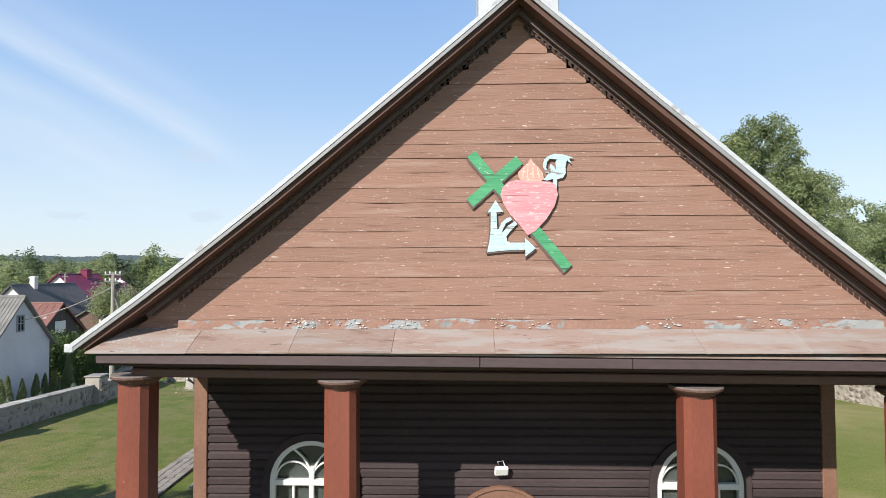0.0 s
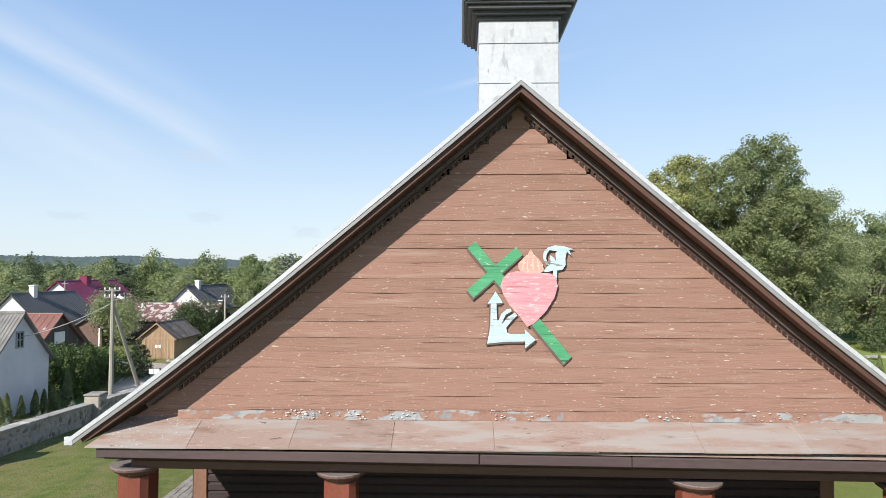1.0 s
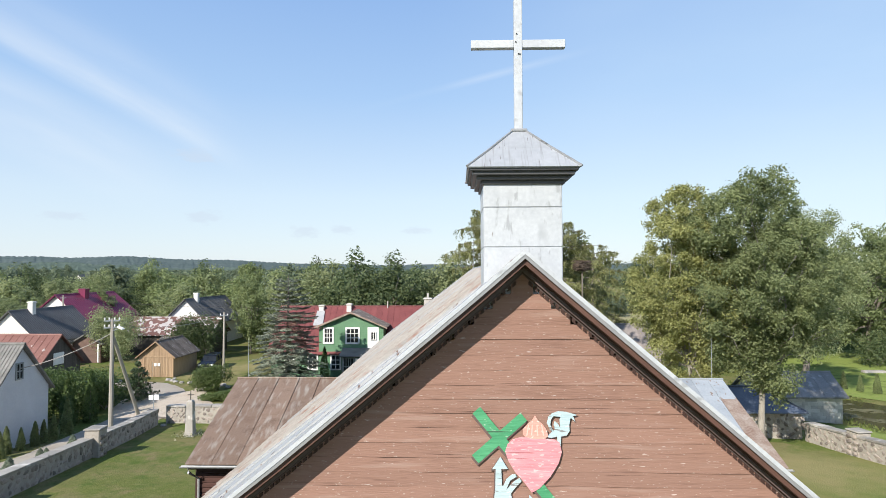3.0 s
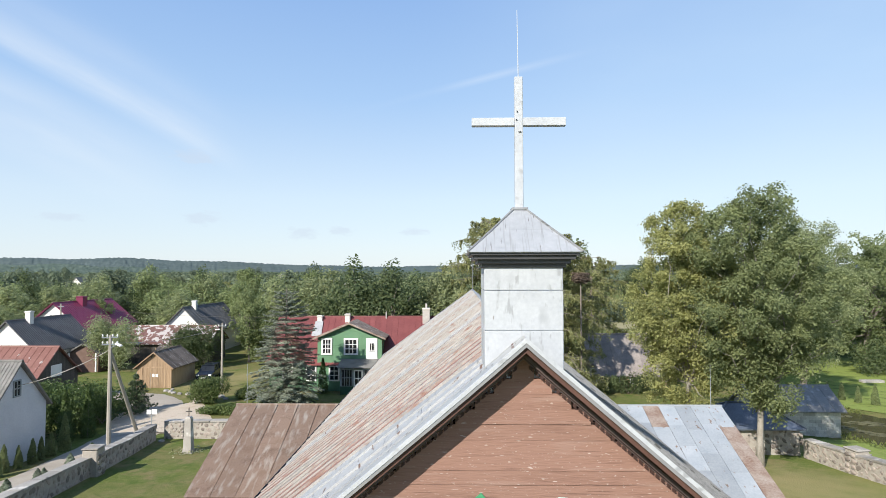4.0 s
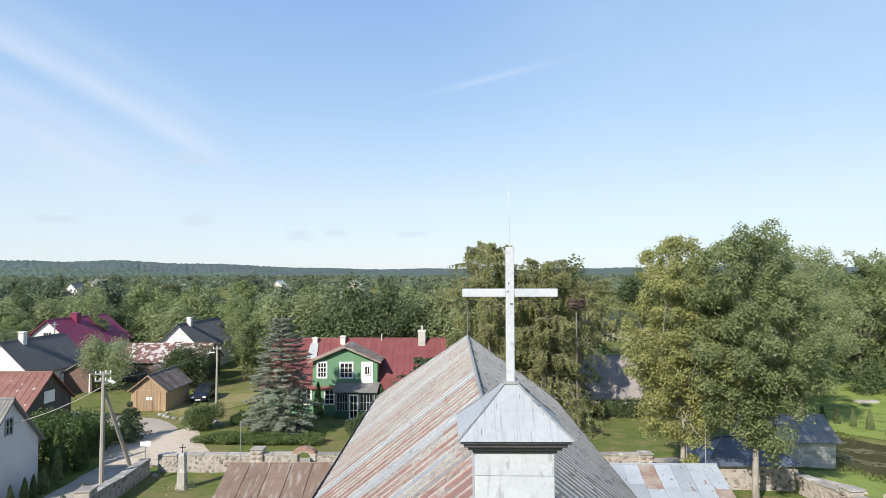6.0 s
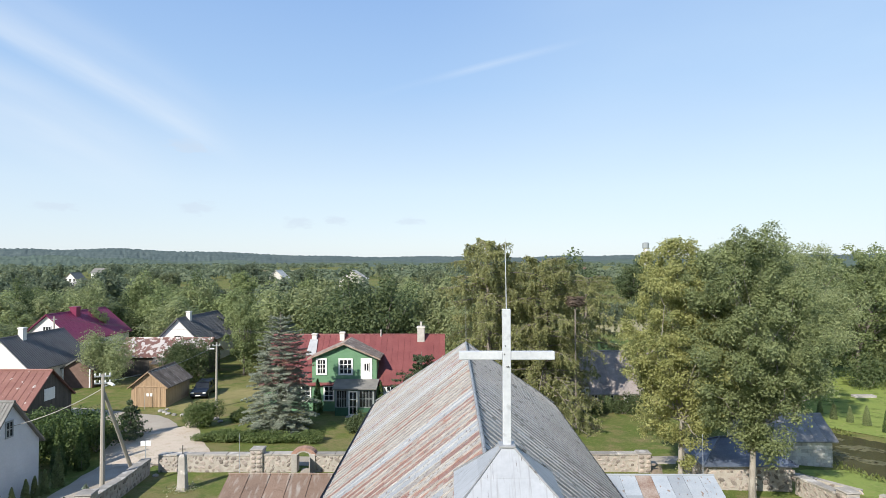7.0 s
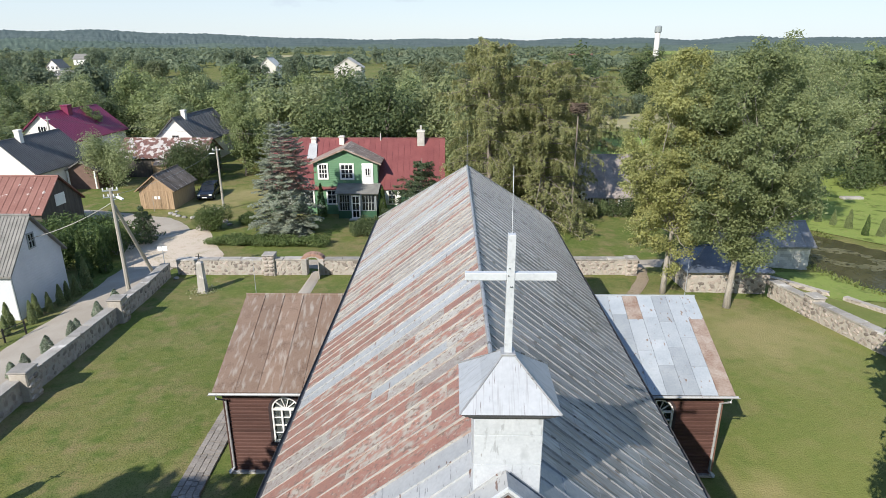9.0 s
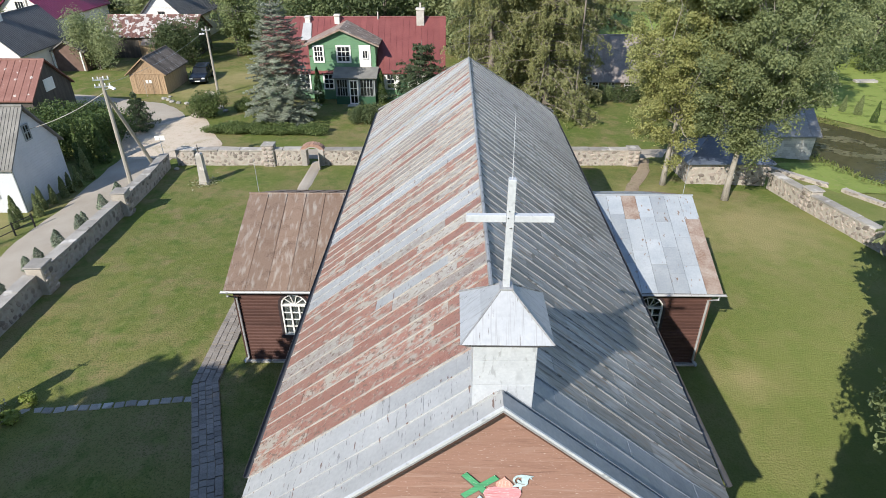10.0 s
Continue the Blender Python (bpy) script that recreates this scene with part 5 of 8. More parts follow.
pw.f = [tuple(range(48))]
tagged(part("pond", pw, WATER, None, "still dark pond water"), kind="structure", category="water")

# ---- far country ----
FIELD = mat("dry_field", [(0.22, 0.21, 0.10), (0.34, 0.30, 0.17)], 0.01, 0.3, 0.95, bump=0)
MEADOW = mat("bright_meadow", [(0.12, 0.18, 0.045), (0.22, 0.275, 0.075), (0.165, 0.23, 0.058)], 0.3, 6, 0.9, bump=0.9, dist=0.08, spec=0.1, contrast=0.8, spots=(0.10, 0.135, 0.035), spot_scale=0.8, spot_at=0.54, spot_soft=0.15,
             more=(((0.26, 0.27, 0.10), 2.5, 0.58, 0.1, (1, 1, 1), 0.0),))
# haze of the distance is mixed into these two colours, bluer for the hills
FARW = mat("hazed_woods", [(0.065, 0.095, 0.08), (0.12, 0.155, 0.12)], 0.018, 0.12, 0.95, bump=0, spec=0.1)
HILLS = mat("hazed_hills", [(0.065, 0.092, 0.095), (0.12, 0.15, 0.14)], 0.012, 0.06, 0.95, bump=0, spec=0.05)
for k, (az0, az1, r0, r1, up) in enumerate(((-19, -9, 620, 760, 0.6), (14, 36, 480, 620, 0.6), (-6, 3, 720, 880, 0.6), (17, 30, 760, 980, 0.8))):
    pts = []
    for i in range(6):
        r = r0 + (r1 - r0) * i / 5
        pts.append(tuple((math.sin(radians(a)) * r, math.cos(radians(a)) * r) for a in (az0, az1)))
    s2 = Shape()
    for l, r_ in pts:
        for i in range(9):
            p = Vector(l).lerp(Vector(r_), i / 8)
            s2.v.append((p.x, p.y, gz(p.x, p.y) + up))
    s2.f = [(j * 9 + i, j * 9 + i + 1, j * 9 + i + 10, j * 9 + i + 9) for j in range(5) for i in range(8)]
    tagged(part("field", s2, FIELD if k % 2 == 0 else MEADOW, None, "distant pale field"), kind="structure", category="field")


def skyline(name, r, depth, base, degrees_of, bump, material, label, step=0.11, rows=12):
    """A wooded rise seen far off: a bank of uneven tree tops round the view."""
    rs, sh, n = random.Random(int(r)), Shape(), int(110 / step)
    for i in range(n):
        az = -55 + i * step
        top = 15 + r * math.tan(radians(degrees_of(az))) + 3.0 * bump * noise.noise((az * 0.22, r, 1))
        for j in range(rows + 2):
            f = min(1.0, j / (rows - 1))
            rr = r - depth * (1 - f) + (depth * 0.2 * (j - rows + 1) if j >= rows else 0)
            z = base + (top - base) * f ** 0.8 + (rs.uniform(-bump, bump) * 0.4 + 0.7 * bump * noise.noise((az * 4.1, j * 0.9, r))) * (1 if j else 0)
            z = z if j < rows else base
            a = radians(az + rs.uniform(-0.4, 0.4) * step)
            sh.v.append((math.sin(a) * rr, math.cos(a) * rr, z))
    m = rows + 2
    for i in range(n - 1):
        for j in range(m - 1):
            k = i * m + j
            sh.f.append((k, k + m, k + m + 1, k + 1))
    return tagged(part(name, sh, material, None, label, True), kind="structure", category="hills")


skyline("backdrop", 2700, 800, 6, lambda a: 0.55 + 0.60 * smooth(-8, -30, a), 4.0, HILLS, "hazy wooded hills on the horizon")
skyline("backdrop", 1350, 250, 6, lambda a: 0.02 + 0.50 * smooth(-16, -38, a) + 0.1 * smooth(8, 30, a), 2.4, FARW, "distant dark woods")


# ---- trees ----
def leaf_cloud(name, centres, size, outward, material, parent, rs, long=1.0, droop=0.0, scatter=0.75):
    """Folded leaves, one island each, at the given places."""
    n = len(centres)
    nrm = outward + rs.normal(0, scatter, (n, 3))
    nrm[:, 2] += 0.35
    nrm /= np.linalg.norm(nrm, axis=1)[:, None]
    ax = rs.normal(0, 1, (n, 3))
    ax[:, 2] -= droop
    ax -= nrm * np.sum(ax * nrm, axis=1)[:, None]
    ax /= np.linalg.norm(ax, axis=1)[:, None]
    bx = np.cross(nrm, ax)
    s = size * rs.uniform(0.6, 1.35, (n, 1))
    v = np.empty((n, 4, 3))
    v[:, 0] = centres - ax * s * long
    v[:, 1] = centres + bx * s * 0.62 + nrm * s * 0.22
    v[:, 2] = centres + ax * s * long
    v[:, 3] = centres - bx * s * 0.62 + nrm * s * 0.22
    f = np.arange(n * 4).reshape(n, 4)
    me = bpy.data.meshes.new(name)
    me.from_pydata(v.reshape(-1, 3).tolist(), [], f.tolist())
    me.materials.append(material)
    ob = new(name, me)
    ob.parent = parent
    return ob


def limb_path(a, b, rs, sag=0.0, n=5, wander=0.05):
    a, b = Vector(a), Vector(b)
    out = []
    for i in range(n + 1):
        t = i / n
        p = a.lerp(b, t)
        w = (b - a).length * wander * math.sin(math.pi * t)
        out.append(p + Vector((rs.normal() * w, rs.normal() * w, rs.normal() * w + sag * t * (1 - t) * 4)))
    return out


def broadleaf(name, height, crown, low, clumps, leaves, size, material, seed, trunk=0.3, bark=None, rough=0.2, label="", clump_size=1.0, lean=(0, 0), scatter=0.75, foot=0.15, peak=0.28, loose=0.14, tall=1.0):
    """A tree about its own foot: crown = (rx, ry) half widths, low = height of the lowest leaves."""
    rs = np.random.RandomState(seed)
    tree = empty(name, (0, 0, 0), label, "tree")
    mid, rz = (height + low) / 2, (height - low) / 2
    cs = []
    while len(cs) < clumps:
        d = rs.normal(0, 1, 3)
        d /= np.linalg.norm(d)
        r = rs.uniform(0.12, 1.0) ** 0.42
        k = 1 + rough * noise.noise(Vector(d) * 1.9 + Vector((seed * 1.3, 0, 0))) * 2
        taper = 1 - peak * max(0, d[2]) - foot * max(0, -d[2])
        p = np.array([d[0] * crown[0] * taper, d[1] * crown[1] * taper, d[2] * rz]) * r * min(k, 1.25)
        cs.append(np.append(p + np.array([lean[0] * (p[2] / rz + 1) / 2, lean[1] * (p[2] / rz + 1) / 2, mid]), r))
    cs = np.array(cs)
    rad = clump_size * rs.uniform(0.55, 1.15, clumps)
    which = rs.randint(0, clumps, leaves)
    d = rs.normal(0, 1, (leaves, 3))
    d /= np.linalg.norm(d, axis=1)[:, None]
    d[:, 2] = np.where((d[:, 2] < -0.3) & (rs.rand(leaves) < 0.55), -d[:, 2], d[:, 2])
    rr = rad[which] * rs.uniform(0.35, 1.08, leaves) ** 0.6
    pos = cs[which, :3] + d * rr[:, None] * np.array([1, 1, tall])
    pos += loose * clump_size * rs.normal(0, 1, (leaves, 3))
    leaf_cloud("crown", pos, size, d * 0.9, material, tree, rs, scatter=scatter)
    ts = Shape()
    top = Vector((lean[0] * 0.6, lean[1] * 0.6, low + (height - low) * 0.62))
    tp = limb_path((0, 0, -0.3), top, rs, n=7, wander=0.012)
    ts.tube(tp, [trunk * (1.3 if i == 0 else 1.0 - 0.75 * i / 7) for i in range(8)], 10)
    order = np.argsort(-cs[:, 3])[:max(6, min(34, clumps // (5 if leaves > 3000 else 11)))]
    for c in order:
        i = rs.randint(2, 7)
        e = Vector(cs[c, :3])
        i = max(3, min(i, int((e.z - 0.8) / max(0.1, top.z) * 7)))
        lp = limb_path(tp[i], e, rs, 0.25)
        r0 = trunk * (1 - 0.8 * i / 7) * 0.5
        ts.tube(lp, [r0 * (1 - 0.85 * j / 5) for j in range(6)], 6, False)
    tk = part("trunk", ts, bark or BARK, None, "", True)
    tk.parent = tree
    return tree


def conifer(name, height, radius, low, whorls, per, leaves, size, material, seed, droop=0.25, hang=0.0, trunk=0.22, label="", taper=1.0, long=1.6, ragged=0.2):
    """A tree of whorled branches about its own foot; hang: length of hanging twigs."""
    rs = np.random.RandomState(seed)
    tree = empty(name, (0, 0, 0), label, "tree")
    ts = Shape()
    ts.tube([(0, 0, -0.3), (rs.normal() * .05, rs.normal() * .05, height * 0.5), (0, 0, height)], [trunk, trunk * 0.6, 0.02], 8)
    ends, tang = [], []
    per_b = max(4, leaves // (whorls * per))
    for w in range(whorls):
        t = (w + rs.uniform(-0.3, 0.3)) / whorls
        t = min(max(t, 0), 0.99)
        z = low + (height - low) * t
        rmax = radius * (1 - t) ** taper + 0.12 * radius * (1 - t) + 0.06
        for b in range(per):
            a = 2 * math.pi * (b + rs.uniform(0, 1)) / per + w * 1.3
            ln = rmax * rs.uniform(1 - ragged * 1.6, 1 + ragged)
            d = Vector((math.cos(a), math.sin(a), 0))
            q = []
            for i in range(5):
                s = i / 4
                q.append(Vector((0, 0, z)) + d * ln * s + Vector((0, 0, ln * (0.16 * s - droop * s * s * 1.6))))
            ts.tube(q, [0.045 * trunk / 0.22 * (1 - 0.8 * i / 4) * (0.5 + 0.5 * (1 - t)) for i in range(5)], 4, False)
            n = int(per_b * (0.35 + 1.1 * (1 - t)))
            s = rs.uniform(0.12, 1.04, n) ** 0.75
            k = np.minimum(s * 4, 3.999)
            i0 = np.clip(k.astype(int), 0, 3)
            Q = np.array(q)
            p = Q[i0] + (Q[i0 + 1] - Q[i0]) * (k - i0)[:, None]
            side = np.array([-d.y, d.x, 0])
            spread = (0.10 + 0.22 * (1 - s)) * ln * rs.normal(0, 0.7, n)
            p = p + side * spread[:, None]
            p[:, 2] += rs.normal(0, 0.05, n) * 1.2 - hang * rs.uniform(0, 1, n) ** 1.6 * (0.3 + s)
            ends.append(p)
            tang.append(np.tile(np.array([d.x * 0.3, d.y * 0.3, 0.5]), (n, 1)))
    leaf_cloud("crown", np.concatenate(ends), size, np.concatenate(tang), material, tree, rs, long, 1.6 if hang else 0.3)
    tk = part("trunk", ts, BARK, None, "", True)
    tk.parent = tree
    return tree


def larch(height, radius, low, boughs, leaves, size, seed, label, flat=0.5, hang=1.1, bare=0.15):
    """An old larch about its own foot: long level boughs with curtains of hanging twigs and gaps between them."""
    rs = np.random.RandomState(seed)
    tree = empty("larch_tree", (0, 0, 0), label, "tree")
    ts = Shape()
    tp = [Vector((0, 0, -0.3))] + [Vector((rs.normal() * 0.10 * i / 3, rs.normal() * 0.10 * i / 3, height * i / 6)) for i in range(1, 7)]
    ts.tube(tp, [0.36 * (1 - 0.88 * i / 6) for i in range(7)], 9)
    pos, out = [], []
    for k in range(boughs):
        t = (k + rs.uniform(0.1, 0.9)) / boughs
        z = low + (height - low) * t ** 0.9
        ln = radius * (flat + (1 - flat) * (1 - t) ** 0.8) * rs.uniform(0.55, 1.15)
        a = k * 2.4 + rs.uniform(-0.5, 0.5)
        d = Vector((math.cos(a), math.sin(a), 0))
        side = Vector((-d.y, d.x, 0))
        lift, drop, bend = rs.uniform(0.02, 0.30) + 0.25 * t, rs.uniform(0.25, 0.6) * (1.1 - 0.6 * t), rs.uniform(-0.18, 0.18)
        q = []
        for i in range(7):
            s = i / 6
            q.append(Vector((0, 0, z)) + d * ln * s + side * ln * bend * s * s + Vector((0, 0, ln * (lift * s - drop * s * s))))
        ts.tube(q, [0.085 * (1 - 0.4 * t) * (1 - 0.82 * i / 6) for i in range(7)], 5, False)
        spines = [(q[1:], 1.0)]
        for i in range(1, 6):
            for sg in (-1, 1):
                if rs.rand() < 0.15:
                    continue
                b = q[i].lerp(q[i + 1], rs.rand())
                bl = ln * (0.42 - 0.045 * i) * rs.uniform(0.5, 1.2)
                e = b + (d * 0.75 + side * sg * 0.85).normalized() * bl + Vector((0, 0, -bl * rs.uniform(0.05, 0.4)))
                m = b.lerp(e, 0.5) + Vector((0, 0, bl * 0.10))
                ts.tube([b, m, e], [0.022, 0.016, 0.006], 4, False)
                spines.append(([b, m, e], 0.6))
        if rs.rand() < bare:
            spines = spines[: len(spines) // 3]
        each = max(6, int(leaves / boughs / len(spines)))
        for pts, weight in spines:
            Q = np.array([tuple(p) for p in pts])
            n = int(each * (0.7 + weight * 0.6))
            strands = max(3, n // 9)
            along_ = rs.uniform(0, len(Q) - 1.001, strands)
            i0 = along_.astype(int)
            foot_ = Q[i0] + (Q[i0 + 1] - Q[i0]) * (along_ - i0)[:, None] + rs.normal(0, 0.05, (strands, 3))
            reach = hang * rs.uniform(0.2, 1.0, strands) ** 1.5 * weight
            w = rs.randint(0, strands, n)
            u = rs.uniform(0, 1, n) ** 1.3
            p = foot_[w] + np.stack([rs.normal(0, 0.05, n), rs.normal(0, 0.05, n), 0.04 - u * reach[w]], 1)
            pos.append(p)
            out.append(np.tile(np.array([d.x * 0.6, d.y * 0.6, 0.15]), (n, 1)))
    leaf_cloud("crown", np.concatenate(pos), size, np.concatenate(out), LARCHN, tree, rs, 1.9, 1.4, 0.6)
    tk = part("trunk", ts, BARK, None, "", True)
    tk.parent = tree
    return tree


def spruce_tree(height, radius, leaves, seed, label):
    """A blue spruce about its own foot: level whorls of flat, drooping boughs with upturned tips, dark gaps between them."""
    rs = np.random.RandomState(seed)
    tree = empty("blue_spruce", (0, 0, 0), label, "tree")
    ts = Shape()
    ts.tube([(0, 0, -0.3), (0.03, 0, height * 0.5), (0, 0.02, height)], [0.22, 0.13, 0.015], 9)
    whorls, pos, out, dry = 25, [], [], []
    for w in range(whorls):
        t = (w + rs.uniform(-0.15, 0.15)) / whorls
        t = min(max(t, 0.0), 0.985)
        z = 0.35 + (height - 0.5) * t
        rmax = radius * (1 - t) ** 0.40 * (0.86 + 0.14 * min(1, t * 6)) + 0.12
        per = 9 if t < 0.7 else 7
        for b in range(per):
            a = 2 * math.pi * (b + rs.uniform(-0.25, 0.25)) / per + w * 0.9
            ln = rmax * rs.uniform(0.72, 1.12)
            d = Vector((math.cos(a), math.sin(a), 0))
            sd = np.array([-d.y, d.x, 0])
            droop = 0.10 + 0.34 * (1 - t) - 0.5 * max(0, t - 0.7)
            zc = lambda s: ln * (0.10 * s - droop * s * s + 0.22 * np.maximum(0, s - 0.72) * (1 + t))
            ts.tube([Vector((0, 0, z)) + d * ln * s + Vector((0, 0, float(zc(s)))) for s in (0, 0.35, 0.7, 1)], [0.04, 0.03, 0.018, 0.006], 4, False)
            n = int(leaves / (whorls * 8.5) * (0.25 + 1.25 * (1 - t) ** 0.8))
            s = rs.uniform(0.18, 1.0, n) ** 0.62
            half = ln * 0.30 * np.minimum(1.0, (1.05 - s) * 1.9) + 0.05
            twig = np.round(s * 9) / 9
            s2 = np.clip(0.6 * s + 0.4 * twig, 0, 1.02)
            v = rs.uniform(-1, 1, n)
            p = np.stack([d.x * ln * s2, d.y * ln * s2, z + zc(s2)], 1) + sd * (v * half)[:, None]
            p[:, 2] += -0.13 * np.abs(v) * half + rs.normal(0, 0.022, n)
            pos.append(p)
            out.append(np.tile(np.array([d.x * 0.25, d.y * 0.25, 1.3]), (n, 1)))
            dry.append(np.full(n, 0.42 < t < 0.70 and -1.1 < math.atan2(d.y, d.x) < 0.35 and rs.rand() < 0.6))
    pos, out, dry = np.concatenate(pos), np.concatenate(out), np.concatenate(dry)
    leaf_cloud("crown", pos[~dry], 0.058, out[~dry], SPRUCEN, tree, rs, 1.7, 0.2, 0.45)
    part_ = leaf_cloud("dried_patch", pos[dry], 0.058, out[dry], DRYN, tree, rs, 1.7, 0.2, 0.45)
    tagged(part_, "reddish brown dried boughs")
    tk = part("trunk", ts, BARK, None, "", True)
    tk.parent = tree
    return tree


def put(tree, x, y, turn=0.0, s=1.0, up=0.0):
    tree.matrix_basis = pose(x, y, gz(x, y) + up, 0, 0, turn) @ Matrix.Scale(s, 4)
    return tree


def again(tree, x, y, turn, s, sz=None, label=""):
    t = copy_thing(tree, pose(x, y, gz(x, y), 0, 0, turn))
    t.scale = (s, s, sz or s)
    if label:
        t["label"] = label
    return t


LINDEN = leaf_mat("linden_leaves", (0.195, 0.24, 0.112), (0.43, 0.475, 0.25), 0.7, 0.5)
FULLG = leaf_mat("full_green_linden_leaves", (0.165, 0.21, 0.092), (0.415, 0.47, 0.225), 0.8, 0.5)
YELLOWING = leaf_mat("yellowing_leaves", (0.22, 0.24, 0.085), (0.46, 0.465, 0.20), 0.7, 0.5)
DEEP = leaf_mat("deep_green_leaves", (0.07, 0.105, 0.047), (0.18, 0.225, 0.10), 0.3)
WILLOW = leaf_mat("willow_leaves", (0.155, 0.20, 0.085), (0.345, 0.40, 0.185), 0.35, 0.48)
# far foliage: aerial haze put into the leaf colour as a greyer green
FARL = leaf_mat("hazed_leaves", (0.105, 0.14, 0.09), (0.215, 0.26, 0.165), 0.08)
FARM = leaf_mat("hazed_olive_leaves", (0.13, 0.16, 0.085), (0.26, 0.29, 0.165), 0.08)
LARCHN = leaf_mat("larch_needles", (0.185, 0.20, 0.08), (0.425, 0.435, 0.205), 0.35, 0.5)
SPRUCEN = leaf_mat("blue_spruce_needles", (0.125, 0.15, 0.11), (0.33, 0.365, 0.285), 0.6, 0.2)
DRYN = leaf_mat("dried_needles", (0.16, 0.10, 0.075), (0.32, 0.205, 0.155), 0.4, 0.15)
THUJA = leaf_mat("thuja_leaves", (0.040, 0.075, 0.022), (0.115, 0.165, 0.05), 1.2, 0.25)
SHRUB = leaf_mat("dark_shrub_leaves", (0.055, 0.09, 0.026), (0.165, 0.215, 0.075), 1.5, 0.3)
LUSHB = leaf_mat("yellow_green_perennial", (0.19, 0.25, 0.06), (0.40, 0.46, 0.13), 1.5, 0.4)
PINEN = leaf_mat("pine_needles", (0.04, 0.065, 0.03), (0.09, 0.12, 0.06), 0.8, 0.15)
JUNIPER = leaf_mat("juniper_needles", (0.135, 0.175, 0.125), (0.30, 0.35, 0.26), 1.0, 0.25)

put(broadleaf("linden_tree", 15.6, (3.6, 3.6), 2.9, 420, 84000, 0.074, YELLOWING, 4, 0.18, PALEBARK, label="tall linden with yellowing green leaves by the stone outbuilding", scatter=0.55, clump_size=0.50, rough=0.22, peak=0.38, loose=0.2, tall=0.9), 13.4, 30.6)
put(broadleaf("linden_tree", 15.6, (4.5, 4.5), 3.0, 640, 104000, 0.074, FULLG, 11, 0.2, PALEBARK, label="tall full-crowned linden beside the stone outbuilding", scatter=0.55, clump_size=0.54, rough=0.2, lean=(0.2, 0.3), foot=0.45, peak=0.15, loose=0.2, tall=0.9), 16.5, 28.0)
put(broadleaf("ash_tree", 16.4, (5.0, 4.8), 4.2, 240, 60000, 0.085, LINDEN, 21, 0.34, label="large ash with long leafy boughs by the pond", scatter=0.55, clump_size=0.78, rough=0.25, peak=0.3, loose=0.19), 30.0, 47.6)
ash = put(broadleaf("ash_tree", 16.4, (6.6, 6.4), 1.8, 210, 26000, 0.155, WILLOW, 25, 0.36, label="large light green ash by the pond", scatter=0.5, clump_size=1.05, rough=0.26), 51.5, 71)
again(ash, 61.5, 76, 140, 1.03), again(ash, 39.0, 72, 70, 0.9), again(ash, 66.0, 66, 230, 0.92)

put(larch(15.9, 5.2, 0.6, 84, 66000, 0.058, 5, "old weeping larch with long drooping boughs", 0.6, 2.1, 0.03), 2.6, 47.5)
larch_b = put(larch(14.4, 5.6, 0.4, 82, 66000, 0.058, 8, "old weeping larch with bare drooping twigs", 0.6, 2.2, 0.06), 7.6, 46.8)
put(larch(11.6, 4.8, 0.5, 56, 40000, 0.056, 9, "wide weeping larch with golden green needles", 0.5, 1.6, 0.06), 9.4, 52.0)
again(larch_b, 4.6, 55.5, 130, 0.92)
put(larch(12.8, 4.8, 5.2, 44, 26000, 0.066, 15, "tall larch with a high drooping crown", 0.6, 1.5, 0.06), 14.6, 61.5)
put(spruce_tree(10.1, 3.4, 70000, 14, "blue-grey spruce with layered boughs and a brown dried patch"), -15.3, 44.2)

# big crowns out of view whose shade falls on the lawn
maple = put(broadleaf("maple_tree", 13.5, (4.8, 4.6), 2.6, 150, 12000, 0.35, LINDEN, 31, 0.34, label="tall leafy maple in the churchyard", clump_size=1.1), -20.3, -6.1)
again(maple, -14.0, -3.5, 80, 0.96), again(maple, -26.4, -7.6, 200, 0.96), again(maple, -31.5, -7.2, 300, 0.9)
put(broadleaf("maple_tree", 9.0, (3.0, 3.0), 2.3, 190, 30000, 0.085, WILLOW, 37, 0.2, label="leafy maple at the churchyard edge", clump_size=0.7), 12.5, 3.25)
again(maple, 16.9, 8.4, 20, 0.72), again(maple, 9.3, -2.7, 150, 0.7), again(maple, 20.6, 13.9, 250, 0.68), again(maple, 14.8, -0.6, 60, 0.8)

# row behind the green house and the village woods
kinds = [broadleaf("broadleaf_tree", 10.5, (4.4, 4.4), 0.6, 58, 6000, 0.20, m, 40 + i, 0.26, label=lb, clump_size=1.5, rough=0.24, scatter=0.36, loose=0.10, tall=1.15)
         for i, (m, lb) in enumerate(((DEEP, "dark green broadleaf tree in the village"), (WILLOW, "light green willow in the village"), (LINDEN, "green broadleaf tree in the village")))]
slim = broadleaf("birch_tree", 12.5, (2.8, 2.8), 1.5, 50, 7000, 0.17, WILLOW, 51, 0.2, label="slender green birch in the village", clump_size=0.9, rough=0.45)
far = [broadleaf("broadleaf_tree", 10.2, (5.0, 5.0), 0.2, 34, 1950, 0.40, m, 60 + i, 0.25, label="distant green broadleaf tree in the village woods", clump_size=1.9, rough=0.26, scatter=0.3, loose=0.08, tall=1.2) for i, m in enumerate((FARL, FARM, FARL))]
put(kinds[0], -13.5, 73, 0, 1.12), put(kinds[1], -62, 92, 0, 0.85), put(kinds[2], -2.5, 75, 0, 1.12), put(slim, -31, 80, 0, 0.8)
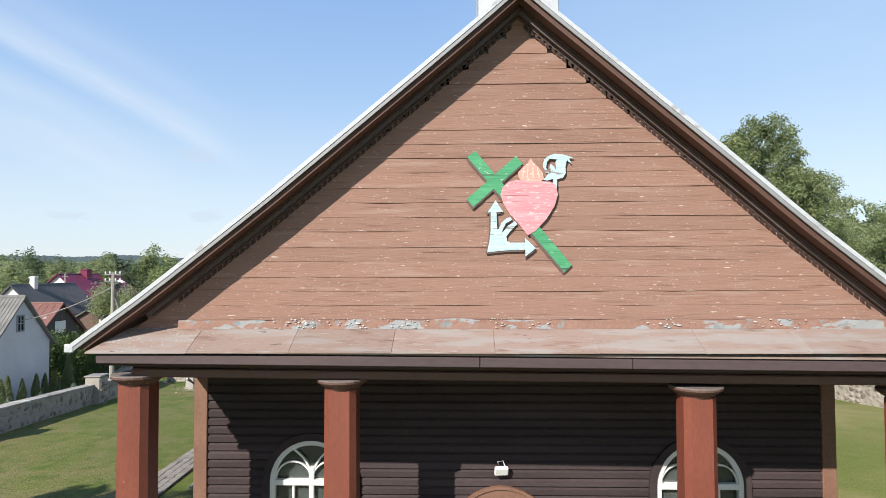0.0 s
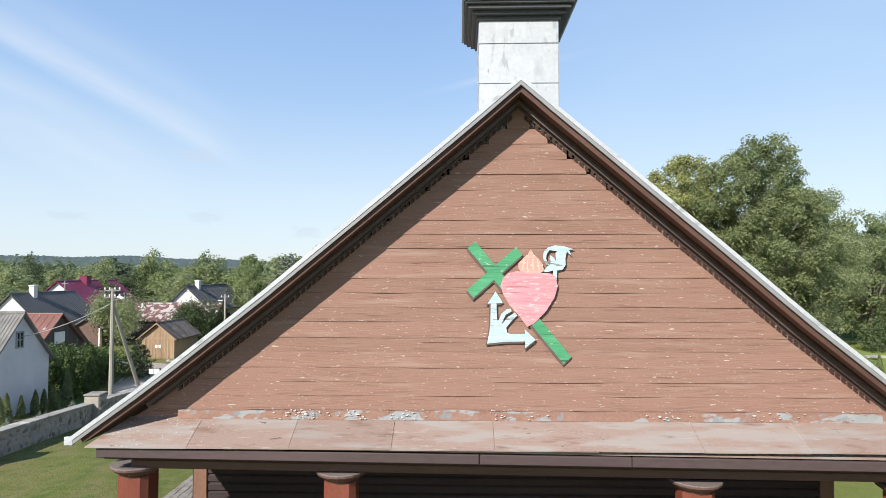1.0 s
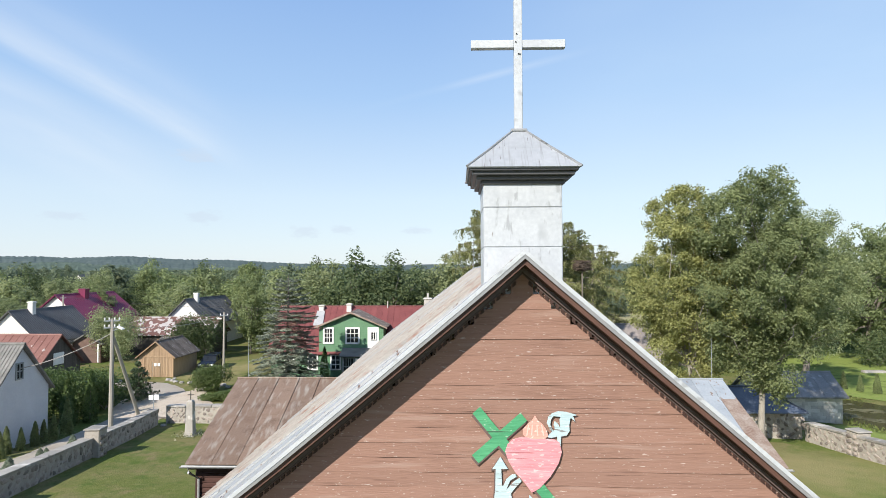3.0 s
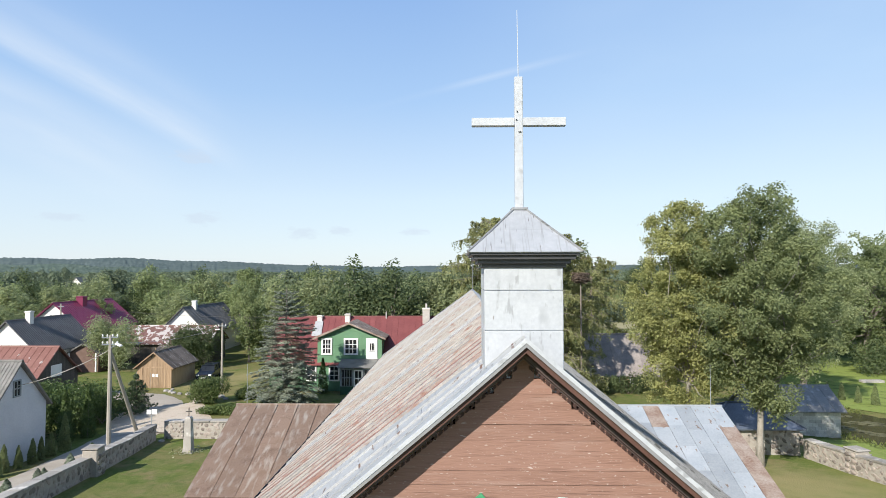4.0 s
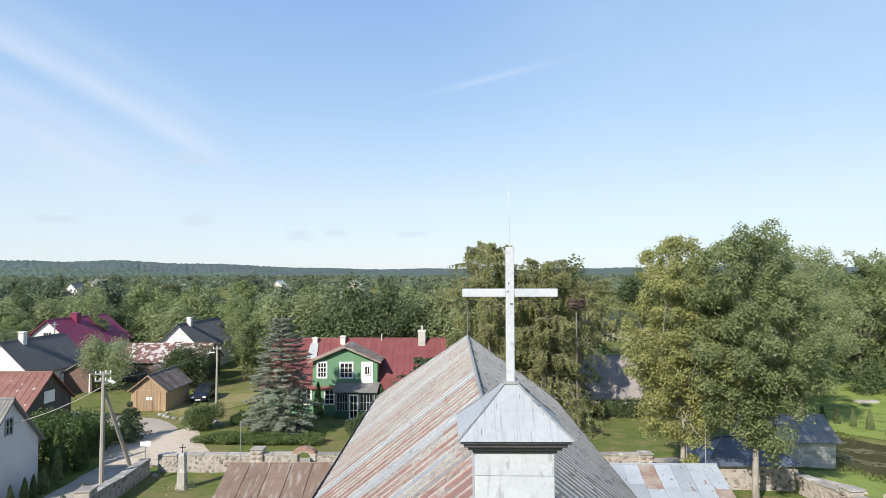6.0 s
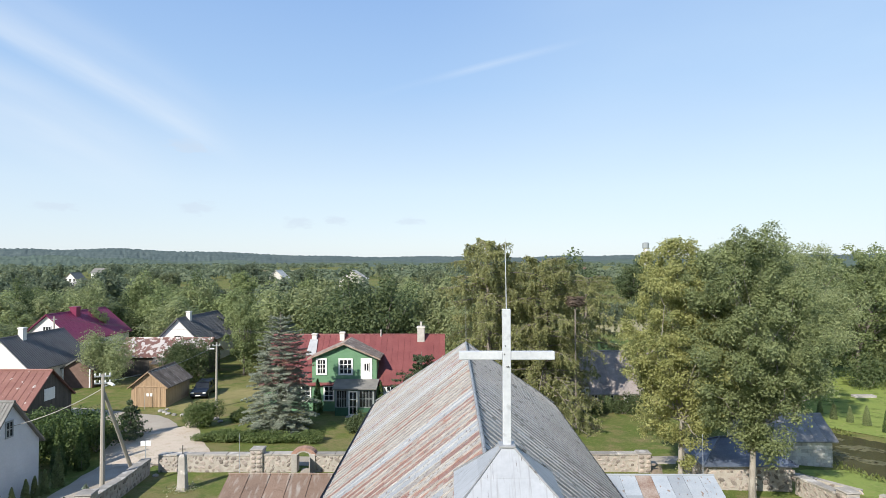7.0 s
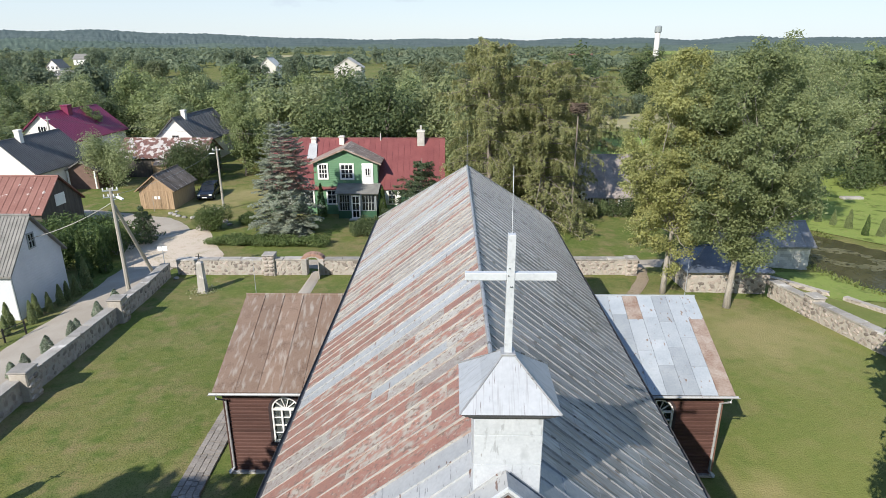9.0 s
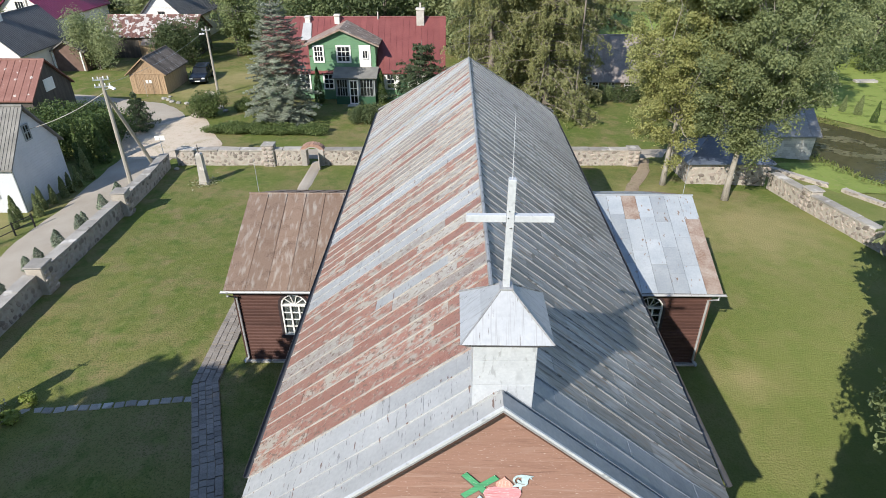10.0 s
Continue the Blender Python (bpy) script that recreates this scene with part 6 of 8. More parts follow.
for x, y, k, s in ((-9.2, 71, 0, 1.15), (-6, 79, 0, 1.1), (-18, 76, 0, 1.0), (-21.5, 82, 2, 1.2), (-25, 79, 2, 1.15), (0.5, 70, 2, 1.05), (4.5, 80, 0, 1.2), (11, 74, 0, 1.3),
                   (16.8, 86, 0, 1.5), (57, 184, 0, 1.6), (63, 190, 0, 1.5), (40, 176, 0, 1.1), (-26, 71.5, 1, 0.72), (-29, 88, 2, 1.05), (-34, 96, 1, 1.1), (-40, 98, 1, 1.2), (-46, 96, 1, 1.15), (-52, 100, 1, 1.2), (-58, 90, 0, 0.9), (-68, 94, 2, 1.1), (-74, 88, 2, 1.15), (-80, 96, 1, 1.2), (-46, 90, 2, 1.0),
                   (60, 84, 1, 1.2), (31, 66, 2, 1.1), (44, 78, 0, 1.2), (66, 75, 2, 1.25), (30, 64, 2, 0.95), (71, 70, 1, 1.2), (64, 92, 0, 1.2), (-66, 82, 1, 0.9), (-60, 70, 2, 0.8), (-70, 72, 0, 0.9), (57, 68, 1, 1.2), (-72, 104, 2, 1.1), (-84, 112, 1, 1.1), (-64, 112, 1, 1.0)):
    again(kinds[k], x, y, (x * 37 + y * 11) % 360, s, s * (0.92 + ((x * 7 + y * 3) % 10) / 60) * (0.72 if x < -25 and y > 80 else 0.88))
for x, y, s in ((-27.6, 70.5, 0.75), (-36, 90, 0.8), (-24, 92, 0.95), (6, 88, 1.0), (-55, 84, 0.62), (31, 70, 1.1)):
    again(slim, x, y, (x * 31 + y * 13) % 360, s)
for x, y, k, s in ((-61, 110, 1, 1.13), (-68.8, 105, 2, 1.0), (-27, 105, 0, 1.1), (-17.7, 92, 0, 0.98), (-11.2, 90, 0, 0.98), (-48.2, 100, 1, 0.98), (-36.7, 110, 1, 0.95), (-54, 118, 0, 1.08)):
    again(kinds[k], x, y, (x * 29 + y * 17) % 360, s * 0.95, s)
again(slim, -46.8, 125, 70, 1.3, 1.02)
tr = random.Random(5)
placed = 0
while placed < 150:
    az, r = tr.uniform(-46, 43) if placed % 4 else tr.uniform(-44, -26), 95 + 420 * tr.random() ** 1.7
    x, y = math.sin(radians(az)) * r, math.cos(radians(az)) * r - 6
    if y < 92 or (abs(az - 19.5) < 2.5 and r > 230) or (-17.3 < az < -14.8 and r > 150) or (-10.0 < az < -7.6 and r > 150) or (-33.5 < az < -31 and r > 210) or (11 < az < 21 and r < 165) or (az > -24 and noise.noise((x * 0.012, y * 0.012, 8)) < -0.25):
        continue
    s = tr.uniform(0.62, 1.0) if r < 165 else tr.uniform(0.8, 1.15)
    t = again((kinds if r < 165 and placed % 3 else far)[tr.randrange(3)], x, y, tr.uniform(0, 360), s, s * tr.uniform(0.8, 1.15), "green broadleaf tree in the village woods")
    placed += 1
for i in range(20):
    x, y = 15 + (i * 7.7) % 34, 108 + (i * 13.1) % 55
    again(far[i % 3], x + 0.12 * (y - 80), y, i * 47, 0.34 + 0.05 * (i % 5), 0.30 + 0.05 * (i % 4), "low green scrub tree on the meadow")
for t, (x, y) in zip(far, ((-90, 140), (-20, 130), (60, 120))):
    put(t, x, y)

# woods past the village, too many to count
wr = np.random.RandomState(17)
spots_, dirs_ = [], []
while len(spots_) < 1700:
    az, rr = wr.uniform(-44, 44), 330 + 850 * wr.rand()
    x, y = math.sin(radians(az)) * rr, math.cos(radians(az)) * rr
    if noise.noise((x * 0.006, y * 0.006, 3)) < -0.08 + (0.25 if az > 12 else 0) + (0.10 if -30 < az < -6 and rr < 640 else 0) or (abs(az - 18) < 2 and rr < 500) or (-19 < az < -9 and 600 < rr < 780 and az > -17):
        continue
    h = wr.uniform(5, 9)
    d = wr.normal(0, 1, (46, 3))
    d /= np.linalg.norm(d, axis=1)[:, None]
    d[:, 2] = np.abs(d[:, 2]) * 1.0 - 0.25
    spots_.append(np.array([x, y, gz(x, y) + h * 0.5]) + d * np.array([4.2, 4.2, h * 0.5]) * wr.uniform(0.75, 1.05, (46, 1)))
    dirs_.append(d)
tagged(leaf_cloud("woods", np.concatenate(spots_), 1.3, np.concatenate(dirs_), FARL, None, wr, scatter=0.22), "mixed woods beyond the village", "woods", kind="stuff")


# ---- houses ----
ASBEST = mat("grey_fibre_roof", [(0.13, 0.128, 0.12), (0.235, 0.23, 0.215)], 1.5, 14, 0.85, bump=0.5, dist=0.02)
SLATE = mat("dark_fibre_roof", [(0.08, 0.082, 0.086), (0.145, 0.146, 0.15)], 0.8, 10, 0.8, bump=0.4, dist=0.02, obj=0.08)
SHINGLE = mat("old_shed_roof", [(0.105, 0.085, 0.072), (0.235, 0.195, 0.168)], 1.5, 9, 0.95, bump=0.5, dist=0.02, obj=0.22, spec=0.15, spots=(0.34, 0.31, 0.285), spot_scale=2.2, spot_at=0.58, spot_soft=0.06, spot_stretch=(0.6, 2.0, 1))
PURPLE = mat("purple_tin", [(0.17, 0.018, 0.06), (0.23, 0.03, 0.085)], 1, 12, 0.45, 0.1, 0.2)
REDTIN = mat("red_tin", [(0.155, 0.042, 0.042), (0.22, 0.070, 0.066)], 0.8, 10, 0.5, 0.1, 0.25, obj=0.08)
OLDRED = mat("rusted_red_tin", [(0.165, 0.066, 0.052), (0.245, 0.12, 0.098)], 0.8, 9, 0.6, 0.1, 0.3, spots=(0.45, 0.41, 0.385), spot_scale=1.6, spot_at=0.64, spot_soft=0.03)
PATCHY = mat("patchy_red_tin", [(0.12, 0.058, 0.047), (0.21, 0.11, 0.09)], 0.8, 9, 0.6, 0.1, 0.3, spots=(0.50, 0.47, 0.45), spot_scale=1.5, spot_at=0.505, spot_soft=0.03)
BLUETIN = mat("dark_blue_tin", [(0.085, 0.105, 0.15), (0.15, 0.18, 0.235)], 1, 12, 0.35, 0.3, 0.2)
WHITEW = mat("white_wall", [(0.50, 0.53, 0.57), (0.62, 0.645, 0.68)], 0.8, 14, 0.8, bump=0.3, dist=0.01)
CREAM = mat("pale_wall", [(0.66, 0.64, 0.62), (0.76, 0.74, 0.71)], 0.8, 14, 0.8, bump=0.3, dist=0.01)
GREENW = mat("green_boards", [(0.10, 0.22, 0.12), (0.15, 0.285, 0.165)], 1.2, 18, 0.7, bump=0.3, dist=0.006, obj=0.06)
DKGREEN = mat("dark_green_paint", [(0.02, 0.075, 0.04), (0.035, 0.10, 0.055)], 2, 20, 0.6)
GREYW = mat("grey_porch_paint", [(0.22, 0.25, 0.26), (0.30, 0.33, 0.34)], 2, 20, 0.6)
OLDWOOD = mat("grey_old_boards", [(0.055, 0.048, 0.042), (0.12, 0.105, 0.092)], 2, 20, 0.85, bump=0.5, dist=0.02, stretch=(2, 2, 0.3), obj=0.2)
PINEW = mat("yellow_pine_boards", [(0.27, 0.18, 0.105), (0.42, 0.30, 0.19)], 2, 20, 0.75, bump=0.4, dist=0.01, stretch=(3, 3, 0.3), obj=0.14)
BRICKR = mat("red_brick", [(0.30, 0.17, 0.125), (0.42, 0.27, 0.21)], 3, 25, 0.85, bump=0.5, dist=0.01, obj=0.15)
LIMEB = mat("limewashed_block", [(0.44, 0.42, 0.39), (0.62, 0.60, 0.56)], 2, 20, 0.9, bump=0.5, dist=0.01, obj=0.2)
BROWNW = mat("dull_brown_wall", [(0.12, 0.075, 0.06), (0.19, 0.125, 0.10)], 2, 20, 0.85, bump=0.4)
POLEC = mat("grey_pole", [(0.28, 0.26, 0.225), (0.39, 0.365, 0.32)], 2, 20, 0.85, bump=0.4, dist=0.006, stretch=(2, 2, 0.3))


def house_window(parent, x, y, z, w, h, face="S", panes=(2, 2), surround=0.0, frame_mat=None):
    """A window at its lower left corner's middle: x, y the middle of the wall face, z its foot."""
    m = pose(x, y, z, 0, 0, {"S": 0, "E": 90}[face])
    fm = frame_mat or WHITE
    t = 0.08 + surround
    ring = [(-w / 2, 0), (w / 2, 0), (w / 2, h), (-w / 2, h)]
    inner = [(-w / 2 + t, t), (w / 2 - t, t), (w / 2 - t, h - t), (-w / 2 + t, h - t)]
    vs = [m @ Vector((a, y_, b)) for y_ in (-0.07, 0.05) for a, b in ring + inner]
    fs = []
    for i in range(4):
        k = (i + 1) % 4
        fs += [(i, k, k + 4, i + 4), (i + 8, i + 12, k + 12, k + 8), (i, i + 8, k + 8, k), (i + 4, k + 4, k + 12, i + 12)]
    win = part("window", Shape().add(vs, fs), fm, parent)
    for i in range(1, panes[0]):
        u = -w / 2 + t + (w - 2 * t) * i / panes[0]
        part("muntin", Shape().box(u - 0.03, -0.06, t, u + 0.03, 0.04, h - t, m), fm, win)
    for j in range(1, panes[1]):
        v = t + (h - 2 * t) * j / panes[1]
        part("muntin", Shape().box(-w / 2 + t, -0.055, v - 0.03, w / 2 - t, 0.035, v + 0.03, m), fm, win)
    part("pane", Shape().box(-w / 2 + t, -0.02, t, w / 2 - t, 0.0, h - t, m), DARKGL, win)
    return win


def gabled(name, label, x0, x1, y0, y1, base, eave, ridge, axis, wall_mat, roof_mat, over=0.35, ribs=0, rib_mat=None, sheets=0):
    """A house under a gabled roof with its ridge along axis x or y."""
    hs = empty(name, ((x0 + x1) / 2, (y0 + y1) / 2, base), label, "house" if "house" in name else "building")
    if axis == "y":
        m, a0, a1, l0, l1 = Matrix.Identity(4), x0, x1, y0, y1
    else:
        m, a0, a1, l0, l1 = pose(0, 0, 0, 0, 0, 90), y0, y1, -x1, -x0
    c = (a0 + a1) / 2
    w = Shape()
    w.prism([(a0, base - 0.5), (a1, base - 0.5), (a1, eave), (c, ridge - 0.06), (a0, eave)], l1 - l0, m @ Matrix.Translation((0, l0, 0)))
    part("wall", w, wall_mat, hs)
    k = (ridge - eave) / (c - a0)
    roofs = []
    for s in (-1, 1):
        e = (c - a0) + over
        def P(u, l, up):
            return m @ Vector((c + s * u, l, ridge - k * u + up))
        def slab(u0, u1, la, lb, up0, up1):
            q = [(u0, la), (u1, la), (u1, lb), (u0, lb)]
            q = q if s > 0 else q[::-1]
            return [P(u, l, up0) for u, l in q] + [P(u, l, up1) for u, l in q], [(3, 2, 1, 0), (4, 5, 6, 7), (0, 1, 5, 4), (1, 2, 6, 5), (2, 3, 7, 6), (3, 0, 4, 7)]
        rf = part("roof", Shape().add(*slab(0, e, l0 - over, l1 + over, 0.0, 0.10)), roof_mat, hs)
        if sheets:
            for i in range(sheets):
                la, lb = l0 - over + (l1 - l0 + 2 * over) * i / sheets, l0 - over + (l1 - l0 + 2 * over) * (i + 1) / sheets
                part("roof_sheet", Shape().add(*slab(0, e + 0.02, la + 0.01, lb - 0.01, 0.104, 0.118 + 0.012 * rnd.random())), roof_mat, rf)
        if ribs:
            rb = Shape()
            for i in range(ribs + 1):
                la = l0 - over + (l1 - l0 + 2 * over - 0.05) * i / ribs
                rb.add(*slab(0.02, e + 0.01, la, la + 0.05, 0.09, 0.14))
            tagged(part("roof_rib", rb, rib_mat or roof_mat, rf), kind="stuff")
        roofs.append(rf)
    part("ridge_cap", Shape().tube([m @ Vector((c, l0 - over, ridge + 0.09)), m @ Vector((c, l1 + over, ridge + 0.09))], [0.09] * 2, 8), roof_mat, hs)
    return hs


def chimney(parent, x, y, z0, z1, w, material):
    ch = box("chimney", x - w / 2, y - w / 2, z0, x + w / 2, y + w / 2, z1, material, parent, c=0.02)
    box("chimney_cap", x - w / 2 - 0.06, y - w / 2 - 0.06, z1 - 0.16, x + w / 2 + 0.06, y + w / 2 + 0.06, z1 - 0.04, material, ch)
    return ch


wh = gabled("white_house", "white board-clad house with grey fibre-cement roof beside the road", -36, -26.76, 25.95, 30.85, -0.4, 2.5, 5.25, "x", WHITEW, ASBEST, 0.25, 44)
house_window(wh, -26.74, 28.25, 3.25, 0.62, 1.0, "E", (2, 2), 0, GREYW)
part("downpipe", Shape().tube([(-26.68, 25.9, 2.4), (-26.68, 25.9, -0.4)], [0.05] * 2, 8), GREYW, wh)
bs = Shape()
for i in range(17):
    z = -0.3 + i * 0.17
    bs.box(-26.76, 25.97, z, -26.738, 30.83, z + 0.16)
for i in range(15):
    z = 2.592 + i * 0.17
    hw = 2.4 * (5.2 - z - 0.17) / 2.75
    if hw > 0.1:
        bs.box(-26.76, 28.4 - hw, z, -26.738, 28.4 + hw, z + 0.16)
tagged(part("board_siding", bs, WHITEW, wh), kind="stuff")
house_window(wh, -28.5, 25.93, 0.4, 0.9, 1.1, "S", (2, 2))
barn = gabled("barn", "grey board barn with rusty red tin roof and a white hatch", -50, -36.6, 43.4, 49.4, -0.7, 1.35, 3.9, "x", OLDWOOD, OLDRED, 0.25, 22, OLDRED)
box("hatch", -36.6, 45.6, 1.35, -36.55, 47.0, 2.4, WHITE, barn, "white painted hatch")
part("gable_panel", Shape().box(-36.59, 43.5, -0.7, -36.57, 49.3, 1.3), OLDWOOD, barn)
dh = gabled("village_house", "white plastered house with dark fibre-cement roof", -52.8, -46.2, 57.3, 67.5, -0.9, 2.1, 5.3, "y", CREAM, SLATE, 0.35, 34)
chimney(dh, -49.2, 60.2, 4.6, 6.3, 0.6, CREAM)
house_window(dh, -50.6, 57.28, 0.2, 1.0, 1.3, "S", (2, 2), 0, OLDWOOD)
ext = gabled("lean_to_shed", "low shed with grey roof and white posts beside the house", -46.0, -42.6, 62.6, 66.5, -0.9, 1.3, 2.3, "y", BROWNW, ASBEST, 0.35, 14)
for x in (-45.9, -42.7):
    box("post", x - 0.08, 62.2, -0.9, x + 0.08, 62.36, 1.25, WHITE, ext)
ph = gabled("village_house", "white house with purple-red tin roof", -60.2, -52.2, 74.6, 88, -1.0, 3.0, 6.4, "y", CREAM, PURPLE, 0.4, 30)
chimney(ph, -55.8, 80, 5.4, 7.2, 1.0, PURPLE)
house_window(ph, -56.2, 74.58, 3.6, 1.2, 1.3, "S", (3, 1))
gh2 = gabled("village_house", "white gabled house with grey fibre-cement roof", -42.0, -35.8, 76.2, 90, -1.0, 2.6, 5.7, "y", CREAM, SLATE, 0.4, 36)
chimney(gh2, -38.6, 79, 5.0, 6.6, 0.6, CREAM)
house_window(gh2, -38.9, 76.18, 2.3, 0.9, 1.1, "S", (2, 2), 0, OLDWOOD)
lb = gabled("barn", "long dark timber barn with patchy rusty tin roof", -43.6, -32.6, 69.5, 75.2, -1.0, 1.7, 3.5, "x", OLDWOOD, PATCHY, 0.4, 26)
box("door", -39.4, 69.42, -1.0, -37.9, 69.49, 1.0, PINEW, lb, "yellow wooden door")
privy = gabled("privy", "small yellow wooden hut beside the barn", -37.6, -36.2, 66.5, 68.0, -1.0, 1.1, 1.5, "x", PINEW, SHINGLE, 0.15)

# plank shed, board by board
ws_h = gabled("wooden_shed", "small plank shed with weathered patchy roof", -33.0, -29.5, 53.35, 58.7, -1.0, 1.1, 2.5, "y", PINEW, SHINGLE, 0.28, 0, None, 7)
for i in range(22):
    x = -33.0 + 3.5 * i / 22
    top = 1.1 + 1.4 * (1 - abs(x + 0.08 + 31.25) / 1.75) - 0.08
    box("plank", x + 0.004, 53.30 - rnd.random() * 0.01, -0.98, x + 0.155, 53.348, top, PINEW, ws_h, c=0.004)
for x in (-32.5, -30.1):
    box("door_post", x - 0.05, 53.26, -0.98, x + 0.05, 53.295, 1.0, PINEW, ws_h)
box("door_beam", -33.0, 53.255, 1.0, -29.5, 53.295, 1.12, PINEW, ws_h)
box("notice", -31.45, 53.25, 0.1, -31.2, 53.28, 0.4, WHITE, ws_h, "white notice plate"), box("notice", -31.1, 53.25, 0.1, -30.85, 53.28, 0.4, WHITE, ws_h, "white notice plate")
for s in (-1, 1):
    a = Vector((-31.25, 53.03, 2.57)), Vector((-31.25 + s * 2.05, 53.03, 0.93))
    part("barge_board", Shape().tube([a[0], a[1]], [0.07, 0.07], 4), PINEW, ws_h)

# green two-storey house
gh = empty("green_house", (-10, 55, -1.0), "green wooden house with red tin roof and white windows", "house")
GY = 51.5
w = Shape().box(-19.0, GY, -1.3, -1.8, 60.4, 1.75)
w.prism([(-19.0, 1.7), (-1.8, 1.7), (-1.8, 1.75), (-19.0, 1.75)], 8.9, pose(0, GY, 0))
part("wall", w, GREENW, gh)
for s in (-1, 1):
    x = -18.95 if s < 0 else -1.85
    part("gable", Shape().add([(x - .05, GY, 1.75), (x - .05, 60.4, 1.75), (x - .05, 56, 5.85), (x + .05, GY, 1.75), (x + .05, 60.4, 1.75), (x + .05, 56, 5.85)], [(0, 1, 2), (5, 4, 3), (0, 3, 4, 1), (1, 4, 5, 2), (2, 5, 3, 0)]), GREENW, gh)
k = (5.95 - 1.62) / 4.75
for s in (-1, 1):
    ye = 56 + s * 4.75
    rf = part("roof", Shape().add([(-19.4, 56, 5.9), (-1.4, 56, 5.9), (-1.4, ye, 1.57), (-19.4, ye, 1.57), (-19.4, 56, 5.98), (-1.4, 56, 5.98), (-1.4, ye, 1.65), (-19.4, ye, 1.65)],
              [(0, 1, 2, 3), (7, 6, 5, 4), (0, 4, 5, 1), (1, 5, 6, 2), (2, 6, 7, 3), (3, 7, 4, 0)]), REDTIN, gh)
    for i in range(30):
        x = -19.4 + 18 * i / 30
        vs = []
        for up in (0.085, 0.10 + rnd.random() * 0.01):
            vs += [(x + .004, 56, 5.9 + up), (x + .596, 56, 5.9 + up), (x + .596, ye + s * .02, 1.57 + up - .02), (x + .004, ye + s * .02, 1.57 + up - .02)]
        part("roof_sheet", Shape().add(vs, [(3, 2, 1, 0), (4, 5, 6, 7), (0, 1, 5, 4), (1, 2, 6, 5), (2, 3, 7, 6), (3, 0, 4, 7)]), REDTIN, rf)
        part("roof_seam", Shape().add([(a, b, c) for c0 in (0, 0.05) for a, b, c in ((x - .015, 56, 5.99 + c0), (x + .015, 56, 5.99 + c0), (x + .015, ye, 1.66 + c0), (x - .015, ye, 1.66 + c0))],
             [(3, 2, 1, 0), (4, 5, 6, 7), (0, 1, 5, 4), (1, 2, 6, 5), (2, 3, 7, 6), (3, 0, 4, 7)]), REDTIN, rf)
part("ridge_cap", Shape().tube([(-19.4, 56, 5.98), (-1.4, 56, 5.98)], [0.08] * 2, 8), REDTIN, gh)
dorm = part("upper_gable", Shape().prism([(-14.3, 1.75), (-8.0, 1.75), (-8.0, 4.3), (-11.15, 5.55), (-14.3, 4.3)], 4.6, pose(0, GY - 0.02, 0)), GREENW, gh, "green upper storey under its own gable")
kk = (5.72 - 4.4) / 3.15
for s in (-1, 1):
    e = 3.55
    q = [(0, GY - 0.45), (e, GY - 0.45), (e, 54.3), (0, 56.3)]
    q = q if s > 0 else q[::-1]
    vs = [(-11.15 + s * u, y, 5.66 - kk * u) for u, y in q] + [(-11.15 + s * u, y, 5.75 - kk * u) for u, y in q]
    part("gable_roof", Shape().add(vs, [(3, 2, 1, 0), (4, 5, 6, 7), (0, 1, 5, 4), (1, 2, 6, 5), (2, 3, 7, 6), (3, 0, 4, 7)]), SHINGLE if s > 0 else RUSTY, dorm)
    vs = [(-11.15 + s * u, y, 5.56 - kk * u + dz) for dz in (0, 0.12) for u, y in ((0, GY - 0.47), (e, GY - 0.47), (e, GY - 0.43), (0, GY - 0.43))]
    part("barge_board", Shape().add(vs, [(3, 2, 1, 0), (4, 5, 6, 7), (0, 1, 5, 4), (1, 2, 6, 5), (2, 3, 7, 6), (3, 0, 4, 7)]), RUSTY, dorm)
box("string_course", -14.35, GY - 0.08, 1.68, -7.95, GY - 0.02, 1.86, GREENW, gh)
bd = Shape()
for i in range(18):
    z = 1.9 + i * 0.2
    hw = 3.13 if z < 4.2 else 3.13 * (5.5 - z - 0.15) / 1.25
    if hw > 0.2:
        bd.box(-11.15 - hw, GY - 0.04, z, -11.15 + hw, GY - 0.02, z + 0.19)
for i in range(14):
    bd.box(-18.98, GY - 0.025, -1.0 + i * 0.195, -1.82, GY, -1.0 + i * 0.195 + 0.185)
tagged(part("board_siding", bd, GREENW, gh), kind="stuff")
house_window(gh, -13.38, GY - 0.05, 2.6, 1.05, 1.62, "S", (3, 3), 0.08)
house_window(gh, -11.02, GY - 0.05, 2.58, 1.4, 1.62, "S", (3, 3), 0.08)
box("balcony_door", -9.55, GY - 0.1, 1.95, -8.45, GY - 0.02, 4.2, WHITE, gh, "white boarded balcony door")
house_window(gh, -8.98, GY - 0.11, 2.95, 0.55, 0.85, "S", (2, 1), 0, WHITE)
for x, wdt in ((-17.2, 1.05), (-14.9, 1.05), (-12.65, 1.05), (-6.65, 0.95), (-4.1, 0.85)):
    house_window(gh, x, GY - 0.04, 0.05, wdt, 1.55, "S", (2, 3), 0.06)
    if x > -8:
        for s in (-1, 1):
            box("shutter", x + s * (wdt / 2 + 0.24) - 0.22, GY - 0.08, 0.08, x + s * (wdt / 2 + 0.24) + 0.22, GY - 0.03, 1.58, WHITE, gh)
pts = [(-5.55 + 0.42 * math.cos(a), 0.55 + 0.42 * math.sin(a)) for a in [i * math.pi / 10 for i in range(11)]] + [(-5.97, -0.9), (-5.13, -0.9)]
part("side_door", Shape().prism(pts, 0.05, pose(0, GY - 0.08, 0)), DKGREEN, gh, "dark green arched door")
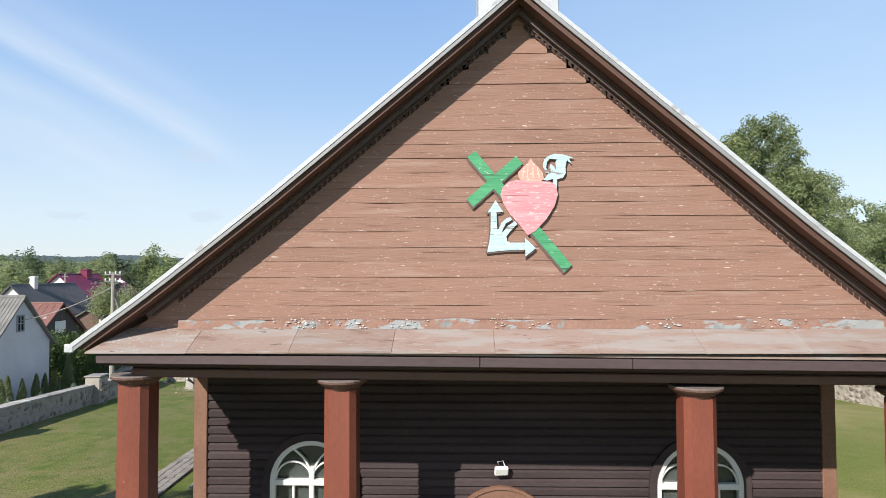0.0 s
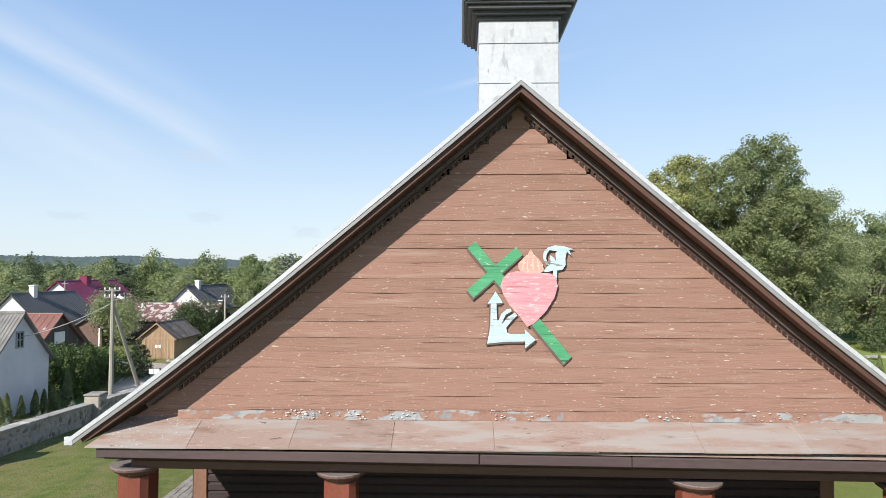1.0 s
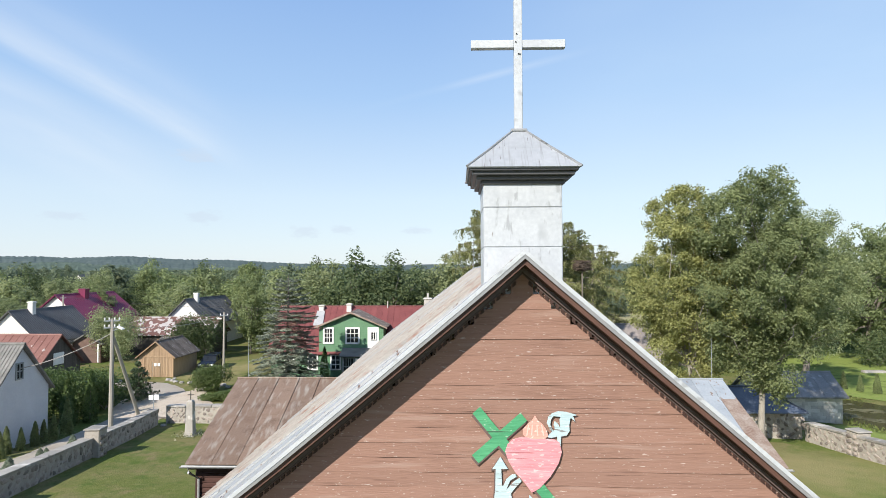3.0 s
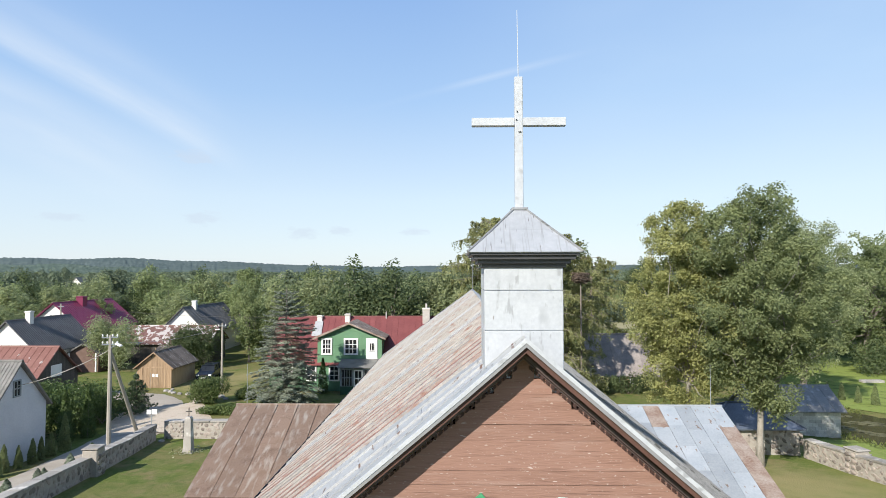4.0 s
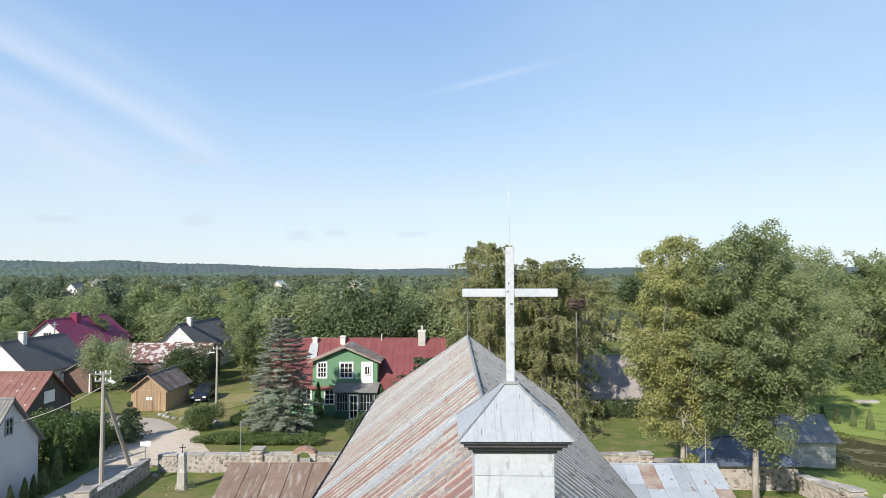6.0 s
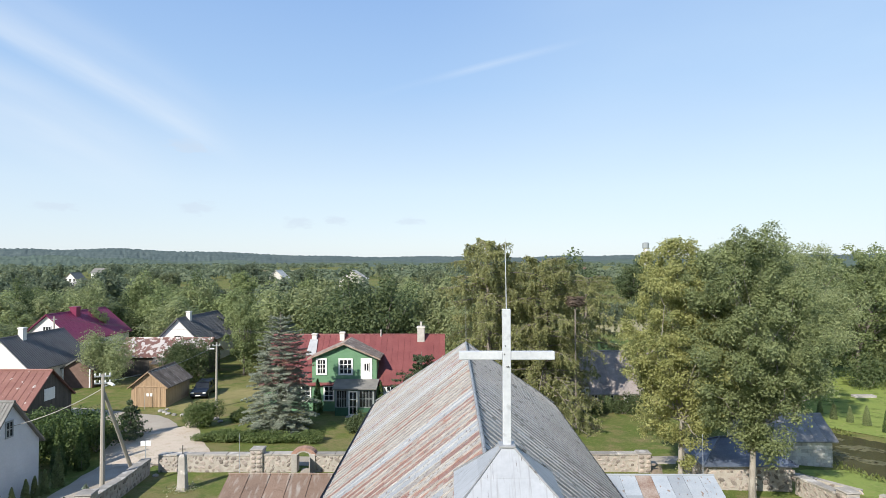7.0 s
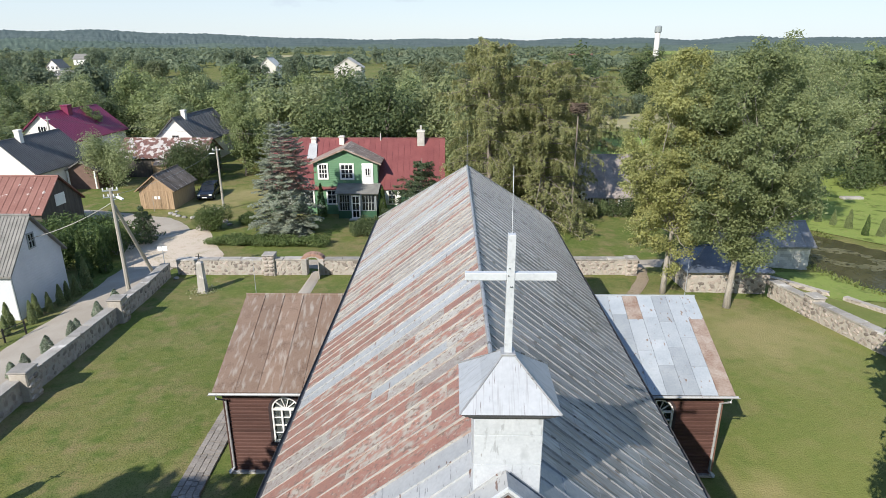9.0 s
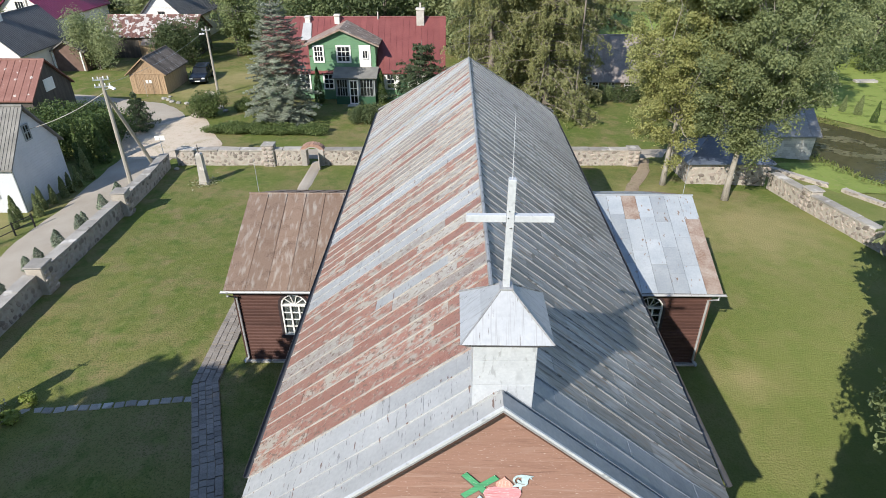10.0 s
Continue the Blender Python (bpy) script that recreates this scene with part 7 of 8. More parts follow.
pc = part("porch", Shape().box(-11.7, 49.6, -1.2, -8.0, GY - 0.1, -0.1), DKGREEN, gh, "glazed entrance porch with grey tin roof")
q = [(-11.95, 49.3, 1.62), (-7.75, 49.3, 1.62), (-7.75, GY - 0.03, 2.15), (-11.95, GY - 0.03, 2.15)]
part("porch_roof", Shape().add(q + [(x, y, z + 0.07) for x, y, z in q], [(3, 2, 1, 0), (4, 5, 6, 7), (0, 1, 5, 4), (1, 2, 6, 5), (2, 3, 7, 6), (3, 0, 4, 7)]), ASBEST, pc)
for x in (-11.65, -10.5, -9.5, -8.05):
    box("porch_post", x - 0.06, 49.58, -0.1, x + 0.06, 49.7, 1.62, GREYW, pc)
for x, wdt in ((-11.07, 1.0), (-8.78, 1.25)):
    house_window(pc, x, 49.64, -0.1, wdt, 1.6, "S", (4, 2), -0.03, GREYW)
house_window(pc, -10.0, 49.62, -0.85, 0.85, 2.3, "S", (2, 3), 0.04, WHITE)
box("porch_step", -10.6, 48.9, -1.2, -9.3, 49.58, -0.85, CONC, pc)
box("porch_side", -8.06, 49.72, -0.1, -8.0, GY - 0.1, 1.7, GREYW, pc), box("porch_side", -11.7, 49.72, -0.1, -11.64, GY - 0.1, 1.7, GREYW, pc)
for x, z0, z1, wdt in ((-15.0, 4.9, 6.15, 0.5), (-12.1, 5.3, 6.3, 0.5), (-3.9, 4.9, 6.9, 0.75)):
    chimney(gh, x, 55.6, z0, z1, wdt, LIMEB)
box("chimney_pot", -4.0, 55.5, 6.9, -3.8, 55.7, 7.35, LIMEB, gh)
part("vent_pipe", Shape().tube([(-8.1, 55.8, 5.7), (-8.1, 55.8, 6.5)], [0.06] * 2, 8), LIMEB, gh)
q = [(-15.5, 53.9, 4.15), (-14.5, 53.9, 4.15), (-14.6, 55.3, 5.5), (-15.4, 55.3, 5.5)]
part("chimney_flashing", Shape().add([(x, y, z + 0.06) for x, y, z in q] + [(x, y, z + 0.0) for x, y, z in q], [(0, 1, 2, 3), (7, 6, 5, 4), (0, 4, 5, 1), (1, 5, 6, 2), (2, 6, 7, 3), (3, 7, 4, 0)]), GALV, gh)

# outbuildings by the pond
ob_ = empty("stone_outbuilding", (17.6, 32.4, -0.9), "low fieldstone outbuilding with dark blue tin hip roof", "outbuilding")
part("wall", Shape().box(15.0, 30.65, -1.3, 20.2, 34.2, 1.05), MORTAR, ob_)
z0, e = 1.0, 0.28
A = [(15.0 - e, 30.65 - e), (20.2 + e, 30.65 - e), (20.2 + e, 34.2 + e), (15.0 - e, 34.2 + e)]
R = [(16.6, 32.4), (18.6, 32.4)]
for f in ((A[0], A[1], R[1], R[0]), (A[1], A[2], R[1]), (A[2], A[3], R[0], R[1]), (A[3], A[0], R[0])):
    n = len(f)
    vs = [(x, y, z0 if (x, y) in A else 2.2) for x, y in f]
    vs += [(x, y, z - 0.07) for x, y, z in vs]
    part("roof", Shape().add(vs, [tuple(range(n)), tuple(range(2 * n - 1, n - 1, -1))] + [(i, i + n, (i + 1) % n + n, (i + 1) % n) for i in range(n)]), BLUETIN, ob_)
for a, b in ((A[0], R[0]), (A[1], R[1]), (A[2], R[1]), (A[3], R[0]), (R[0], R[1])):
    part("hip_roll", Shape().tube([(*a, 2.23 if a in R else z0 + 0.02), (*b, 2.23)], [0.05] * 2, 6), BLUETIN, ob_)
shed = gabled("block_shed", "limewashed block shed with dark tin roof by the pond", 20.8, 26.6, 36.9, 40.6, -1.5, 0.75, 2.0, "x", LIMEB, mat("weathered_grey_tin", [(0.14, 0.142, 0.145), (0.25, 0.25, 0.25)], 1.2, 12, 0.45, 0.2, 0.3, obj=0.15, spots=(0.30, 0.305, 0.315), spot_scale=2.0, spot_at=0.58, spot_soft=0.08), 0.3, 0, None, 8)
th = gabled("cottage", "old cottage with grey roof behind the larches", 13.0, 20.5, 54.3, 61, -1.3, 0.45, 3.9, "x", PINEW, mat("weathered_grey_boards", [(0.19, 0.165, 0.155), (0.32, 0.285, 0.265)], 1.5, 9, 0.9, bump=0.5, dist=0.02, obj=0.15), 0.35, 0, None, 9)
for x in (13.7, 15.3, 17.0):
    house_window(th, x, 54.28, -0.75, 0.75, 1.0, "S", (2, 2), 0.02)


cp = part("porch", Shape().box(11.5, 53.2, -1.4, 12.9, 55.2, 1.15), WHITE, th, "small white board porch")
part("porch_roof", Shape().prism([(11.3, 1.15), (13.1, 1.15), (12.2, 1.95)], 2.3, pose(0, 53.0, 0)), SHINGLE, cp)
house_window(cp, 12.2, 53.17, -0.3, 0.7, 1.0, "S", (2, 2), 0.0, GREYW)

# ---- fieldstone walls ----
def stone_mesh(seed):
    rs = random.Random(seed)
    n = rs.choice((5, 6, 7))
    a = [2 * math.pi * (i + rs.uniform(-0.22, 0.22)) / n for i in range(n)]
    r = [rs.uniform(0.8, 1.1) for _ in a]
    vs = [(math.cos(t) * q, 0.02, math.sin(t) * q) for t, q in zip(a, r)]
    vs += [(math.cos(t) * q * 0.86, -0.45, math.sin(t) * q * 0.86) for t, q in zip(a, r)]
    vs += [(math.cos(t) * q * 0.45, -0.75, math.sin(t) * q * 0.45) for t, q in zip(a, r)]
    fs = [(i, (i + 1) % n, (i + 1) % n + n, i + n) for i in range(n)] + [(i + n, (i + 1) % n + n, (i + 1) % n + 2 * n, i + 2 * n) for i in range(n)] + [tuple(range(2 * n, 3 * n))]
    me = Shape().add(vs, fs).mesh("stone")
    me.materials.append(STONE)
    return me


STONES = [stone_mesh(i) for i in range(8)]


def stone_face(parent, a, b, z0, z1, limit=300, size=0.36, srand=None):
    """Stones set in the face that runs from a to b; the face looks to the right of that way."""
    a, b = Vector(a), Vector(b)
    ln = (b - a).length
    d = (b - a) / ln
    ang = math.degrees(math.atan2(d.y, d.x))
    rows = max(1, round((z1(0) - z0(0)) / (size * 0.78)))
    k = 0
    for r in range(rows):
        u = srand.uniform(0, 0.2)
        while u < ln - 0.12:
            w = size * srand.uniform(0.35, 1.7)
            t = min(1, (u + w / 2) / ln)
            lo, hi = z0(t), z1(t)
            hh = (hi - lo) / rows
            p = a + d * (u + w / 2)
            z = lo + hh * (r + 0.5) + srand.uniform(-0.11, 0.11)
            if k < limit:
                s = part("stone", STONES[srand.randrange(8)], STONE, parent)
                s.matrix_basis = pose(p.x, p.y, z, 0, 0, ang) @ pose(0, 0, 0, 0, srand.uniform(-60, 60), 0) @ Matrix.Diagonal((w * srand.uniform(0.30, 0.54), srand.uniform(0.02, 0.055), hh * srand.uniform(0.26, 0.62), 1))
                k += 1
            u += w + 0.015
    return k


def stone_wall(name, label, pts, height, thick, side, limit=300, coping=True, post_at=()):
    """pts run along the face that carries stones; the wall stands to the left of that way (side 1) and the face looks right."""
    wl_ = tagged(part(name, Shape(), MORTAR, None, label), kind="structure", category="wall")
    core, sr, left_ = Shape(), random.Random(len(pts) * 7 + int(abs(pts[0][0]))), limit
    offs = []
    for i in range(len(pts)):
        p, q = Vector(pts[max(0, i - 1)]), Vector(pts[min(len(pts) - 1, i + 1)])
        t = (q - p).normalized()
        offs.append(Vector((-t.y, t.x)) * thick)
    dense = []
    for i in range(len(pts) - 1):
        n = max(1, int((Vector(pts[i + 1]) - Vector(pts[i])).length / 0.7))
        for j in range(n):
            t = j / n
            dense.append((Vector(pts[i]).lerp(Vector(pts[i + 1]), t), offs[i].lerp(offs[i + 1], t)))
    dense.append((Vector(pts[-1]), offs[-1]))
    for p, o in dense:
        hh = height + 0.05 * noise.noise((p.x * 0.8, p.y * 0.8, 3))
        q = p + o
        g = gz(p.x, p.y)
        core.v += [(p.x, p.y, g - 0.4), (p.x, p.y, g + hh), (q.x, q.y, g + hh + 0.03 * noise.noise((p.x, p.y, 9))), (q.x, q.y, g - 0.6)]
    n = len(dense)
    for i in range(n - 1):
        for j in range(4):
            core.f.append((i * 4 + j, i * 4 + (j + 1) % 4, i * 4 + 4 + (j + 1) % 4, i * 4 + 4 + j))
    core.f = [f[::-1] for f in core.f] + [(0, 1, 2, 3), (n * 4 - 1, n * 4 - 2, n * 4 - 3, n * 4 - 4)]
    core.f = [f[::-1] for f in core.f]
    wl_.data = core.mesh(name)
    wl_.data.materials.append(MORTAR)
    for i in range(len(pts) - 1):
        a, b = Vector(pts[i]), Vector(pts[i + 1])
        za = lambda t, a=a, b=b: gz(*a.lerp(b, t)) + 0.02
        zb = lambda t, a=a, b=b: gz(*a.lerp(b, t)) + height - 0.02
        left_ -= stone_face(wl_, a, b, za, zb, left_, srand=sr)
    if coping:
        u, i = 0, 0
        for i in range(0, n - 1, 2):
            (p, o), (q, o2) = dense[i], dense[min(n - 1, i + 2)]
            e, e2 = o.normalized() * 0.05, o2.normalized() * 0.05
            zt = [gz(v.x, v.y) + height for v in (p, q)]
            d = (q - p) * 0.012
            c = [p - e + d, q - e2 - d, q + o2 + e2 - d, p + o + e + d]
            zz = (zt[0], zt[1], zt[1], zt[0])
            h0 = sr.uniform(-0.015, 0.02)
            vs = [(v.x, v.y, z + h0 - 0.03) for v, z in zip(c, zz)] + [(v.x + sr.uniform(-.02, .02), v.y + sr.uniform(-.02, .02), z + h0 + 0.07) for v, z in zip(c, zz)]
            part("coping_slab", Shape().add(vs, [(3, 2, 1, 0), (4, 5, 6, 7), (0, 1, 5, 4), (1, 2, 6, 5), (2, 3, 7, 6), (3, 0, 4, 7)]), LIMEW, wl_)
    for px, py, ang, hh in post_at:
        m = pose(px, py, gz(px, py), 0, 0, ang)
        po = part("wall_post", Shape().cbox(-0.42, -0.40, -0.4, 0.42, 0.40, hh, 0.05, m), MORTAR, wl_)
        for r in range(int(hh / 0.3)):
            for c in (-0.2, 0.2):
                s = part("stone", STONES[sr.randrange(8)], STONE, po)
                s.matrix_basis = m @ pose(c + sr.uniform(-.04, .04), -0.405, 0.15 + r * 0.3) @ Matrix.Diagonal((0.2, 0.09, 0.15, 1))
        part("post_cap", Shape().cbox(-0.47, -0.45, hh, 0.47, 0.45, hh + 0.10, 0.04, m), LIMEW, po)
    return wl_


stone_wall("wall_west", "fieldstone churchyard wall with pale coping", [(-20.95, 33.4), (-20.5, 29.5), (-20.2, 25.2), (-19.85, 20), (-19.65, 14), (-19.55, 8), (-19.4, -4)][::-1], 1.0, 0.5, 1, 300,
           post_at=((-20.25, 25.3, 95, 1.45), (-19.75, 16.6, 92, 1.4)))
stone_wall("wall_north", "fieldstone churchyard wall along the road", [(-20.6, 33.8), (-14.4, 33.85), (-11.35, 33.95)], 1.15, 0.5, 1, 160, post_at=((-13.9, 34.1, 0, 1.5),))
stone_wall("wall_north", "fieldstone churchyard wall with a garden gate", [(-10.15, 33.95), (-4, 34.0), (4, 34.05), (12.7, 34.2)], 1.15, 0.5, 1, 300, post_at=((12.3, 34.4, 0, 1.2),))
stone_wall("wall_east", "fieldstone churchyard wall in the sun", [(20.15, 30.2), (20.75, 26.6), (21.4, 22.2), (22.6, 17.5), (25, 11)], 1.05, 0.55, 1, 300, post_at=((21.1, 26.8, 279, 1.3),))
stone_wall("wall_east", "low ruined rubble wall on the pond bank", [(21.4, 34.6), (24.7, 31.1)], 0.24, 0.42, 1, 40, False)
stone_wall("wall_east", "low ruined rubble wall on the grass bank", [(25.3, 30.4), (26.6, 27.4), (28.0, 23)], 0.24, 0.42, 1, 60, False)
sr = random.Random(4)
flat = lambda z: (lambda t: z)
stone_face(ob_, (15.0, 30.645), (20.2, 30.645), flat(-0.95), flat(1.0), 120, 0.42, sr)
stone_face(ob_, (15.0, 34.2), (15.0, 30.65), flat(-0.95), flat(1.0), 60, 0.42, sr)
for r in range(9):
    u = 20.8 - (r % 2) * 0.2
    while u < 26.55:
        box("block", max(20.8, u) + 0.006, 36.865, -1.45 + r * 0.245 + 0.005, min(26.6, u + 0.42) - 0.006, 36.9, -1.45 + (r + 1) * 0.245 - 0.006, LIMEB, shed, c=0.008)
        u += 0.42

# garden gate with a small brick arch
gt = empty("garden_gate", (-10.75, 34.2, -0.65), "small arched brick gateway in the stone wall", "gate")
for s in (-1, 1):
    box("gate_pier", -10.75 + s * 0.62 - 0.2, 33.85, -0.9, -10.75 + s * 0.62 + 0.2, 34.5, 0.55, LIMEW, gt, c=0.03)
for i in range(11):
    a0 = math.pi * (i + 0.06) / 11
    a1 = math.pi * (i + 0.94) / 11
    pts = [(-10.75 + r * math.cos(a), 0.42 + r * 0.62 * math.sin(a)) for r, a in ((0.55, a0), (0.86, a0), (0.86, a1), (0.55, a1))]
    part("arch_brick", Shape().prism(pts, 0.62, pose(0, 33.88, 0)), BRICKR, gt)
f = Shape()
arch_strip(f, -10.75, 0.42, 33.92, 0.4, 0.62, 0.0, math.pi, 0.5, 14)
f.v = [(x, y, 0.42 + (z - 0.42) * 0.62) for x, y, z in f.v]
part("arch_lining", f, LIMEW, gt)
part("gate_leaf", Shape().cbox(0, -0.025, 0, 0.9, 0.025, 1.0, 0.01, pose(-10.33, 33.8, -0.62, 0, 0, -75)), POLEC, gt, "open wooden gate leaf")

# obelisk with iron cross
obl = empty("obelisk", (-17.4, 30.4, gz(-17.4, 30.4)), "pale tapered stone obelisk with iron cross and flowers", "monument")
m = pose(-17.4, 30.4, gz(-17.4, 30.4))
t = Shape()
vs = []
for z, w_ in ((0, 0.30), (0.2, 0.28), (0.201, 0.245), (2.1, 0.185), (2.2, 0.12)):
    vs += [m @ Vector((x * w_, y * w_, z)) for x, y in ((-1, -1), (1, -1), (1, 1), (-1, 1))]
fs = [(3, 2, 1, 0), (16, 17, 18, 19)] + [(i * 4 + j, i * 4 + (j + 1) % 4, i * 4 + 4 + (j + 1) % 4, i * 4 + 4 + j) for i in range(4) for j in range(4)]
part("shaft", t.add(vs, fs), LIMEW, obl)
part("iron_cross", Shape().box(-0.02, -0.02, 2.15, 0.02, 0.02, 2.75, m).box(-0.2, -0.018, 2.5, 0.2, 0.018, 2.54, m), IRON, obl)
rs_ = np.random.RandomState(3)
fp = rs_.normal(0, 1, (260, 3)) * np.array([0.42, 0.42, 0.05]) + np.array([-17.4, 30.4, gz(-17.4, 30.4) + 0.12])
fo = leaf_cloud("flower_bed", fp, 0.06, np.zeros((260, 3)), leaf_mat("flower_leaves", (0.12, 0.16, 0.06), (0.5, 0.48, 0.34)), None, rs_)
tagged(under(fo, obl), kind="stuff")

ob2 = copy_thing(obl, pose(-17.2, 8.4, gz(-17.2, 8.4)))
ob2["label"] = "pale tapered stone obelisk with iron cross beside the path"

# ---- poles, signs, wires ----
up_ = empty("utility_pole", (-21.94, 29.55, gz(-21.94, 29.55)), "grey concrete utility pole with a leaning brace", "utility pole")
part("pole", Shape().tube([(-21.94, 29.55, -0.6), (-21.94, 29.55, 6.75)], [0.15, 0.10], 8), POLEC, up_)
part("brace", Shape().tube([(-21.9, 29.6, 5.6), (-22.0, 33.3, -0.7)], [0.10, 0.13], 8), POLEC, up_)
for z in (6.62, 6.2):
    ca = part("crossarm", Shape().cbox(-0.45, -0.04, -0.04, 0.45, 0.04, 0.04, 0.008, pose(-21.94, 29.5, z, 0, 0, 20)), GREYW, up_)
    for u in (-0.4, -0.15, 0.15, 0.4):
        p = pose(-21.94, 29.5, z, 0, 0, 20) @ Vector((u, 0, 0.04))
        part("insulator", Shape().tube([p, p + Vector((0, 0, 0.06)), p + Vector((0, 0, 0.16))], [0.02, 0.05, 0.03], 8), WHITE, ca)
lampo = part("street_lamp", Shape().tube([(-21.9, 29.5, 6.0), (-21.45, 29.35, 6.15)], [0.025] * 2, 6), GREYW, up_)
part("lamp_head", Shape().cbox(-0.1, -0.28, -0.05, 0.1, 0.28, 0.06, 0.03, pose(-21.25, 29.25, 6.2, 12, 0, 60)), WHITE, lampo, "white street lamp head")
p2 = empty("utility_pole", (-24.3, 53.1, gz(-24.3, 53.1)), "grey concrete lamp pole on the grass", "utility pole")
part("pole", Shape().tube([(-24.3, 53.1, -1.2), (-24.3, 53.1, 5.55)], [0.14, 0.09], 8), POLEC, p2)
part("crossarm", Shape().cbox(-0.4, -0.04, 5.2, 0.4, 0.04, 5.28, 0.008, pose(-24.3, 53.05, 0, 0, 0, 10)), GREYW, p2)
part("lamp_head", Shape().cbox(-0.25, -0.09, 4.85, 0.25, 0.09, 4.95, 0.03, pose(-24.75, 53.0, 0, 0, 0, 10)), WHITE, p2)
for u in (-0.35, 0.0, 0.35):
    part("insulator", Shape().tube([(-24.3 + u, 53.05, 5.28), (-24.3 + u, 53.05, 5.42)], [0.05, 0.03], 8), WHITE, p2)
p3_ = empty("utility_pole", (-52.5, 70.5, gz(-52.5, 70.5)), "distant pole carrying the village wires", "utility pole")
part("pole", Shape().tube([(-52.5, 70.5, -1.2), (-52.5, 70.5, 6.6)], [0.13, 0.09], 6), POLEC, p3_)
part("crossarm", Shape().box(-52.9, 70.45, 6.2, -52.1, 70.55, 6.28), GREYW, p3_)


def wire(a, b, sag, r=0.012, material=None):
    a, b = Vector(a), Vector(b)
    pts = [a.lerp(b, i / 10) - Vector((0, 0, sag * 4 * (i / 10) * (1 - i / 10))) for i in range(11)]
    return part("wire", Shape().tube(pts, [r] * 11, 5), material or GREYW, None, "thin overhead wire between the poles")


for i, u in enumerate((-0.35, 0.0, 0.35)):
    tagged(wire((-52.5 + u, 70.5, 6.4), (-20 + u, 63 + u, 5.4), 0.5, 0.006, IRON), category="wire", group="overhead wires")
tagged(wire((-21.9, 29.5, 5.9), (-26.7, 28.2, 3.9), 0.25, 0.022, LIMEW), label="thick pale service cable running to the white house", category="wire", group="overhead wires")
tagged(wire((-21.9, 29.5, 6.3), (-24.3, 53.0, 5.3), 0.5, 0.010), category="wire", group="overhead wires")
sg = empty("road_sign", (-22.6, 36.0, gz(-22.6, 36)), "small white double sign on a grey post", "sign")
part("post", Shape().tube([(-22.6, 36, -0.9), (-22.6, 36, 0.75)], [0.03] * 2, 8), GREYW, sg)
box("plate", -22.95, 35.94, 0.45, -22.62, 35.965, 0.78, WHITE, sg), box("plate", -22.58, 35.94, 0.45, -22.2, 35.965, 0.82, WHITE, sg)
sg2 = empty("road_sign", (-32.2, 53.0, gz(-32.2, 53)), "thin metal sign post by the plank shed", "sign")
part("post", Shape().tube([(-31.3, 52.6, -1.1), (-31.3, 52.6, 0.6)], [0.025] * 2, 8), POLEC, sg2)

# ---- car ----
DKBLUE = mat("dark_blue_car_paint", [(0.012, 0.016, 0.028), (0.02, 0.026, 0.042)], 2, 20, 0.25, 0.3, 0.0)
RUBBER = mat("tyre_rubber", [(0.015, 0.015, 0.015), (0.03, 0.03, 0.03)], 4, 30, 0.8)
CHROME = mat("wheel_metal", [(0.35, 0.36, 0.37), (0.5, 0.5, 0.51)], 4, 30, 0.3, 0.8)
car = empty("car", (-28.2, 59.3, gz(-28.2, 59.3)), "dark blue estate car parked on the grass", "car")
cm = pose(-28.0, 58.9, gz(-28.2, 59.3) + 0.02, 0, 0, -82)
body = Shape()
prof = [(-2.2, 0.28), (2.15, 0.28), (2.22, 0.5), (2.15, 0.80), (1.0, 0.93), (-2.15, 0.98), (-2.24, 0.6)]
body.prism([(x, z) for x, z in prof], 1.7, cm @ pose(0, -0.85, 0))
bo = part("body", body, DKBLUE, car)
bo.modifiers.new("round", "BEVEL").width = 0.06
cab = Shape()
pa = [(-2.1, 0.96), (1.0, 0.92), (0.35, 1.40), (-1.85, 1.43)]
vs = [cm @ Vector((x, s * (0.80 if z > 1.1 else 0.97), z)) for x, s, z in [(x, s, z) for s in (-0.83, 0.83) for x, z in pa]]
cab.add(vs, [(0, 1, 2, 3), (7, 6, 5, 4), (0, 4, 5, 1), (1, 5, 6, 2), (2, 6, 7, 3), (3, 7, 4, 0)])
part("cabin_glass", cab, DARKGL, car)
rf = Shape()
rf.cbox(-1.9, -0.68, 1.40, 0.4, 0.68, 1.46, 0.025, cm)
part("roof_panel", rf, DKBLUE, car)
for x in (-1.3, -0.35):
    for s in (-1, 1):
        part("pillar", Shape().tube([cm @ Vector((x, s * 0.815, 0.95)), cm @ Vector((x, s * 0.68, 1.43))], [0.035] * 2, 6), DKBLUE, car)
for x in (-1.35, 1.35):
    for s in (-1, 1):
        wq = part("wheel", Shape().tube([cm @ Vector((x, s * 0.68, 0.31)), cm @ Vector((x, s * 0.87, 0.31))], [0.31] * 2, 18), RUBBER, car)
        part("rim", Shape().tube([cm @ Vector((x, s * 0.865, 0.31)), cm @ Vector((x, s * 0.885, 0.31))], [0.2, 0.17], 14), CHROME, wq)
for s in (-1, 1):
    part("headlight", Shape().cbox(2.10, s * 0.62 - 0.17, 0.58, 2.24, s * 0.62 + 0.17, 0.74, 0.03, cm), WHITE, car, "clear headlight")
    part("mirror", Shape().cbox(0.55, s * 0.95 - 0.07, 0.95, 0.7, s * 0.95 + 0.07, 1.08, 0.02, cm), DKBLUE, car)
part("bumper", Shape().cbox(2.12, -0.8, 0.30, 2.30, 0.8, 0.50, 0.04, cm), DKBLUE, car)
part("number_plate", Shape().cbox(2.30, -0.26, 0.36, 2.315, 0.26, 0.47, 0.004, cm), WHITE, car)
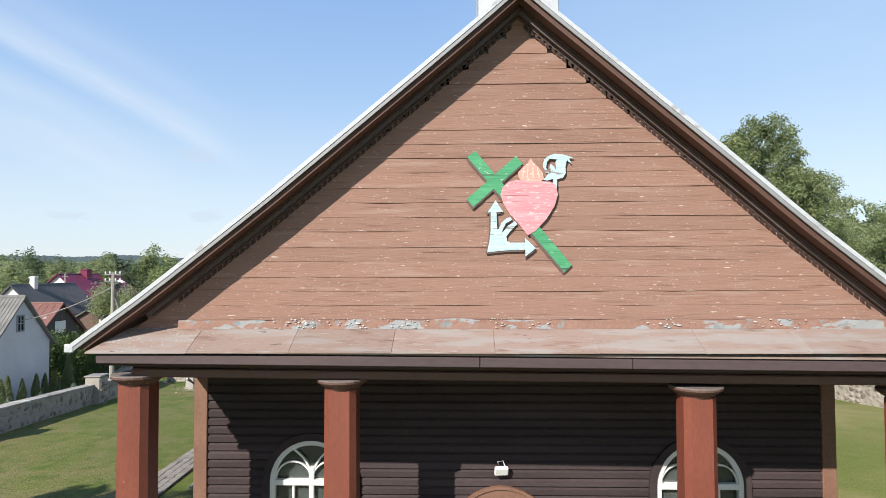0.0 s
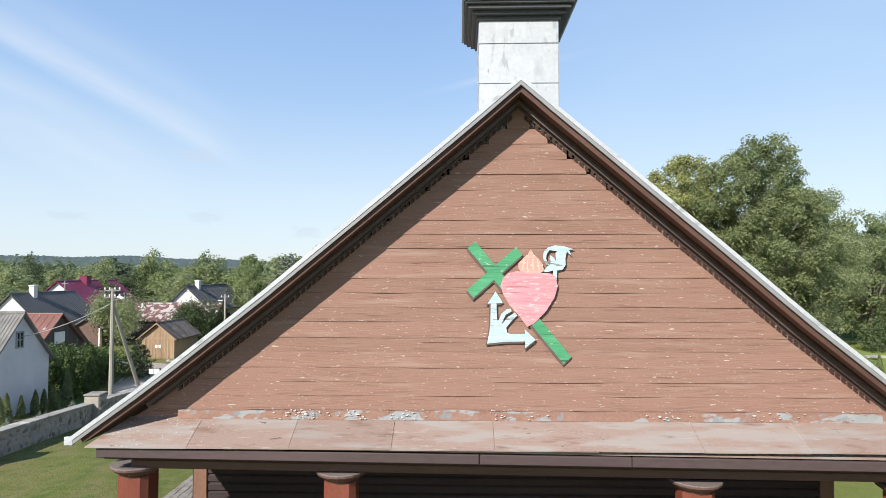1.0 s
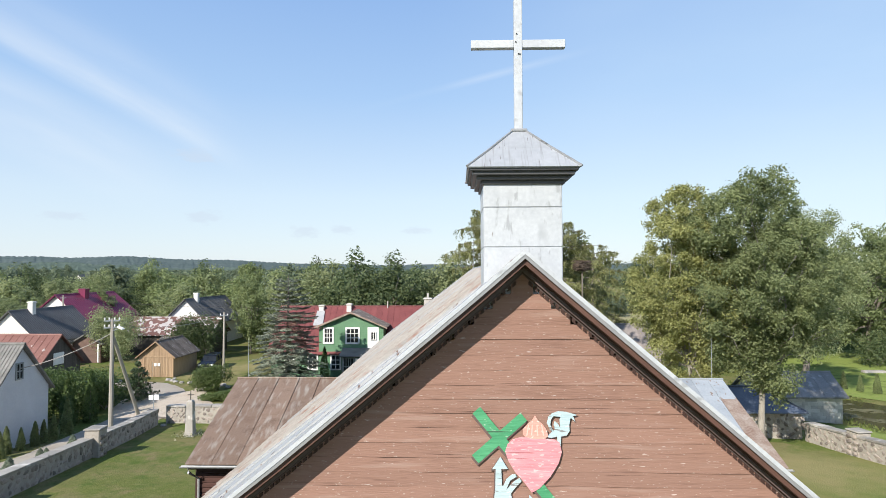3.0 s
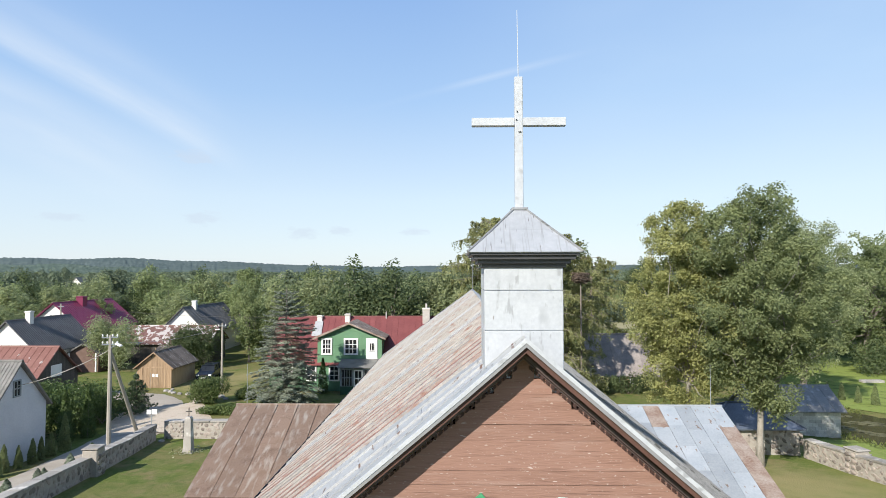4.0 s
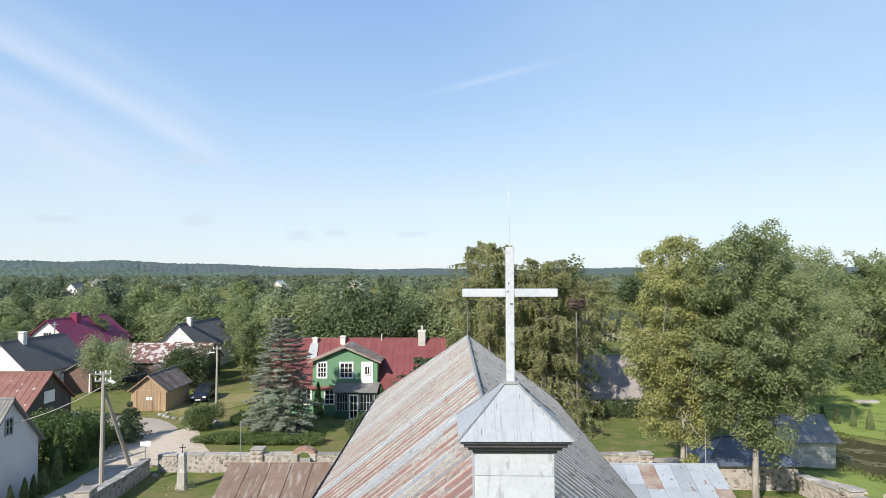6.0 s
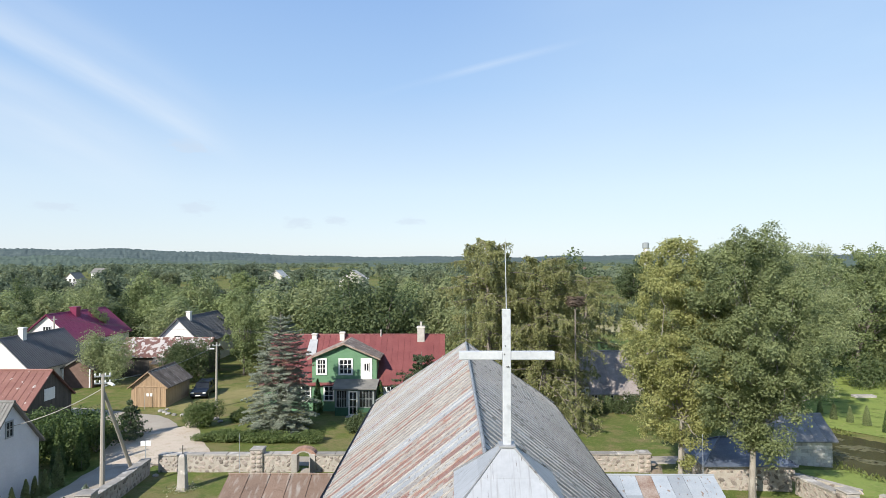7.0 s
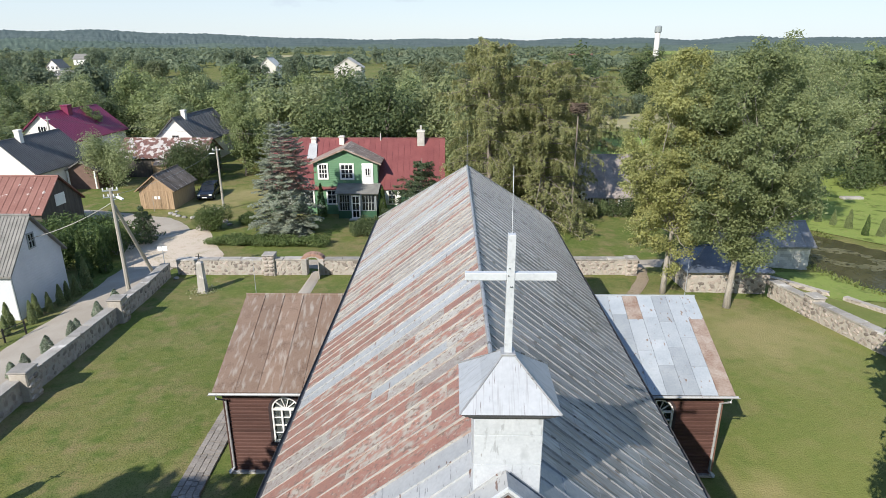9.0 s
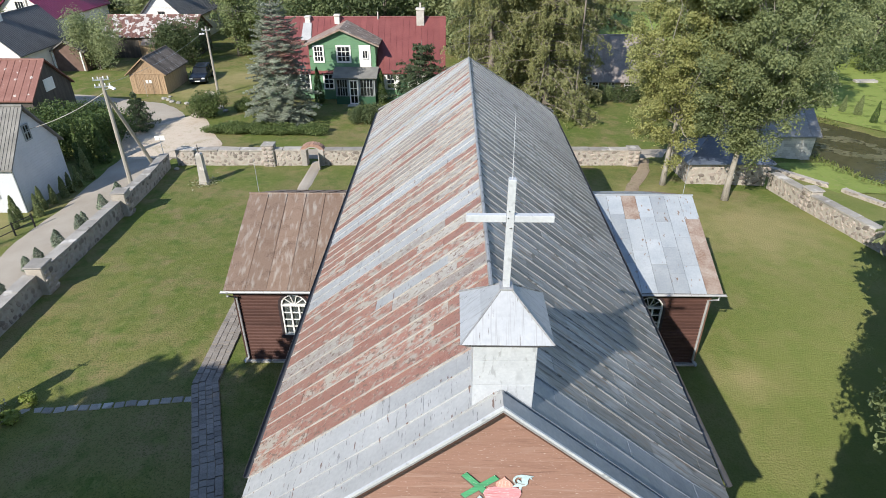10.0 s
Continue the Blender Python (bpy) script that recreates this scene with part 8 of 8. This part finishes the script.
part("grille", Shape().cbox(2.20, -0.4, 0.58, 2.235, 0.4, 0.72, 0.01, cm), IRON, car)


# ---- hedges, bushes, small plants ----
def bush(name, x, y, rx, ry, h, n, material, seed, label, size=0.07, lumps=10):
    rs = np.random.RandomState(seed)
    b = empty(name, (0, 0, 0), label, "bush")
    c = np.stack([rs.uniform(-1, 1, lumps) * rx * 0.7, rs.uniform(-1, 1, lumps) * ry * 0.7, rs.uniform(0.3, 0.75, lumps) * h], 1)
    w = rs.randint(0, lumps, n)
    d = rs.normal(0, 1, (n, 3))
    d /= np.linalg.norm(d, axis=1)[:, None]
    p = c[w] + d * (np.array([rx, ry, h]) * 0.42) * rs.uniform(0.5, 1.05, (n, 1))
    p[:, 2] = np.abs(p[:, 2])
    leaf_cloud("foliage", p, size, d, material, b, rs)
    st = Shape()
    for i in range(5):
        e = c[i]
        st.tube([(0.1 * i - 0.2, 0, -0.1), (e[0] * 0.6, e[1] * 0.6, e[2] * 0.6), tuple(e)], [0.03, 0.02, 0.008], 5, False)
    s_ = part("stem", st, BARK, None)
    s_.parent = b
    return put(b, x, y)


def cone_shrub(name, x, y, r, h, n, material, seed, label, size=0.05):
    rs = np.random.RandomState(seed)
    b = empty(name, (0, 0, 0), label, "shrub")
    t = rs.uniform(0, 1, n) ** 1.2
    a = rs.uniform(0, 2 * math.pi, n)
    rad = r * (1 - t) ** 0.7 * (1 - 0.25 * (1 - t) ** 6) * rs.uniform(0.72, 1.08, n) * (1 + 0.15 * np.sin(a * 3 + t * 9))
    d = np.stack([np.cos(a), np.sin(a), 0.3 + 0 * a], 1)
    p = np.stack([np.cos(a) * rad, np.sin(a) * rad, 0.05 + t * h], 1)
    leaf_cloud("foliage", p, size, d, material, b, rs, 1.5)
    s_ = part("stem", Shape().tube([(0, 0, -0.1), (0, 0, h * 0.8)], [0.04, 0.01], 6), BARK, None)
    s_.parent = b
    return put(b, x, y)


bush("bush", -33.2, 65.8, 3.4, 2.8, 5.0, 12000, DEEP, 8, "broad dark green bush before the long barn", 0.11, 16)
bush("bush", -41.4, 63.2, 3.5, 3.0, 6.0, 12000, LINDEN, 9, "tall yellow-green bush beside the lean-to shed", 0.11, 16)
bush("bush", -22.0, 45.6, 1.9, 1.4, 2.1, 7500, SHRUB, 1, "dense dark green bush by the drive")
bush("bush", -19.6, 47.5, 1.2, 1.0, 1.2, 3600, SHRUB, 2, "low green bush in the garden")
bush("bush", -8.2, 44.2, 1.6, 1.2, 1.6, 4600, DEEP, 3, "loose green bush near the porch")
hd = bush("hedge", -19.6, 41.1, 1.8, 0.8, 0.8, 4200, SHRUB, 4, "clipped green hedge along the road")
for i, x in enumerate((-17.4, -15.0, -12.8)):
    copy_thing(hd, pose(x, 41.0 - 0.1 * i, gz(x, 41), 0, 0, 180 * (i % 2)))
bush("bush", -16.05, 9.25, 0.36, 0.3, 0.4, 700, LUSHB, 6, "low yellow-green perennials by the stone edging", 0.06)
bush("bush", -16.15, 8.4, 0.34, 0.3, 0.4, 700, LUSHB, 7, "yellow-green clump of leaves by the stone edging", 0.06)
for i, (x, y, r, h) in enumerate(((49.5, 66.5, 2.6, 4.2), (53.5, 68.0, 2.8, 4.6), (57.5, 66.5, 2.6, 4.0), (62, 69, 3.0, 5.0))):
    bush("bush", x, y, r, r, h, 2600, DEEP, 60 + i, "dark thicket under the ash trees", 0.13, 14)
for i, (x, y, r, h) in enumerate(((13.6, 51.0, 1.2, 1.5), (15.6, 50.6, 1.4, 1.8), (17.8, 51.2, 1.5, 2.0), (19.9, 50.4, 1.4, 2.2))):
    bush("bush", x, y, r, r * 0.8, h, 2200, DEEP, 70 + i, "dark green shrub before the cottage", 0.08, 10)
# clipped thuja and the thick shrubbery behind the white house
for i, (x, y, r, h) in enumerate(((-28.6, 36.2, 1.9, 3.4), (-30.0, 38.2, 1.9, 3.0), (-31.6, 39.6, 2.0, 3.0), (-28.0, 39.0, 1.7, 2.9), (-33.2, 41.2, 1.8, 2.6), (-29.8, 41.6, 1.7, 2.6), (-34.6, 40.0, 1.6, 2.6), (-30.8, 35.8, 1.6, 3.0))):
    bush("bush", x, y, r, r, h, 3000, THUJA, 20 + i, "thick dark green shrubbery behind the white house", 0.09, 14)
conif = conifer("young_pine", 3.4, 1.25, 0.2, 12, 7, 5000, 0.06, PINEN, 77, 0.05, 0.0, 0.09, "young dark green pine beside the road", 0.9, 1.8, 0.25)
put(conif, -27.2, 42.4)
thj = cone_shrub("thuja", -27.3, 33.6, 0.55, 3.6, 2800, THUJA, 31, "tall narrow green thuja")
again(thj, -26.6, 35.0, 40, 1.0), again(thj, -27.9, 34.9, 90, 0.95)
yth = cone_shrub("thuja", -26.0, 31.6, 0.42, 2.3, 2600, WILLOW, 32, "young light green thuja beside the road")
for i, (x, y, s) in enumerate(((-25.9, 30.2, 0.72), (-25.9, 29.3, 0.66), (-25.8, 28.4, 0.7), (-25.9, 27.4, 0.62), (-26.0, 26.4, 0.75), (-25.6, 25.4, 0.7), (-26.4, 24.6, 0.8), (-25.9, 23.6, 0.6))):
    again(yth, x, y, i * 70, s, s * 0.9, "small green thuja in a row by the white house")
jn = cone_shrub("juniper", -21.75, 27.6, 0.5, 1.15, 1000, JUNIPER, 33, "small blue-green juniper beside the stone wall")
for i in range(12):
    y = 8.2 + 1.62 * i + 0.5 * math.sin(i * 2.3)
    again(jn, -21.2 - 0.045 * (y - 8) + 0.12 * math.sin(i * 1.7), y, i * 50, 0.62 + 0.25 * math.sin(i * 4.1) ** 2)
for x, y, s in ((-13.5, 50.3, 1.0), (-7.45, 50.2, 0.92)):
    again(thj, x, y, 10, s, s * 0.92, "narrow columnar thuja beside the porch")
for i, (x, y, s) in enumerate(((35.3, 52.7, 0.8), (35.9, 51.5, 0.85), (36.6, 50.2, 0.8), (37.4, 49.1, 0.95), (38.6, 46.3, 0.9))):
    again(yth, x, y, i * 60, s, s * 0.85, "small light green thuja on the meadow")
again(thj, 37.4, 46.6, 30, 0.62, 0.56, "small dark columnar thuja on the meadow")
RED = leaf_mat("red_leaves", (0.20, 0.03, 0.02), (0.36, 0.07, 0.04))
bush("bush", -1.6, 48.5, 1.5, 1.2, 3.2, 2600, RED, 41, "red-leaved shrub beside the green house", 0.09)
pine = conifer("scots_pine", 6.4, 2.6, 1.6, 11, 7, 9000, 0.08, PINEN, 79, 0.05, 0.0, 0.14, "bushy Scots pine with orange limbs", 0.6, 1.6, 0.35)
put(pine, -3.4, 46.6)
sheet("meadow", [((15.5, 78), (27.5, 75)), ((17.5, 92), (36, 90)), ((21, 106), (42, 104))], MEADOW, "bright sunlit meadow behind the cottage", 0.06)
sheet("field", [((22, 118), (46, 116)), ((26, 146), (56, 144))], FIELD, "dry brown field beyond the meadow", 0.06)
sheet("meadow", [((30.5, 52.0), (38.5, 42.0)), ((31, 58), (45, 46)), ((35, 72), (60, 58)), ((48, 84), (74, 66))], MEADOW, "bright sunlit meadow beyond the pond", 0.05)
sheet("meadow", [((25.0, 30.2), (30.6, 30.6)), ((23.6, 33.0), (28.9, 34.0)), ((23.4, 35.6), (27.9, 36.4))], MEADOW, "rough bright green bank before the pond", 0.05)
reed = np.random.RandomState(8)
n = 1500
ang = reed.uniform(math.pi * 1.25, math.pi * 2.3, n)
rr = reed.uniform(0.95, 1.22, n)
rx_, ry_ = np.array([on_pond(a, r) for a, r in zip(ang, rr)]).T
rp = np.stack([rx_, ry_, np.array([max(-1.6, gz(a, b) - pond_dip(a, b)) for a, b in zip(rx_, ry_)]) + reed.uniform(0.02, 0.28, n)], 1)
tagged(leaf_cloud("reeds", rp, 0.10, np.zeros((n, 3)), leaf_mat("reed_blades", (0.14, 0.18, 0.05), (0.26, 0.29, 0.09)), None, reed, 1.8, 4.0), "yellow-green reeds along the pond bank", "plants", kind="stuff")
lily = Shape()
for i in range(420):
    k = i % 14
    a, r = k * 2.4 + 0.22 * reed.normal(), 0.35 + 0.55 * ((k * 0.37) % 1.0) + 0.07 * reed.normal()
    if r > 0.93:
        continue
    (x, y), q = POND + PA * (6.5 + 5 * r * math.cos(a)) + PN * (0.8 + 3.2 * r * math.sin(a)), reed.uniform(0.04, 0.20)
    lily.add([(x + q * math.cos(t) * 1.7, y + q * math.sin(t), -1.612 + 0.0001 * (i % 9)) for t in [j * math.pi / 4 for j in range(8)]], [tuple(range(8))])
tagged(part("pond_weed", lily, mat("pond_weed_leaves", [(0.07, 0.075, 0.03), (0.15, 0.14, 0.07)], 1, 8, 0.7), None, "dull green weed floating on the pond"), category="plants", kind="stuff")
bench = empty("stone_slab", (45.3, 61.3, gz(45.3, 61.3)), "flat pale stone slab on the meadow", "slab")
box("slab", 44.2, 60.9, gz(45, 61) - 0.1, 46.6, 61.7, gz(45, 61) + 0.3, LIMEW, bench, c=0.05)

# stones by the drive
def rock(x, y, s, seed):
    rs = random.Random(seed)
    bm = bmesh.new()
    bmesh.ops.create_icosphere(bm, subdivisions=2, radius=1)
    for v in bm.verts:
        v.co *= 1 + 0.3 * noise.noise(v.co * 1.3 + Vector((seed, 0, 0)))
        v.co.z *= 0.6
    me = bpy.data.meshes.new("rock")
    bm.to_mesh(me)
    bm.free()
    me.materials.append(LIMEW)
    ob = tagged(new("rock", me), "pale rounded field stone on the grass", "rock", "rocks by the drive")
    ob.matrix_basis = pose(x, y, gz(x, y) + s * 0.25, 0, 0, rs.uniform(0, 360)) @ Matrix.Scale(s, 4)


for i, (x, y, s) in enumerate(((-29.2, 51.6, 0.26), (-28.6, 51.2, 0.24), (-28.0, 50.6, 0.26), (-27.2, 50.2, 0.24), (-26.3, 50.0, 0.26), (-28.9, 52.3, 0.2), (-25.0, 49.6, 0.3), (-24.3, 49.4, 0.2), (-22.4, 48.2, 0.3), (-20.4, 33.0, 0.2), (-21.6, 47.2, 0.24))):
    rock(x, y, s, i)

# stork nest platform on the larch, far buildings, water tower
nest = empty("stick_nest", (10.0, 45.3, 9.9), "large old brown stick nest on a pole before the larch", "nest")
ns = Shape()
nr = random.Random(12)
for i in range(420):
    a = nr.uniform(0, 2 * math.pi)
    r = nr.uniform(0.15, 0.72)
    c = Vector((10.0 + r * math.cos(a), 45.3 + r * math.sin(a), 9.55 + 0.35 * r + nr.uniform(0, 0.75)))
    d = Vector((-math.sin(a) + nr.uniform(-.6, .6), math.cos(a) + nr.uniform(-.6, .6), nr.uniform(-.3, .3))).normalized() * nr.uniform(0.2, 0.5)
    ns.tube([c - d, c + d], [0.024, 0.015], 4, False)
tagged(part("twig_bowl", ns, mat("old_sticks", [(0.09, 0.065, 0.05), (0.19, 0.145, 0.115)], 3, 25, 0.9, bump=0.6, dist=0.02), nest), kind="stuff")
part("nest_pole", Shape().tube([(10.0, 45.3, gz(10, 45.3) - 0.2), (10.0, 45.3, 9.7)], [0.09, 0.06], 8), BARK, nest)
wt = empty("water_tower", (130.4, 400, gz(130.4, 400)), "distant white brick water tower with grey tank", "water tower")
part("shaft", Shape().tube([(130.4, 400, gz(130.4, 400) - 1), (130.4, 400, 22.6)], [1.8, 1.6], 16), CREAM, wt)
part("tank", Shape().tube([(130.4, 400, 22.6), (130.4, 400, 23.0), (130.4, 400, 26.2), (130.4, 400, 26.8)], [1.6, 2.2, 2.2, 1.1], 16), GREYW, wt)
for x, y, wd, ln, eave, rg, wm_, rm in ((-79, 262, 7, 9, 5.5, 8.8, LIMEB, LIMEB), (-47, 275, 12, 10, 4.5, 8.4, LIMEB, LIMEB), (-215, 330, 7, 9, 2.6, 6.4, CREAM, ASBEST), (-168, 262, 9, 6, 1.2, 3.0, LIMEB, ASBEST), (88, 430, 16, 9, 4, 7, CREAM, OLDRED), (-250, 420, 16, 9, 4, 7, CREAM, ASBEST)):
    b0 = gz(x, y) + (1.5 if y < 300 else 0)
    fh = gabled("village_house", "distant pale house among the trees", x - wd / 2, x + wd / 2, y - ln / 2, y + ln / 2, b0, b0 + eave, b0 + rg, "y" if ln > wd or x == -47 else "x", wm_, rm, 0.5)
    for i in range(3):
        house_window(fh, x - wd / 3 + i * wd / 3, y - ln / 2 - 0.03, b0 + 1.4, 1.4, 1.6, "S", (2, 2))

# ---- field gate by the road ----
fg = empty("field_fence", (-25.6, 22, gz(-25.6, 22)), "low dark iron fence beside the road", "fence")
for i in range(6):
    x, y = -24.9 - 0.35 * i, 23.8 - 1.2 * i
    part("post", Shape().tube([(x, y, gz(x, y) - 0.2), (x, y, gz(x, y) + 0.85)], [0.05] * 2, 6), IRON, fg)
    if i:
        for z in (0.35, 0.75):
            part("rail", Shape().tube([(x, y, gz(x, y) + z), (x + 0.35, y + 1.2, gz(x + .35, y + 1.2) + z)], [0.025] * 2, 5), IRON, fg)

# ---- paved path, stone by stone ----
path = tagged(part("path", Shape(), SAND, None, "path of grey paving stones along the church"), kind="structure", category="path")
line = [(-4.4, -6.5), (-6.2, -2.0), (-7.3, 2.7), (-8.54, 6.46), (-10.03, 10.4), (-10.1, 13.4), (-10.15, 16), (-10.5, 26)]
bed, stones_far, pr = Shape(), Shape(), random.Random(9)
pav = Shape().cbox(-0.5, -0.5, -1, 0.5, 0.5, 0, 0.03).mesh("paving_stone")
pav.materials.append(PAVER)
k = 0
for a, b in zip(line, line[1:]):
    a, b = Vector(a), Vector(b)
    d = (b - a).normalized()
    nrm = Vector((d.y, -d.x))
    n = max(1, int((b - a).length / 1.0))
    for i in range(n):
        c0, c1 = a.lerp(b, i / n), a.lerp(b, (i + 1) / n)
        bed.add([(v.x, v.y, gz(v.x, v.y) + 0.035) for v in (c0 - nrm * .5, c0 + nrm * .5, c1 + nrm * .5, c1 - nrm * .5)], [(0, 1, 2, 3)])
    u = 0.0
    while u < (b - a).length:
        st = 0.25
        for c in range(4):
            p = a + d * (u + st * (0.5 if c % 2 else 0.3) + pr.uniform(-.02, .02)) + nrm * (0.242 * (c - 1.5) + pr.uniform(-.006, .006))
            m = pose(p.x, p.y, gz(p.x, p.y) + 0.075 + pr.uniform(-.008, .008), pr.uniform(-2.5, 2.5), pr.uniform(-2.5, 2.5), math.degrees(math.atan2(d.y, d.x)) - 90 + pr.uniform(-2, 2)) @ Matrix.Diagonal((0.222, st - 0.02, 0.08, 1))
            if 4.5 < p.y < 17.0 and k < 300:
                s = part("paving_stone", pav, PAVER, path)
                s.matrix_basis = m
                k += 1
            else:
                stones_far.cbox(-0.5, -0.5, -1, 0.5, 0.5, 0, 0.03, m)
        u += st
path.data = bed.mesh("path")
path.data.materials.append(EARTH)
tagged(part("paving_stones", stones_far, PAVER, path), kind="stuff")
edg = tagged(part("edging", Shape().box(-16.4, 8.3, gz(-16, 8.5) - 0.1, -16.3, 8.4, gz(-16, 8.5)), LIMEW, None, "row of pale edging slabs across the lawn"), kind="structure", category="path")
for i in range(15):
    x = -16.0 + i * 0.405
    y = 8.85 + 0.05 * i + pr.uniform(-.03, .03)
    w_ = pr.uniform(0.16, 0.19)
    m = pose(x, y, gz(x, y), pr.uniform(-3, 3), pr.uniform(-3, 3), 7 + pr.uniform(-6, 6))
    box("edging_slab", -w_, -0.14, -0.06, w_, 0.14, pr.uniform(0.015, 0.05), LIMEW, edg, c=0.02, m=m)
